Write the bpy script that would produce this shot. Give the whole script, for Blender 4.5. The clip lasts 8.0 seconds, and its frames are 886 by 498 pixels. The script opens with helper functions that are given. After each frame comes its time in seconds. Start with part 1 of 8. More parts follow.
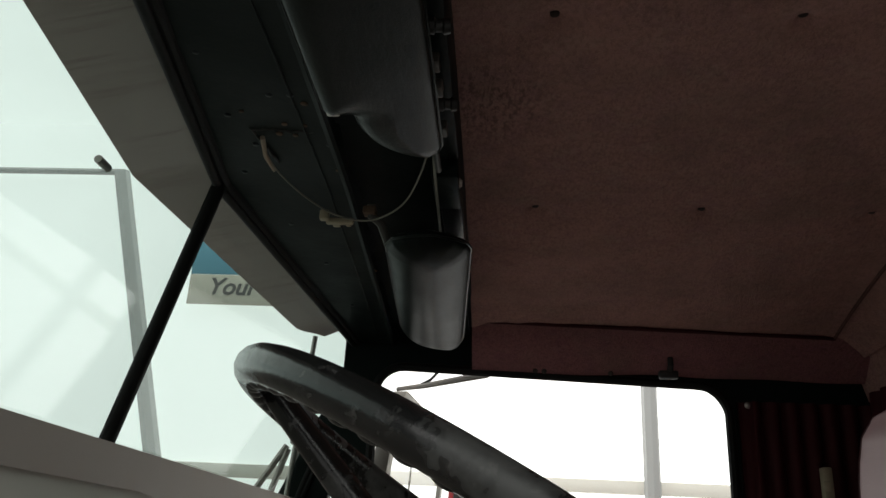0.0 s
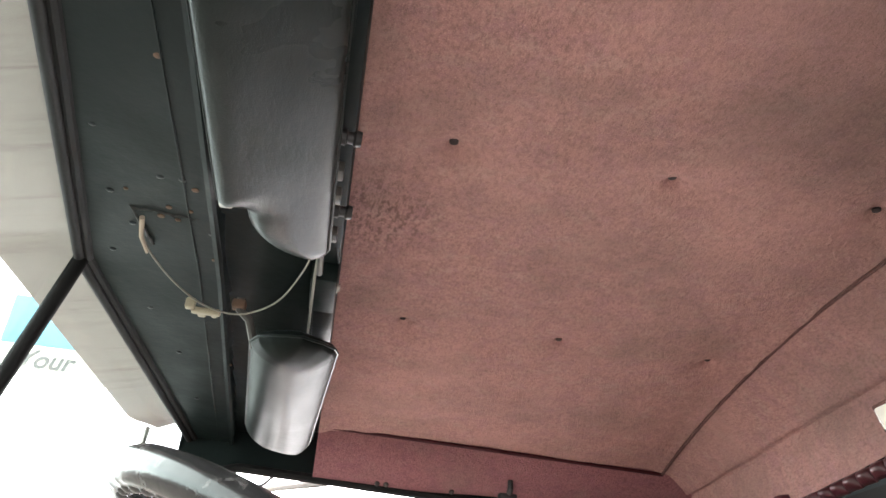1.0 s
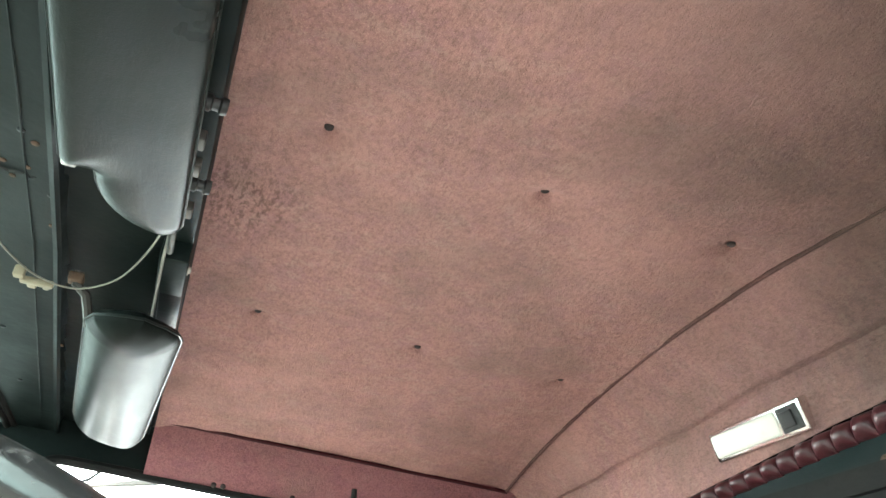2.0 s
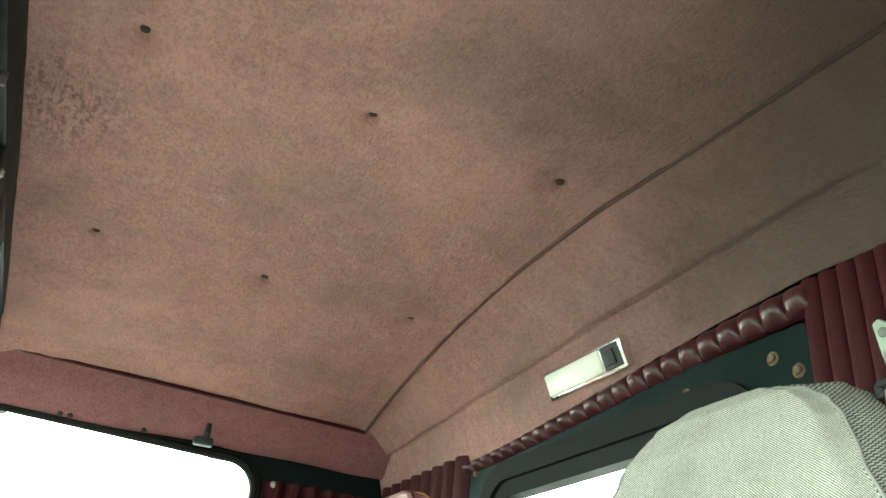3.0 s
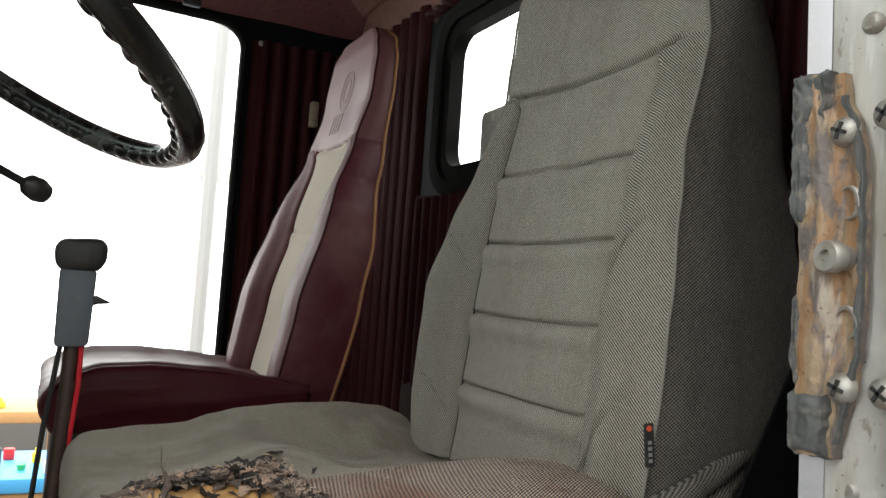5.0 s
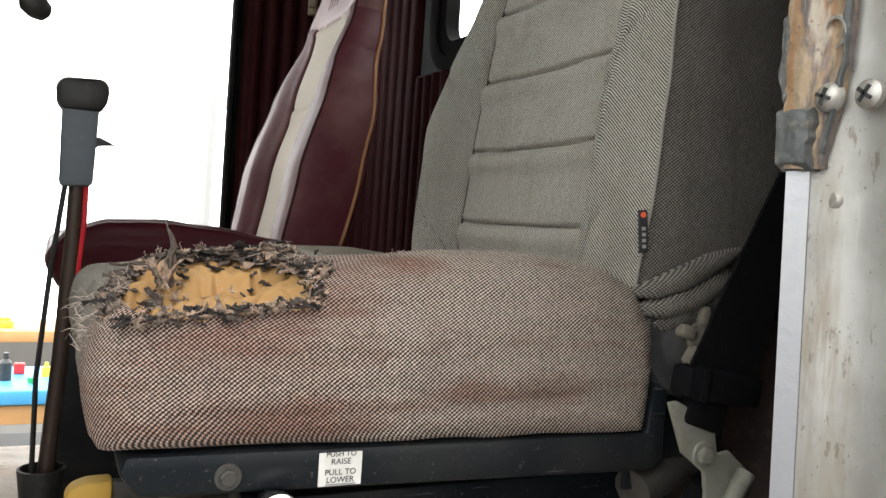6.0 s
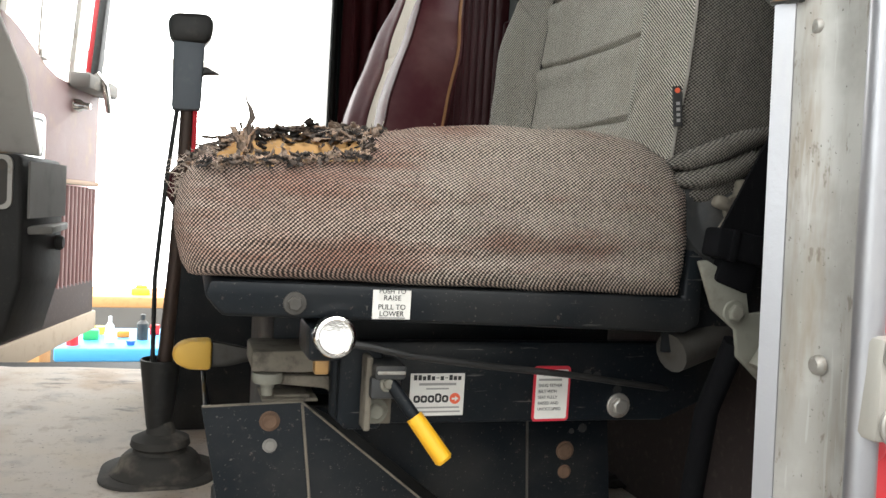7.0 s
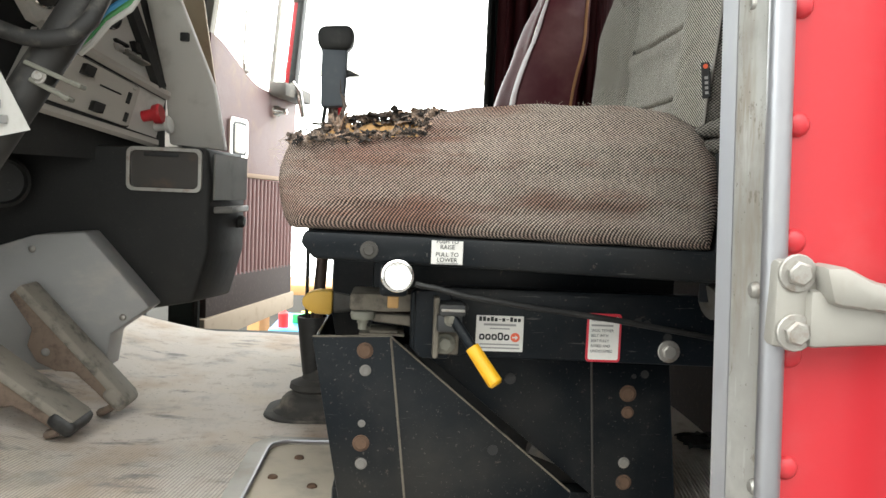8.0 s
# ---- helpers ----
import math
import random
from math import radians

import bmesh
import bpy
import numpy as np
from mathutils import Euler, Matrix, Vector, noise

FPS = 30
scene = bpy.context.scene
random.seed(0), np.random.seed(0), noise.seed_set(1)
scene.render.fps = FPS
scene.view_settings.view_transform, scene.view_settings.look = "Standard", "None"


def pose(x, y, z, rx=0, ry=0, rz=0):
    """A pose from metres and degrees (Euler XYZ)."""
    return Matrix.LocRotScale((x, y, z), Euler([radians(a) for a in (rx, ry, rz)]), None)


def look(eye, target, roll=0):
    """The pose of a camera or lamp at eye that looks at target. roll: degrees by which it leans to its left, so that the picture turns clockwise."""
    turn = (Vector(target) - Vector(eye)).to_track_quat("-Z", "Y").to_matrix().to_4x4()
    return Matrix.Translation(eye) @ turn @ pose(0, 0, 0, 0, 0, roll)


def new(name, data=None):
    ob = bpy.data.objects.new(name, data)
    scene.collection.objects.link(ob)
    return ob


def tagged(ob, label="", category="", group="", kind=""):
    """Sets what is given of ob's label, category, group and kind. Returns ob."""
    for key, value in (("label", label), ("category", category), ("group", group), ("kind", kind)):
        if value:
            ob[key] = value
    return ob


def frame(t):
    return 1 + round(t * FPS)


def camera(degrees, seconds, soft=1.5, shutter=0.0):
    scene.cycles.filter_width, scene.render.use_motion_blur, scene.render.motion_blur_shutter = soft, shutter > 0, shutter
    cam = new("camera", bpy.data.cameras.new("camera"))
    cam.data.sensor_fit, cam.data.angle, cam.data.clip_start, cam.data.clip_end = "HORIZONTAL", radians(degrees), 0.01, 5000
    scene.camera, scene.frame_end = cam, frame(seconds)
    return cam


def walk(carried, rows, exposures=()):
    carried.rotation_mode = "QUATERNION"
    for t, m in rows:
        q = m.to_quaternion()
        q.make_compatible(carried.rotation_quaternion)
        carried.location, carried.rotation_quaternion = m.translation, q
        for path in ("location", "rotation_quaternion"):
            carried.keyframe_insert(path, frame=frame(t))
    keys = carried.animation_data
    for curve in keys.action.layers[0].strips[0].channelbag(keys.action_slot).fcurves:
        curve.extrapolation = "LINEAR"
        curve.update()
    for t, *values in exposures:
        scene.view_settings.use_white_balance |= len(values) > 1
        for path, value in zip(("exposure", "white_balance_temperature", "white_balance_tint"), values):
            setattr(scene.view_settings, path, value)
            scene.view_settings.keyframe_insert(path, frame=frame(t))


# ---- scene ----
cam = camera(57.5, 8.0)
PATH = [
    (0, (0.35, 0.353, 2.177), (0.202, 2.216, 2.891), 2.9),
    (0.5, (0.319, 0.349, 2.177), (0.38, 2.151, 3.042), 4.1),
    (1, (0.302, 0.342, 2.18), (0.52, 2.079, 3.147), 4.9),
    (1.2, (0.299, 0.348, 2.183), (0.599, 2.053, 3.184), 5.1),
    (2.3, (0.35, 0.384, 2.179), (0.925, 2.003, 3.202), 5.7),
    (2.5, (0.381, 0.383, 2.176), (0.999, 1.983, 3.203), 5.8),
    (2.7, (0.409, 0.372, 2.165), (1.078, 1.958, 3.182), 5.7),
    (3, (0.454, 0.352, 2.142), (1.157, 1.956, 3.108), 5.6),
    (3.5, (0.512, 0.316, 2.1), (1.264, 1.989, 2.896), 5.3),
    (4, (0.537, 0.296, 2.042), (1.344, 2.044, 2.585), 4.7),
    (4.3, (0.52, 0.258, 2.006), (1.353, 2.031, 2.408), 4.5),
    (4.5, (0.505, 0.227, 1.986), (1.351, 2.015, 2.285), 4.3),
    (4.8, (0.485, 0.19, 1.956), (1.345, 1.988, 2.122), 4.2),
    (5, (0.48, 0.177, 1.944), (1.344, 1.978, 2.042), 4.1),
    (5.2, (0.48, 0.171, 1.929), (1.346, 1.973, 1.97), 4.0),
    (6.3, (0.491, 0.154, 1.787), (1.354, 1.958, 1.713), 3.9),
    (6.5, (0.495, 0.136, 1.774), (1.328, 1.952, 1.683), 4.0),
    (7, (0.517, 0.066, 1.728), (1.122, 1.969, 1.617), 3.4),
    (7.2, (0.523, 0.037, 1.711), (1.039, 1.967, 1.607), 3.5),
    (7.5, (0.569, -0.015, 1.721), (0.912, 1.951, 1.589), 3.0),
    (8, (0.629, -0.107, 1.704), (0.74, 1.885, 1.564), 2.5),
]

EXPOSURES = [(0.0, -1.45, 6500, 6), (0.2, -0.65, 6500, 10), (0.4, 0.6, 6450, 13), (0.6, 1.4, 6400, 14), (1.0, 1.82, 6400, 13), (1.6, 2.3, 6150, 1), (2.5, 2.3, 5900, -10), (3.0, 2.0, 6150, -20), (3.5, 1.2, 6350, -17), (4.0, 0.5, 6450, -5), (4.5, 0.0, 6450, 4), (5.0, -0.3, 6450, 6), (6.5, 0.25, 6350, 7), (8.0, 0.28, 6350, 4)]
walk(cam, [(t, look(eye, target, roll)) for t, eye, target, roll in PATH], EXPOSURES)

# ---- world and light ----
world = bpy.data.worlds.new("hall_daylight")
scene.world = world
world.use_nodes = True
sky = world.node_tree.nodes.new("ShaderNodeTexSky")
sky.sky_type, sky.sun_disc = "NISHITA", False
sky.sun_elevation, sky.sun_rotation = radians(50), radians(200)
world.node_tree.links.new(sky.outputs[0], world.node_tree.nodes["Background"].inputs[0])
world.node_tree.nodes["Background"].inputs[1].default_value = 0.12


# ---- materials ----
class Mat:
    """A node material with short calls for the usual nodes."""

    def __init__(self, name, base, rough=0.6, metal=0.0):
        self.m = bpy.data.materials.new(name)
        self.m.use_nodes = True
        self.t = self.m.node_tree
        self.b = self.t.nodes["Principled BSDF"]
        self.b.inputs["Base Color"].default_value = (*base, 1)
        self.b.inputs["Roughness"].default_value = rough
        self.b.inputs["Metallic"].default_value = metal
        self.base = base
        self.co = self.t.nodes.new("ShaderNodeTexCoord").outputs["Object"]
        self.height = None

    def link(self, a, b):
        self.t.links.new(a, b)

    def mapping(self, scale=(1, 1, 1), rot=(0, 0, 0)):
        n = self.t.nodes.new("ShaderNodeMapping")
        n.inputs["Scale"].default_value = scale
        n.inputs["Rotation"].default_value = [radians(a) for a in rot]
        self.link(self.co, n.inputs[0])
        return n.outputs[0]

    def noise(self, scale, detail=4, rough=0.6, vec=None):
        n = self.t.nodes.new("ShaderNodeTexNoise")
        n.inputs["Scale"].default_value, n.inputs["Detail"].default_value, n.inputs["Roughness"].default_value = scale, detail, rough
        self.link(vec or self.co, n.inputs["Vector"])
        return n.outputs["Fac"]

    def math(self, op, a, b=0.0, c=0.0):
        n = self.t.nodes.new("ShaderNodeMath")
        n.operation = op
        for k, v in enumerate((a, b, c)):
            if isinstance(v, (int, float)):
                n.inputs[k].default_value = v
            else:
                self.link(v, n.inputs[k])
        return n.outputs[0]

    def step(self, fac, lo, hi):
        n = self.t.nodes.new("ShaderNodeMapRange")
        n.interpolation_type = "SMOOTHSTEP"
        n.inputs["From Min"].default_value, n.inputs["From Max"].default_value = lo, hi
        self.link(fac, n.inputs["Value"])
        return n.outputs[0]

    def color(self):
        ins = self.b.inputs["Base Color"]
        if ins.is_linked:
            return ins.links[0].from_socket
        return None

    def tint(self, fac, colour, amount=1.0):
        """Lays a colour over the base by a factor."""
        n = self.t.nodes.new("ShaderNodeMix")
        n.data_type = "RGBA"
        f = self.math("MULTIPLY", fac, amount)
        self.link(f, n.inputs[0])
        now = self.color()
        if now:
            self.link(now, n.inputs[6])
        else:
            n.inputs[6].default_value = (*self.base, 1)
        n.inputs[7].default_value = (*colour, 1)
        self.link(n.outputs[2], self.b.inputs["Base Color"])
        return self

    def bump(self, height, dist=0.001, strength=1.0):
        n = self.t.nodes.new("ShaderNodeBump")
        n.inputs["Distance"].default_value, n.inputs["Strength"].default_value = dist, strength
        self.link(height, n.inputs["Height"])
        ins = self.b.inputs["Normal"]
        if ins.is_linked:
            self.link(ins.links[0].from_socket, n.inputs["Normal"])
        self.link(n.outputs[0], ins)
        return self

    def rough(self, fac, lo, hi):
        n = self.t.nodes.new("ShaderNodeMapRange")
        n.inputs["To Min"].default_value, n.inputs["To Max"].default_value = lo, hi
        self.link(fac, n.inputs["Value"])
        self.link(n.outputs[0], self.b.inputs["Roughness"])
        return self

    def xyz(self):
        n = self.t.nodes.new("ShaderNodeSeparateXYZ")
        self.link(self.co, n.inputs[0])
        return n.outputs


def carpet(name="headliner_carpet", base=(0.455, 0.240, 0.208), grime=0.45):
    m = Mat(name, base, 0.95)
    dark, pale = [c * 0.52 for c in base], [min(1, c * 1.42 + 0.02) for c in base]
    fine, mid, big = m.noise(620, 3, 0.7), m.noise(210, 4, 0.75, m.mapping((1, 0.55, 1))), m.noise(5.5, 4)
    m.tint(m.step(m.noise(30, 4, 0.7), 0.45, 0.63), [base[0] * 0.78, base[1] * 0.74, base[2] * 0.92], 0.6)
    m.tint(m.step(m.noise(24, 4, 0.7, m.mapping((1, 1.3, 1))), 0.5, 0.66), [base[0] * 1.02, base[1] * 1.28, base[2] * 1.22], 0.45)
    m.tint(m.step(mid, 0.42, 0.66), dark, 0.72)
    m.tint(m.step(fine, 0.5, 0.68), pale, 0.7)
    m.tint(m.step(m.noise(75, 3, 0.6), 0.5, 0.7), dark, 0.35)
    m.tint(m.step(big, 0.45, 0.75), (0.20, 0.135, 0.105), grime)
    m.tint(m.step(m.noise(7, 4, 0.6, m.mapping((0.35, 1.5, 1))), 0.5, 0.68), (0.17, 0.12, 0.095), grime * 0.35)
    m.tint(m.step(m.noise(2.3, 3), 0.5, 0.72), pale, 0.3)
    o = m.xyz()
    # Grime with painted-in shade, darkening towards the rear and the driver side.
    shade_grime = m.math("ADD", m.math("MULTIPLY", m.math("SUBTRACT", o[0], o[1]), 0.62), m.math("MULTIPLY", m.noise(3.2, 5, 0.6), 0.35))
    m.tint(m.step(shade_grime, -0.12, 0.42), (0.062, 0.044, 0.034), 0.92)
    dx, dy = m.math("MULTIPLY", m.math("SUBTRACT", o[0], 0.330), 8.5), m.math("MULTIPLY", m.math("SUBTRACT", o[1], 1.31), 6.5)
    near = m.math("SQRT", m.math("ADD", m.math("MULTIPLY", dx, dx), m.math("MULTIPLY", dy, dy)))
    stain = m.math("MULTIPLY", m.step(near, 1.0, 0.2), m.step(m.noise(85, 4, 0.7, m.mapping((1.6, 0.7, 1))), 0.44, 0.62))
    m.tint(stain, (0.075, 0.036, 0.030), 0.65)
    return m.bump(mid, 0.005, 0.8).bump(fine, 0.003, 0.7).m


def painted_metal(name, base, dust=(0.25, 0.23, 0.2), dusty=0.3, rough=0.45, gloss=0.5, flecks=0.0):
    m = Mat(name, base, rough)
    m.b.inputs["Specular IOR Level"].default_value = gloss
    big, fine = m.noise(9, 5), m.noise(160, 4)
    m.tint(m.step(big, 0.45, 0.8), dust, dusty)
    m.tint(m.step(fine, 0.62, 0.75), dust, dusty * 0.9)
    if flecks:
        m.tint(m.step(m.noise(300, 3, 0.6), 0.66, 0.71), (0.32, 0.29, 0.25), flecks * 0.5)
        m.tint(m.step(m.noise(150, 4, 0.6, m.mapping((0.10, 1, 1.5), (0, 38, 0))), 0.68, 0.73), (0.36, 0.34, 0.31), flecks * 0.5)
        m.tint(m.step(m.noise(95, 5, 0.75), 0.63, 0.70), (0.30, 0.235, 0.19), flecks * 0.55)
        m.tint(m.step(m.noise(3.5, 3), 0.45, 0.7), (0.16, 0.14, 0.115), flecks * 0.35)
    m.rough(big, rough - 0.12, rough + 0.25)
    return m.bump(m.noise(60, 3), 0.0015, 0.35).m


def vinyl(name, base, rough=0.38, wear=(0.2, 0.2, 0.2), worn=0.15, crease=0.35, gloss=0.5):
    m = Mat(name, base, rough)
    m.b.inputs["Specular IOR Level"].default_value = gloss
    big, grain = m.noise(7, 4), m.noise(700, 2)
    wrinkles = m.noise(26, 5, 0.65, m.mapping((1, 0.35, 1)))
    m.tint(m.step(big, 0.5, 0.8), wear, worn)
    m.rough(big, rough - 0.08, rough + 0.2)
    return m.bump(wrinkles, 0.006, crease).bump(grain, 0.0006, 0.4).m


def tweed(name, light, dark, period, soil=None, soiled=0.5, depth=0.0012, contrast=0.9, loose=0.0, along=(-1, 1, 0), up=(0.2, 0, 1), hole=0.42, twill=0.5, runs=(3, 3, 0.5)):
    """Woven cloth: a net of pale threads with dark gaps set on the slant."""
    m = Mat(name, light, 0.9)
    o = m.xyz()
    k = 2 * math.pi / period

    def run(way, scale):
        s = m.math("MULTIPLY", m.noise(scale, 2), period * 0.9)
        for axis, share in enumerate(way):
            if share:
                s = m.math("ADD", s, m.math("MULTIPLY", o[axis], share))
        return s

    u, v = run(along, 38), run(up, 47)
    a = m.math("SINE", m.math("MULTIPLY", m.math("ADD", m.math("MULTIPLY", u, 0.5), m.math("MULTIPLY", v, 0.62)), k))
    b = m.math("SINE", m.math("MULTIPLY", m.math("SUBTRACT", m.math("MULTIPLY", u, 0.5), m.math("MULTIPLY", v, 0.62)), k))
    weave = m.math("MULTIPLY_ADD", m.math("ADD", m.math("MULTIPLY", a, twill), m.math("MULTIPLY", b, 1 - twill)), 0.5, 0.5)
    grit = m.noise(420, 3, 0.7, m.mapping((1, 1, 0.45)))
    mixed = m.math("ADD", m.math("MULTIPLY", weave, 1 - loose), m.math("MULTIPLY_ADD", grit, 0.35 + loose * 1.3, -0.17 - loose * 0.15))
    if soil:
        m.tint(m.step(m.noise(6, 4), 0.42, 0.7), soil, soiled * 0.4)
        streaks = m.noise(8, 5, 0.65, m.mapping(runs))
        m.tint(m.step(streaks, 0.44, 0.66), soil, soiled)
    m.tint(m.step(mixed, hole + 0.07, hole - 0.07), dark, contrast)
    m.tint(m.step(m.noise(16, 3, 0.6), 0.50, 0.75), dark, 0.12)
    m.rough(grit, 0.82, 1.0)
    return m.bump(weave, depth, 0.8).bump(grit, 0.0006, 0.5).m


def worn_metal(name, base, rough, spots, amount, scale=40, metal=1.0, stretch=(1, 1, 1)):
    m = Mat(name, base, rough, metal)
    n = m.noise(scale, 5, 0.65, m.mapping(stretch))
    m.tint(m.step(n, 0.48, 0.72), spots, amount)
    m.rough(n, rough - 0.08, rough + 0.3)
    return m.bump(m.noise(scale * 6, 3), 0.0006, 0.4).m


def weathered_aluminium():
    """Old door metal: milky oxide, tan runs, scratches and grime specks."""
    m = Mat("weathered_aluminium", (0.36, 0.345, 0.32), 0.45, 0.45)
    runs = m.noise(26, 5, 0.65, m.mapping((1, 1, 0.16)))
    blots = m.noise(11, 5, 0.6)
    m.tint(m.step(blots, 0.45, 0.68), (0.60, 0.59, 0.57), 0.55)
    m.tint(m.step(runs, 0.50, 0.70), (0.27, 0.215, 0.155), 0.7)
    m.tint(m.step(m.noise(90, 4, 0.7, m.mapping((1, 1, 0.4))), 0.60, 0.68), (0.16, 0.125, 0.09), 0.6)
    m.tint(m.step(m.noise(260, 2, 0.5, m.mapping((1, 1, 0.06))), 0.62, 0.70), (0.60, 0.60, 0.59), 0.25)
    m.tint(m.step(m.noise(330, 2), 0.70, 0.74), (0.06, 0.05, 0.04), 0.7)
    m.rough(blots, 0.32, 0.7)
    return m.bump(runs, 0.0006, 0.4).bump(m.noise(170, 3), 0.0004, 0.4).m


def plain(name, base, rough=0.5, metal=0.0, speck=(0.3, 0.28, 0.25), amount=0.15, scale=60):
    m = Mat(name, base, rough, metal)
    n = m.noise(scale, 4)
    m.tint(m.step(n, 0.5, 0.8), speck, amount)
    m.rough(n, max(0.05, rough - 0.1), min(1, rough + 0.15))
    return m.bump(m.noise(scale * 4, 2), 0.0005, 0.3).m


def glass(name, tint, gloss=0.06):
    m = bpy.data.materials.new(name)
    m.use_nodes = True
    t = m.node_tree
    t.nodes.remove(t.nodes["Principled BSDF"])
    clear, shine, mix, fres = (t.nodes.new(k) for k in ("ShaderNodeBsdfTransparent", "ShaderNodeBsdfGlossy", "ShaderNodeMixShader", "ShaderNodeLayerWeight"))
    clear.inputs[0].default_value = (*tint, 1)
    shine.inputs["Roughness"].default_value = gloss
    fres.inputs[0].default_value = 0.5
    power, share = t.nodes.new("ShaderNodeMath"), t.nodes.new("ShaderNodeMath")
    power.operation, share.operation = "POWER", "MULTIPLY_ADD"
    power.inputs[1].default_value, share.inputs[1].default_value, share.inputs[2].default_value = 5.0, 0.4, 0.025
    t.links.new(fres.outputs["Facing"], power.inputs[0])
    t.links.new(power.outputs[0], share.inputs[0])
    t.links.new(share.outputs[0], mix.inputs[0])
    t.links.new(clear.outputs[0], mix.inputs[1])
    t.links.new(shine.outputs[0], mix.inputs[2])
    t.links.new(mix.outputs[0], t.nodes["Material Output"].inputs[0])
    return m


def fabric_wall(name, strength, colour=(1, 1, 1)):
    """White hall cloth whose emission stands in for the day behind it."""
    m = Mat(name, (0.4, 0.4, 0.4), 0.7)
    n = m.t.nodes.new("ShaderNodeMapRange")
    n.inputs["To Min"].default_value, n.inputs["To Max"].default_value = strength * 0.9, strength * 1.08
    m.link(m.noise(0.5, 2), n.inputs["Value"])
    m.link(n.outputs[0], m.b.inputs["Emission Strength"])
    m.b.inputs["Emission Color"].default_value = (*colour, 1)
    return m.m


def ribbed_mat():
    m = Mat("ribbed_floor_mat", (0.60, 0.54, 0.485), 0.85)
    o = m.xyz()
    rib = m.math("SINE", m.math("MULTIPLY", m.math("SUBTRACT", o[0], m.math("MULTIPLY", o[1], 0.15)), 2 * math.pi / 0.0052))
    near = m.step(o[1], 1.18, 0.98)
    ribs = m.math("MULTIPLY", rib, near)
    m.tint(m.step(m.noise(5, 5), 0.45, 0.75), (0.60, 0.51, 0.40), 0.7)
    m.tint(m.step(m.noise(9, 5), 0.52, 0.75), (0.20, 0.20, 0.21), 0.6)
    m.tint(m.step(m.noise(3.4, 4), 0.5, 0.66), (0.42, 0.29, 0.185), 0.6)
    m.tint(m.step(m.noise(26, 5, 0.7), 0.54, 0.66), (0.27, 0.20, 0.145), 0.35)
    m.tint(m.step(m.noise(11, 5, 0.65, m.mapping((0.5, 1.3, 1), (0, 0, 25))), 0.60, 0.70), (0.13, 0.13, 0.135), 0.7)
    m.tint(m.step(m.noise(150, 3, 0.6), 0.62, 0.70), (0.16, 0.13, 0.10), 0.5)
    m.tint(m.step(ribs, 0.1, 0.8), (0.26, 0.245, 0.22), 0.6)
    return m.bump(ribs, 0.0012, 0.5).bump(m.noise(90, 4), 0.001, 0.5).m


def webbing():
    m = Mat("black_webbing", (0.004, 0.004, 0.005), 0.9)
    m.b.inputs["Specular IOR Level"].default_value = 0.12
    ribs = m.noise(240, 3, 0.6, m.mapping((1, 1, 0.3)))
    m.tint(m.step(ribs, 0.55, 0.75), (0.013, 0.013, 0.013), 0.5)
    return m.bump(ribs, 0.0006, 0.5).m


def rags():
    """Scorched torn cloth: each shred its own tone from sooty black to tan."""
    m = Mat("charred_rag", (0.035, 0.030, 0.028), 0.95)
    geo = m.t.nodes.new("ShaderNodeNewGeometry")
    tone = geo.outputs["Random Per Island"]
    m.tint(m.step(tone, 0.35, 0.45), (0.15, 0.115, 0.095), 0.9)
    m.tint(m.step(tone, 0.58, 0.68), (0.34, 0.25, 0.19), 0.9)
    m.tint(m.step(tone, 0.82, 0.88), (0.52, 0.36, 0.26), 0.9)
    m.tint(m.step(m.noise(240, 3), 0.45, 0.65), (0.05, 0.042, 0.04), 0.6)
    return m.bump(m.noise(420, 3), 0.002, 0.7).m


def striker_steel():
    """Bare plate with upright rust streaks, grey scuffs and old tan paint."""
    m = Mat("striker_steel", (0.33, 0.24, 0.155), 0.5, 0.2)
    m.tint(m.step(m.noise(70, 4, 0.6, m.mapping((1, 1.6, 0.16))), 0.46, 0.62), (0.30, 0.145, 0.06), 0.7)
    m.tint(m.step(m.noise(60, 5, 0.65, m.mapping((1, 1, 0.35))), 0.44, 0.56), (0.13, 0.115, 0.115), 0.9)
    m.tint(m.step(m.noise(45, 4, 0.6, m.mapping((1, 1.5, 0.3))), 0.58, 0.68), (0.50, 0.43, 0.35), 0.8)
    m.tint(m.step(m.noise(220, 3), 0.6, 0.7), (0.08, 0.06, 0.05), 0.6)
    m.rough(m.noise(80, 3), 0.35, 0.75)
    return m.bump(m.noise(120, 4), 0.002, 0.7).m


def scuffed_wheel():
    """Glossy black rim rubbed to grey in patches, with scratches."""
    m = Mat("worn_wheel_plastic", (0.012, 0.012, 0.012), 0.24)
    rubbed = m.step(m.noise(11, 5, 0.65), 0.52, 0.62)
    m.tint(rubbed, (0.10, 0.103, 0.10), 0.6)
    m.tint(m.step(m.noise(55, 5, 0.7, m.mapping((1, 0.4, 1))), 0.58, 0.66), (0.15, 0.147, 0.14), 0.25)
    m.tint(m.step(m.noise(130, 3, 0.6, m.mapping((0.3, 1, 1))), 0.66, 0.71), (0.25, 0.245, 0.23), 0.12)
    m.rough(rubbed, 0.20, 0.45)
    return m.bump(m.noise(70, 4), 0.0012, 0.4).m


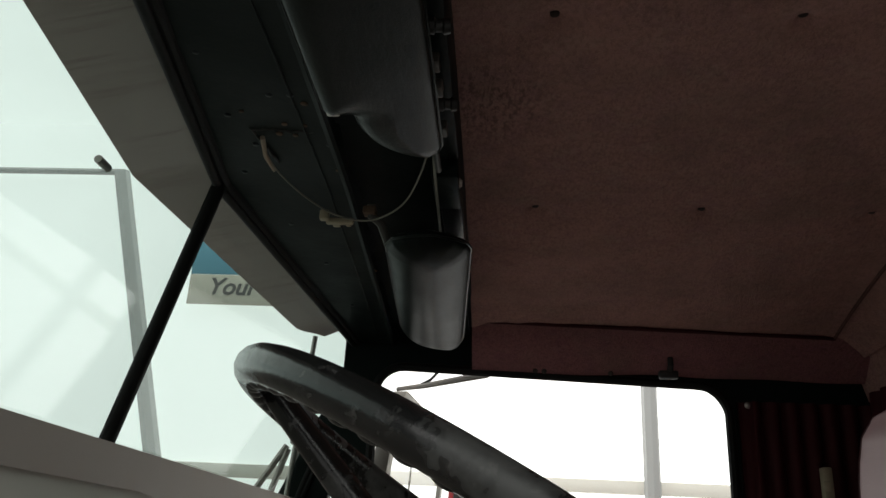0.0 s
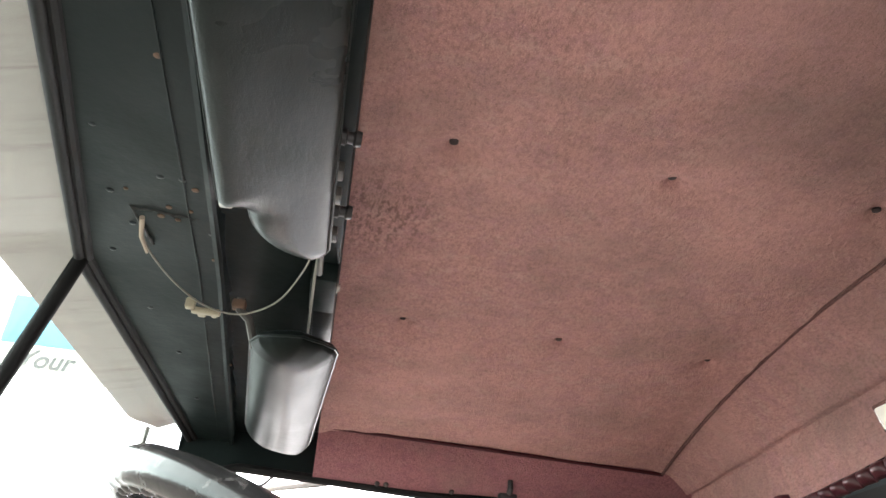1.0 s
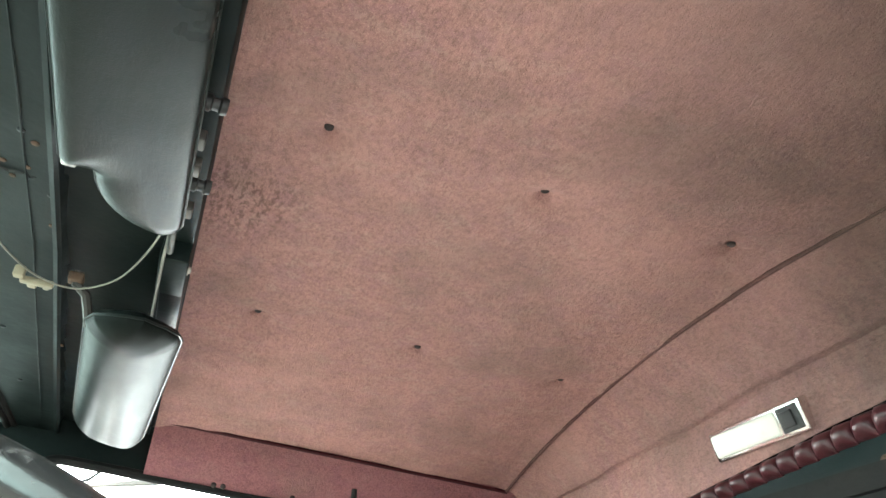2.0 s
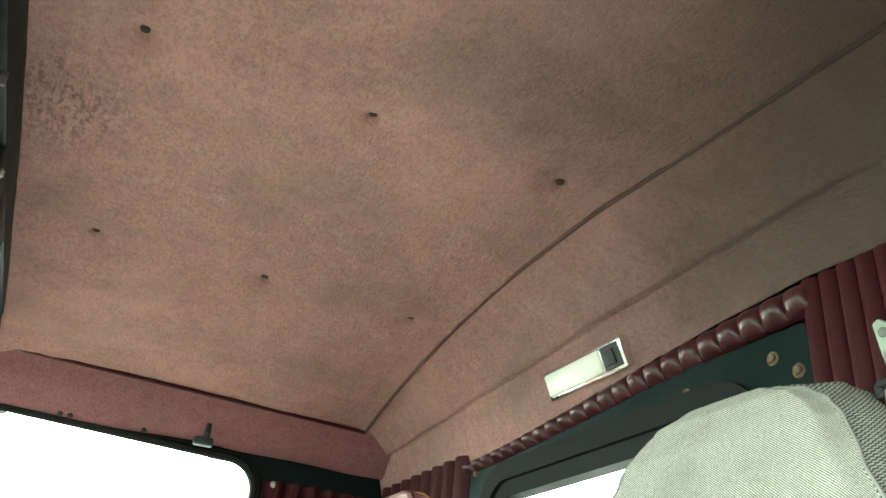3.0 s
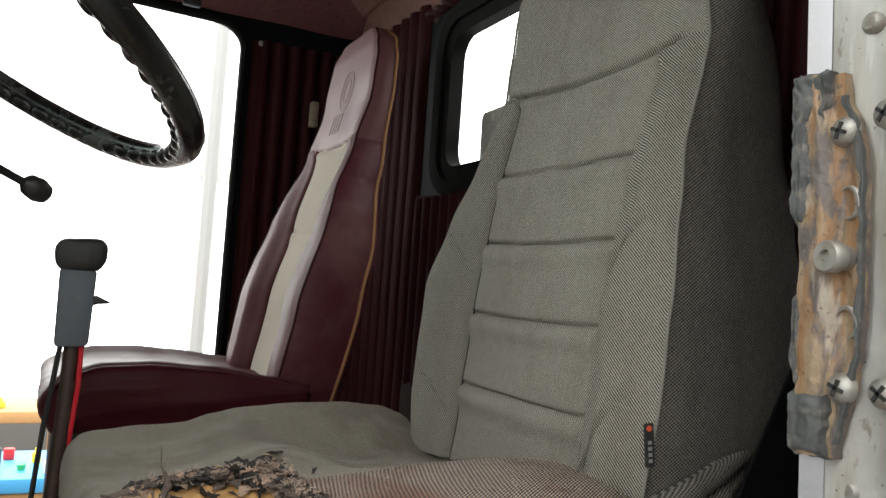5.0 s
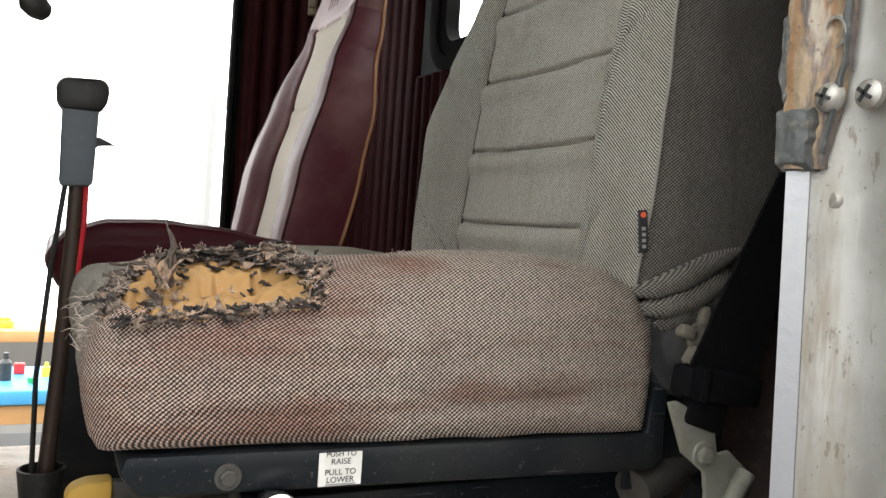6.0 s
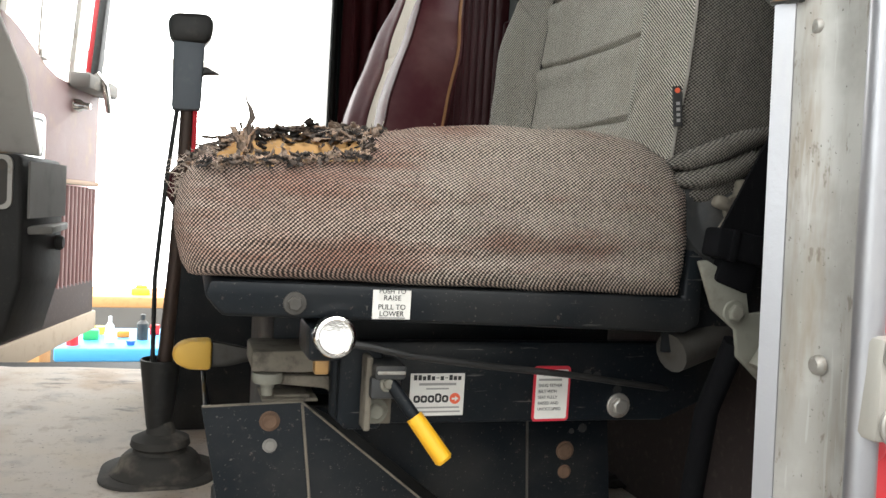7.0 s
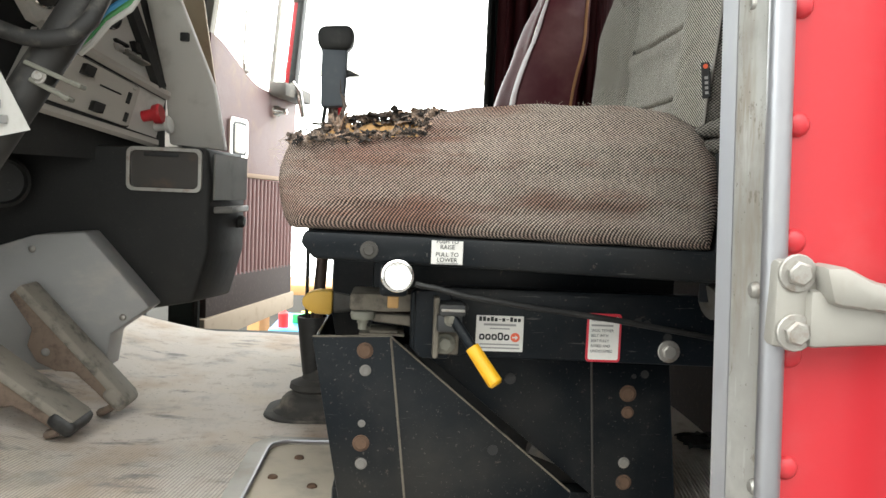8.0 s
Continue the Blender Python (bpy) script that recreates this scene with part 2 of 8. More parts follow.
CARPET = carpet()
CARPET_DARK = carpet("grimy_piping_carpet", (0.15, 0.065, 0.055), 0.5)
CARPET_PINK = carpet("side_carpet", (0.29, 0.115, 0.12), 0.35)
PANEL_BLACK = painted_metal("glossy_black_panel", (0.006, 0.0125, 0.0122), (0.025, 0.036, 0.033), 0.13, 0.28, 0.15)
BLACK_METAL = painted_metal("black_green_metal", (0.0065, 0.0105, 0.0098), (0.03, 0.034, 0.03), 0.10, 0.42, 0.08)
SEAL_RUBBER = painted_metal("dark_seal_rubber", (0.008, 0.0078, 0.0075), (0.03, 0.026, 0.022), 0.3, 0.6, 0.14)
SEAT_METAL = painted_metal("black_seat_metal", (0.008, 0.0105, 0.0135), (0.16, 0.14, 0.115), 0.10, 0.30, 0.15, 0.42)
RUBBER = plain("black_rubber", (0.016, 0.016, 0.016), 0.5, 0, (0.07, 0.065, 0.06), 0.4, 40)
VINYL_SMALL = vinyl("worn_black_visor_vinyl", (0.009, 0.0115, 0.0105), 0.30, (0.03, 0.034, 0.03), 0.2, 0.10, 0.038)
VINYL_BLACK = vinyl("black_visor_vinyl", (0.009, 0.0125, 0.011), 0.26, (0.03, 0.034, 0.03), 0.2, 0.2, 0.125)
MAROON = vinyl("maroon_vinyl", (0.042, 0.008, 0.0105), 0.5, (0.08, 0.03, 0.026), 0.3, 0.35, 0.1)
MAROON_GLOSS = vinyl("glossy_maroon_vinyl", (0.045, 0.009, 0.0115), 0.3, (0.08, 0.03, 0.026), 0.3, 0.35, 0.5)
MAROON_LEATHER = vinyl("maroon_leather", (0.095, 0.020, 0.028), 0.44, (0.21, 0.10, 0.095), 0.6, 0.2, 0.27)
MAROON_SEAT = vinyl("glossy_maroon_leather", (0.058, 0.009, 0.014), 0.34, (0.10, 0.035, 0.035), 0.3, 0.2, 0.13)
ROSE_LEATHER = vinyl("worn_rose_leather", (0.145, 0.060, 0.060), 0.45, (0.20, 0.105, 0.09), 0.6, 0.2, 0.25)
PINK_LEATHER = vinyl("faded_rose_leather", (0.25, 0.135, 0.145), 0.42, (0.36, 0.24, 0.24), 0.3, 0.15)
CREAM = tweed("cream_seat_cloth", (0.62, 0.55, 0.47), (0.42, 0.36, 0.30), 0.004, None, 0, 0.0008, 0.5)
TWEED_SIDE = tweed("brown_grey_tweed", (0.63, 0.52, 0.445), (0.020, 0.015, 0.013), 0.0019, (0.38, 0.175, 0.12), 0.8, 0.0014, 0.96, 0.08, (1, -0.8, 0), (0, 0.35, 1), 0.565, 0.41, (0.6, 0.6, 3.2))
TWEED_PLAIN = tweed("speckled_grey_tweed", (0.58, 0.535, 0.475), (0.060, 0.054, 0.047), 0.0017, (0.38, 0.32, 0.25), 0.25, 0.0009, 0.82, 0.14, hole=0.535, twill=0.32)
TWEED_BACK = tweed("grey_tweed", (0.60, 0.555, 0.495), (0.030, 0.028, 0.025), 0.0021, (0.38, 0.33, 0.26), 0.25, 0.0014, 0.94, 0.04, hole=0.53, twill=0.16)
TWEED_TOP = tweed("worn_taupe_tweed", (0.40, 0.36, 0.305), (0.085, 0.073, 0.06), 0.0016, (0.20, 0.165, 0.125), 0.6, 0.0008, 0.85, 0.2, (1, 0.3, 0), (-0.3, 1, 0), 0.47, 0.35, (1.2, 1.2, 1))
TWEED_CHARCOAL = tweed("charcoal_tweed", (0.26, 0.235, 0.205), (0.016, 0.015, 0.014), 0.0019, (0.07, 0.058, 0.048), 0.3, 0.0012, 0.92, 0.12, (1, 0, 0), (0, 0.2, 1), 0.52, 0.45)
PIPING = plain("grey_piping", (0.27, 0.25, 0.225), 0.9)
SEAM = plain("dark_grey_seam", (0.05, 0.047, 0.043), 0.95)
TAN_PIPING = plain("tan_piping", (0.40, 0.20, 0.09), 0.7)
FOAM = plain("orange_foam", (0.50, 0.29, 0.115), 0.95, 0, (0.36, 0.17, 0.05), 0.5, 45)
RAG = rags()
FUZZ = plain("loose_threads", (0.48, 0.39, 0.33), 0.95)
ALU = worn_metal("brushed_aluminium", (0.37, 0.35, 0.315), 0.5, (0.30, 0.255, 0.195), 0.6, 16, 0.4, (1, 1, 0.3))
JAMB = weathered_aluminium()
ALU_BRIGHT = worn_metal("bright_aluminium", (0.37, 0.365, 0.385), 0.34, (0.5, 0.48, 0.45), 0.3, 30, 0.85, (1, 1, 0.3))
CHROME = plain("chrome", (0.82, 0.80, 0.77), 0.12, 1.0, (0.6, 0.56, 0.5), 0.3, 90)
GRIMY_STEEL = worn_metal("grimy_steel", (0.075, 0.07, 0.063), 0.5, (0.055, 0.045, 0.035), 0.6, 45, 0.5)
STEEL = worn_metal("dull_steel", (0.42, 0.40, 0.37), 0.42, (0.20, 0.13, 0.08), 0.5, 70, 0.8)
RUST = worn_metal("rusty_steel", (0.14, 0.085, 0.055), 0.75, (0.055, 0.042, 0.036), 0.8, 90, 0.25)
RUST_PRIMER = worn_metal("worn_striker_plate", (0.40, 0.27, 0.16), 0.6, (0.12, 0.125, 0.125), 0.95, 34, 0.2, (1, 1, 0.35))
CHIPPED_GREEN = worn_metal("chipped_pale_green_paint", (0.36, 0.385, 0.31), 0.6, (0.055, 0.055, 0.04), 0.95, 60, 0.0)
STRIKER_STEEL = striker_steel()
STRIKER_PAINT = worn_metal("peeling_grey_paint", (0.085, 0.088, 0.088), 0.55, (0.24, 0.21, 0.18), 0.7, 90, 0.1)
RED_PAINT = plain("red_truck_paint", (0.56, 0.030, 0.040), 0.32, 0, (0.62, 0.10, 0.10), 0.35, 14)
LABEL = plain("white_label", (0.72, 0.70, 0.66), 0.55, 0, (0.5, 0.46, 0.4), 0.3, 80)
INK = plain("black_ink", (0.02, 0.02, 0.02), 0.6)
INK_RED = plain("red_ink", (0.55, 0.03, 0.05), 0.5)
INK_ORANGE = plain("orange_ink", (0.75, 0.12, 0.05), 0.5)
INK_GREY = plain("grey_print", (0.30, 0.29, 0.28), 0.6)
YELLOW = plain("yellow_grip", (0.80, 0.42, 0.015), 0.45, 0, (0.45, 0.23, 0.03), 0.4, 70)
DUSTY_YELLOW = plain("dusty_yellow_grip", (0.60, 0.36, 0.06), 0.6, 0, (0.4, 0.30, 0.16), 0.5, 60)
DASH_BLACK = painted_metal("black_dash_plastic", (0.014, 0.0138, 0.0135), (0.11, 0.10, 0.088), 0.14, 0.55, 0.38, 0.14)
DASH_PALE = plain("dusty_dash_plastic", (0.56, 0.53, 0.485), 0.75, 0, (0.30, 0.275, 0.24), 0.65, 15)
CONSOLE_GREY = plain("dusty_console_plastic", (0.15, 0.143, 0.13), 0.6, 0, (0.07, 0.066, 0.06), 0.6, 22)
DASH_GREY = plain("grey_dash_plastic", (0.44, 0.405, 0.36), 0.7, 0, (0.46, 0.40, 0.33), 0.6, 12)
RECLINER = plain("dusty_black_cover", (0.035, 0.036, 0.037), 0.5, 0, (0.13, 0.12, 0.105), 0.8, 26)
ANCHOR_STEEL = worn_metal("dusty_green_steel", (0.21, 0.205, 0.17), 0.7, (0.14, 0.12, 0.095), 0.7, 40, 0.1)
ARM_STEEL = worn_metal("dust_caked_steel", (0.17, 0.15, 0.12), 0.8, (0.05, 0.044, 0.038), 0.8, 38, 0.1)
DUSTY_STEEL = worn_metal("dusty_steel", (0.20, 0.19, 0.175), 0.7, (0.36, 0.31, 0.25), 0.9, 20, 0.15)
PEDAL_STEEL = worn_metal("dusty_pedal_steel", (0.24, 0.215, 0.18), 0.7, (0.10, 0.09, 0.078), 0.9, 30, 0.1)
PEDAL_CAST = worn_metal("dusty_pedal_casting", (0.17, 0.125, 0.095), 0.85, (0.06, 0.045, 0.038), 0.8, 26, 0.05)
PALE_PLASTIC = plain("pale_grey_plastic", (0.54, 0.51, 0.46), 0.7, 0, (0.30, 0.27, 0.225), 0.6, 26)
BEIGE = plain("beige_plastic", (0.34, 0.29, 0.20), 0.55, 0, (0.25, 0.21, 0.15), 0.5, 90)
FLOOR_MAT = ribbed_mat()
COLUMN_DUST = plain("dusty_column_paint", (0.035, 0.033, 0.031), 0.55, 0, (0.22, 0.20, 0.17), 0.7, 22)
LOOM_RUBBER = plain("dusty_loom_rubber", (0.028, 0.027, 0.026), 0.6, 0, (0.19, 0.175, 0.15), 0.75, 34)
BOOT_RUBBER = plain("dusty_boot_rubber", (0.045, 0.042, 0.038), 0.8, 0, (0.27, 0.235, 0.19), 0.75, 16)
HALL_STEEL = plain("dull_hall_steel", (0.36, 0.36, 0.355), 0.6)
KNOB_GREY = plain("slate_grip", (0.11, 0.125, 0.145), 0.5, 0, (0.18, 0.19, 0.2), 0.4, 60)
KNOB_BLACK = plain("black_grip", (0.018, 0.017, 0.016), 0.42, 0, (0.09, 0.08, 0.07), 0.4, 50)
WHEEL_PLASTIC = scuffed_wheel()
DOOR_VINYL = vinyl("faded_rose_vinyl", (0.19, 0.115, 0.113), 0.5, (0.30, 0.21, 0.13), 0.9, 0.2)
DOOR_PLEAT = vinyl("dusty_maroon_vinyl", (0.17, 0.075, 0.07), 0.5, (0.25, 0.16, 0.14), 0.5, 0.2)
DARK_CARPET = plain("dark_kick_carpet", (0.045, 0.032, 0.030), 0.95, 0, (0.11, 0.085, 0.075), 0.6, 90)
LENS = plain("milky_lamp_lens", (0.72, 0.69, 0.60), 0.35)
WEB = webbing()
PALE_WIRE = plain("pale_wire", (0.20, 0.185, 0.15), 0.6)
DUSTY_TAN = plain("tan_dusty_steel", (0.36, 0.29, 0.22), 0.9, 0, (0.22, 0.17, 0.13), 0.6, 30)
LID_DUST = plain("dusty_hatch_lid", (0.50, 0.44, 0.35), 0.85, 0, (0.26, 0.24, 0.22), 0.7, 12)
RED_WIRE = plain("red_air_hose", (0.60, 0.015, 0.03), 0.4)
GREY_WALL = plain("grey_steel_post", (0.54, 0.54, 0.53), 0.6)
VISOR_STEEL = worn_metal("brushed_visor_steel", (0.70, 0.59, 0.56), 0.42, (0.48, 0.37, 0.345), 0.6, 12, 0.25, (0.4, 7, 1))
TINTED = glass("tinted_windscreen_glass", (0.60, 0.65, 0.635))
CLEAR = glass("clear_glass", (0.98, 0.985, 0.98))
# One cloth at four glow strengths; the weaker ones shade the west and south.
HALL = fabric_wall("glowing_hall_cloth", 4.6, (1.0, 0.985, 0.965))
HALL_FRONT = fabric_wall("glowing_front_cloth", 3.7, (0.96, 1.0, 0.99))
HALL_SHADE = fabric_wall("low_glow_hall_cloth", 0.5, (1.0, 0.98, 0.95))
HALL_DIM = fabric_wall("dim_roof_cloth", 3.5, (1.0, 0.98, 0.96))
CONCRETE = plain("concrete_floor", (0.14, 0.135, 0.127), 0.8, 0, (0.10, 0.095, 0.09), 0.5, 3)
WOOD = plain("pine_wood", (0.55, 0.30, 0.12), 0.6, 0, (0.40, 0.20, 0.07), 0.5, 25)
BLUE = plain("blue_paint", (0.07, 0.33, 0.62), 0.4, 0, (0.15, 0.40, 0.66), 0.3, 9)


# ---- shapes ----
def box(bm, lo, hi, bevel=0.0, seg=2, m=None):
    """A box from corner to corner, with rounded edges."""
    size = [b - a for a, b in zip(lo, hi)]
    made = bmesh.ops.create_cube(bm, size=1, matrix=Matrix.Translation([(a + b) / 2 for a, b in zip(lo, hi)]) @ Matrix.Diagonal((*size, 1)))["verts"]
    if bevel:
        edges = list({e for v in made for e in v.link_edges})
        out = bmesh.ops.bevel(bm, geom=edges, offset=min(bevel, 0.49 * min(size)), segments=seg, profile=0.5, affect="EDGES")
        made = list({v for f in out["faces"] for v in f.verts} | {v for v in made if v.is_valid})
    if m is not None:
        bmesh.ops.transform(bm, matrix=m, verts=made)
    return made


def axes_to(way):
    way = Vector(way).normalized()
    side = way.orthogonal().normalized()
    return side, way.cross(side), way


def tube(bm, pts, r, seg=10, closed=False):
    """A round tube along points; r is one radius or one for each point."""
    pts = [Vector(p) for p in pts]
    n = len(pts)
    radii = [r] * n if isinstance(r, (int, float)) else r
    rings, side = [], None
    for k, p in enumerate(pts):
        a = pts[k - 1] if (k or closed) else p
        b = pts[(k + 1) % n] if (k + 1 < n or closed) else p
        way = (b - a).normalized()
        side = axes_to(way)[0] if side is None else (side - way * side.dot(way)).normalized()
        up = way.cross(side)
        rings.append([bm.verts.new(p + radii[k] * (math.cos(t) * side + math.sin(t) * up)) for t in (2 * math.pi * j / seg for j in range(seg))])
    for k in range(n if closed else n - 1):
        a, b = rings[k], rings[(k + 1) % n]
        for j in range(seg):
            bm.faces.new((a[j], a[(j + 1) % seg], b[(j + 1) % seg], b[j]))
    if not closed:
        bm.faces.new(rings[0][::-1])
        bm.faces.new(rings[-1])
    return bm


def lathe(bm, base, way, prof, seg=20):
    """Turns a profile of (along, radius) round the way from base."""
    side, up, way = axes_to(way)
    base = Vector(base)
    rings = [[bm.verts.new(base + way * h + r * (math.cos(t) * side + math.sin(t) * up)) for t in (2 * math.pi * j / seg for j in range(seg))] for h, r in prof]
    for a, b in zip(rings, rings[1:]):
        for j in range(seg):
            bm.faces.new((a[j], a[(j + 1) % seg], b[(j + 1) % seg], b[j]))
    bm.faces.new(rings[0][::-1])
    bm.faces.new(rings[-1])
    return bm


def prism(bm, poly, at, depth, bevel=0.0, plane="xz"):
    """A plate: a polygon in the xz, xy or yz plane, at a place on the third axis, with depth."""
    put = {"xz": lambda a, b, c: (a, c, b), "xy": lambda a, b, c: (a, b, c), "yz": lambda a, b, c: (c, a, b)}[plane]
    front = [bm.verts.new(put(a, b, at)) for a, b in poly]
    back = [bm.verts.new(put(a, b, at + depth)) for a, b in poly]
    n = len(poly)
    faces = [bm.faces.new(front), bm.faces.new(back[::-1])]
    for k in range(n):
        faces.append(bm.faces.new((front[k], back[k], back[(k + 1) % n], front[(k + 1) % n])))
    bmesh.ops.recalc_face_normals(bm, faces=faces)
    if bevel:
        bmesh.ops.bevel(bm, geom=list({e for f in faces for e in f.edges}), offset=bevel, segments=2, profile=0.5, affect="EDGES")
    return bm


def rounded(a0, a1, b0, b1, r, seg=5):
    """The corners of a rounded rectangle."""
    out = []
    for ca, cb, t0 in ((a1 - r, b1 - r, 0), (a0 + r, b1 - r, 90), (a0 + r, b0 + r, 180), (a1 - r, b0 + r, 270)):
        for k in range(seg + 1):
            t = radians(t0 + 90 * k / seg)
            out.append((ca + r * math.cos(t), cb + r * math.sin(t)))
    return out


def ring(bm, outer, inner, at, depth, plane="xz"):
    """A frame between two loops of the same number of corners."""
    put = {"xz": lambda a, b, c: (a, c, b), "xy": lambda a, b, c: (a, b, c), "yz": lambda a, b, c: (c, a, b)}[plane]
    loops = [[bm.verts.new(put(a, b, c)) for a, b in lp] for lp, c in ((outer, at), (inner, at), (inner, at + depth), (outer, at + depth))]
    n = len(outer)
    faces = []
    for p, q in zip(loops, loops[1:] + loops[:1]):
        for k in range(n):
            faces.append(bm.faces.new((p[k], p[(k + 1) % n], q[(k + 1) % n], q[k])))
    bmesh.ops.recalc_face_normals(bm, faces=faces)
    return bm


def sheet(bm, fn, nu, nv):
    """A sheet from fn(u, v) with u and v from 0 to 1. Returns the rows of corners."""
    rows = [[bm.verts.new(fn(i / nu, j / nv)) for j in range(nv + 1)] for i in range(nu + 1)]
    for i in range(nu):
        for j in range(nv):
            bm.faces.new((rows[i][j], rows[i + 1][j], rows[i + 1][j + 1], rows[i][j + 1]))
    return rows


def slab(bm, fn, off, nu, nv):
    """A sheet with a thickness: off is the way to its other side."""
    off = Vector(off)
    a = sheet(bm, fn, nu, nv)
    b = sheet(bm, lambda u, v: Vector(fn(u, v)) + off, nu, nv)
    for i in range(nu):
        for k in (0, nv):
            bm.faces.new((a[i][k], a[i + 1][k], b[i + 1][k], b[i][k]))
    for j in range(nv):
        for k in (0, nu):
            bm.faces.new((a[k][j], a[k][j + 1], b[k][j + 1], b[k][j]))
    bmesh.ops.recalc_face_normals(bm, faces=bm.faces[:])
    return bm


def smooth(a, b, x):
    t = min(1, max(0, (x - a) / (b - a)))
    return t * t * (3 - 2 * t)


def bend(stops, x):
    """A smooth line through (place, value) stops."""
    if x <= stops[0][0]:
        return stops[0][1]
    for (a, p), (b, q) in zip(stops, stops[1:]):
        if x <= b:
            return p + (q - p) * smooth(a, b, x) * 0.5 + (q - p) * (x - a) / (b - a) * 0.5
    return stops[-1][1]


def thing(name, label, category, at=(0, 0, 0), group="", kind=""):
    ob = new(name)
    ob.empty_display_size = 0.05
    ob.location = at
    return tagged(ob, label, category, group, kind)


def part(name, bm, mat, parent=None, label="", flat=False, angle=40):
    """Links a bmesh as one mesh object, under a thing or a part."""
    me = bpy.data.meshes.new(name)
    bmesh.ops.recalc_face_normals(bm, faces=bm.faces[:]) if len(bm.faces) < 20000 else None
    bm.to_mesh(me)
    bm.free()
    me.materials.append(mat)
    if not flat:
        me.shade_smooth()
        me.set_sharp_from_angle(angle=radians(angle))
    ob = new(name, me)
    if parent is not None:
        ob.parent = parent
        ob.matrix_parent_inverse = Matrix.Translation(whole_place(parent)).inverted()
    if label:
        ob["label"] = label
    return ob


def whole_place(ob):
    place = Vector()
    if ob.parent is None:
        place = ob.location.copy()
    return place if ob.parent is None else Vector()


def new_bm():
    return bmesh.new()


def solo(name, bm, mat, label, category, kind="", group="", flat=False):
    """A thing, or a piece of the setting, of one mesh."""
    return tagged(part(name, bm, mat, None, "", flat), label, category, group, kind)


def bolt(parent, at, way, r, mat, name="bolt", washer=True, label=""):
    """A hexagon bolt head on a washer."""
    bm = new_bm()
    if washer:
        lathe(bm, at, way, [(0, r * 1.5), (r * 0.2, r * 1.5), (r * 0.3, r * 1.4)], 16)
    lathe(bm, at, way, [(0, r), (r * 0.75, r), (r * 0.9, r * 0.8)], 6)
    return part(name, bm, mat, parent, label)


def rivet(parent, at, way, r, mat, name="rivet"):
    bm = new_bm()
    lathe(bm, at, way, [(0, r), (r * 0.25, r * 0.95), (r * 0.5, r * 0.7), (r * 0.62, r * 0.3)], 12)
    return part(name, bm, mat, parent)


def write(parent, text, at, size, mat, face, name="lettering", squeeze=1.0, align="CENTER", slant=0.0, weight=0.0):
    """Words in the built-in font as a mesh. face: the turn that lays the text's plane, as a matrix."""
    cu = bpy.data.curves.new(name, "FONT")
    cu.body, cu.size, cu.align_x, cu.align_y, cu.extrude = text, size, align, "CENTER", 0.0001
    cu.shear, cu.offset = slant, weight
    tmp = new("tmp_text", cu)
    me = bpy.data.meshes.new_from_object(tmp.evaluated_get(bpy.context.evaluated_depsgraph_get()))
    bpy.data.objects.remove(tmp)
    bpy.data.curves.remove(cu)
    me.transform(Matrix.Translation(at) @ face @ Matrix.Diagonal((squeeze, 1, 1, 1)))
    me.materials.clear()
    me.materials.append(mat)
    ob = new(name, me)
    ob.parent = parent
    ob.matrix_parent_inverse = Matrix.Translation(whole_place(parent)).inverted()
    return ob


TOWARDS_DOOR = pose(0, 0, 0, 90, 0, 0)  # text that reads from the driver's door

# ---- the cab's shell ----


def ceiling_z(x, y):
    u = max(0, y - 1.15) / 0.95
    return 2.760 - 0.090 * u * u


BUTTONS = [(x, y) for y in (0.655, 1.138, 1.633) for x in (0.404, 0.685, 0.964)]


def crease_x(y):
    return 1.031 + 0.022 * max(0, 1.15 - y) / 0.35 + 0.042 * max(0, (y - 1.35) / 0.76) ** 1.5


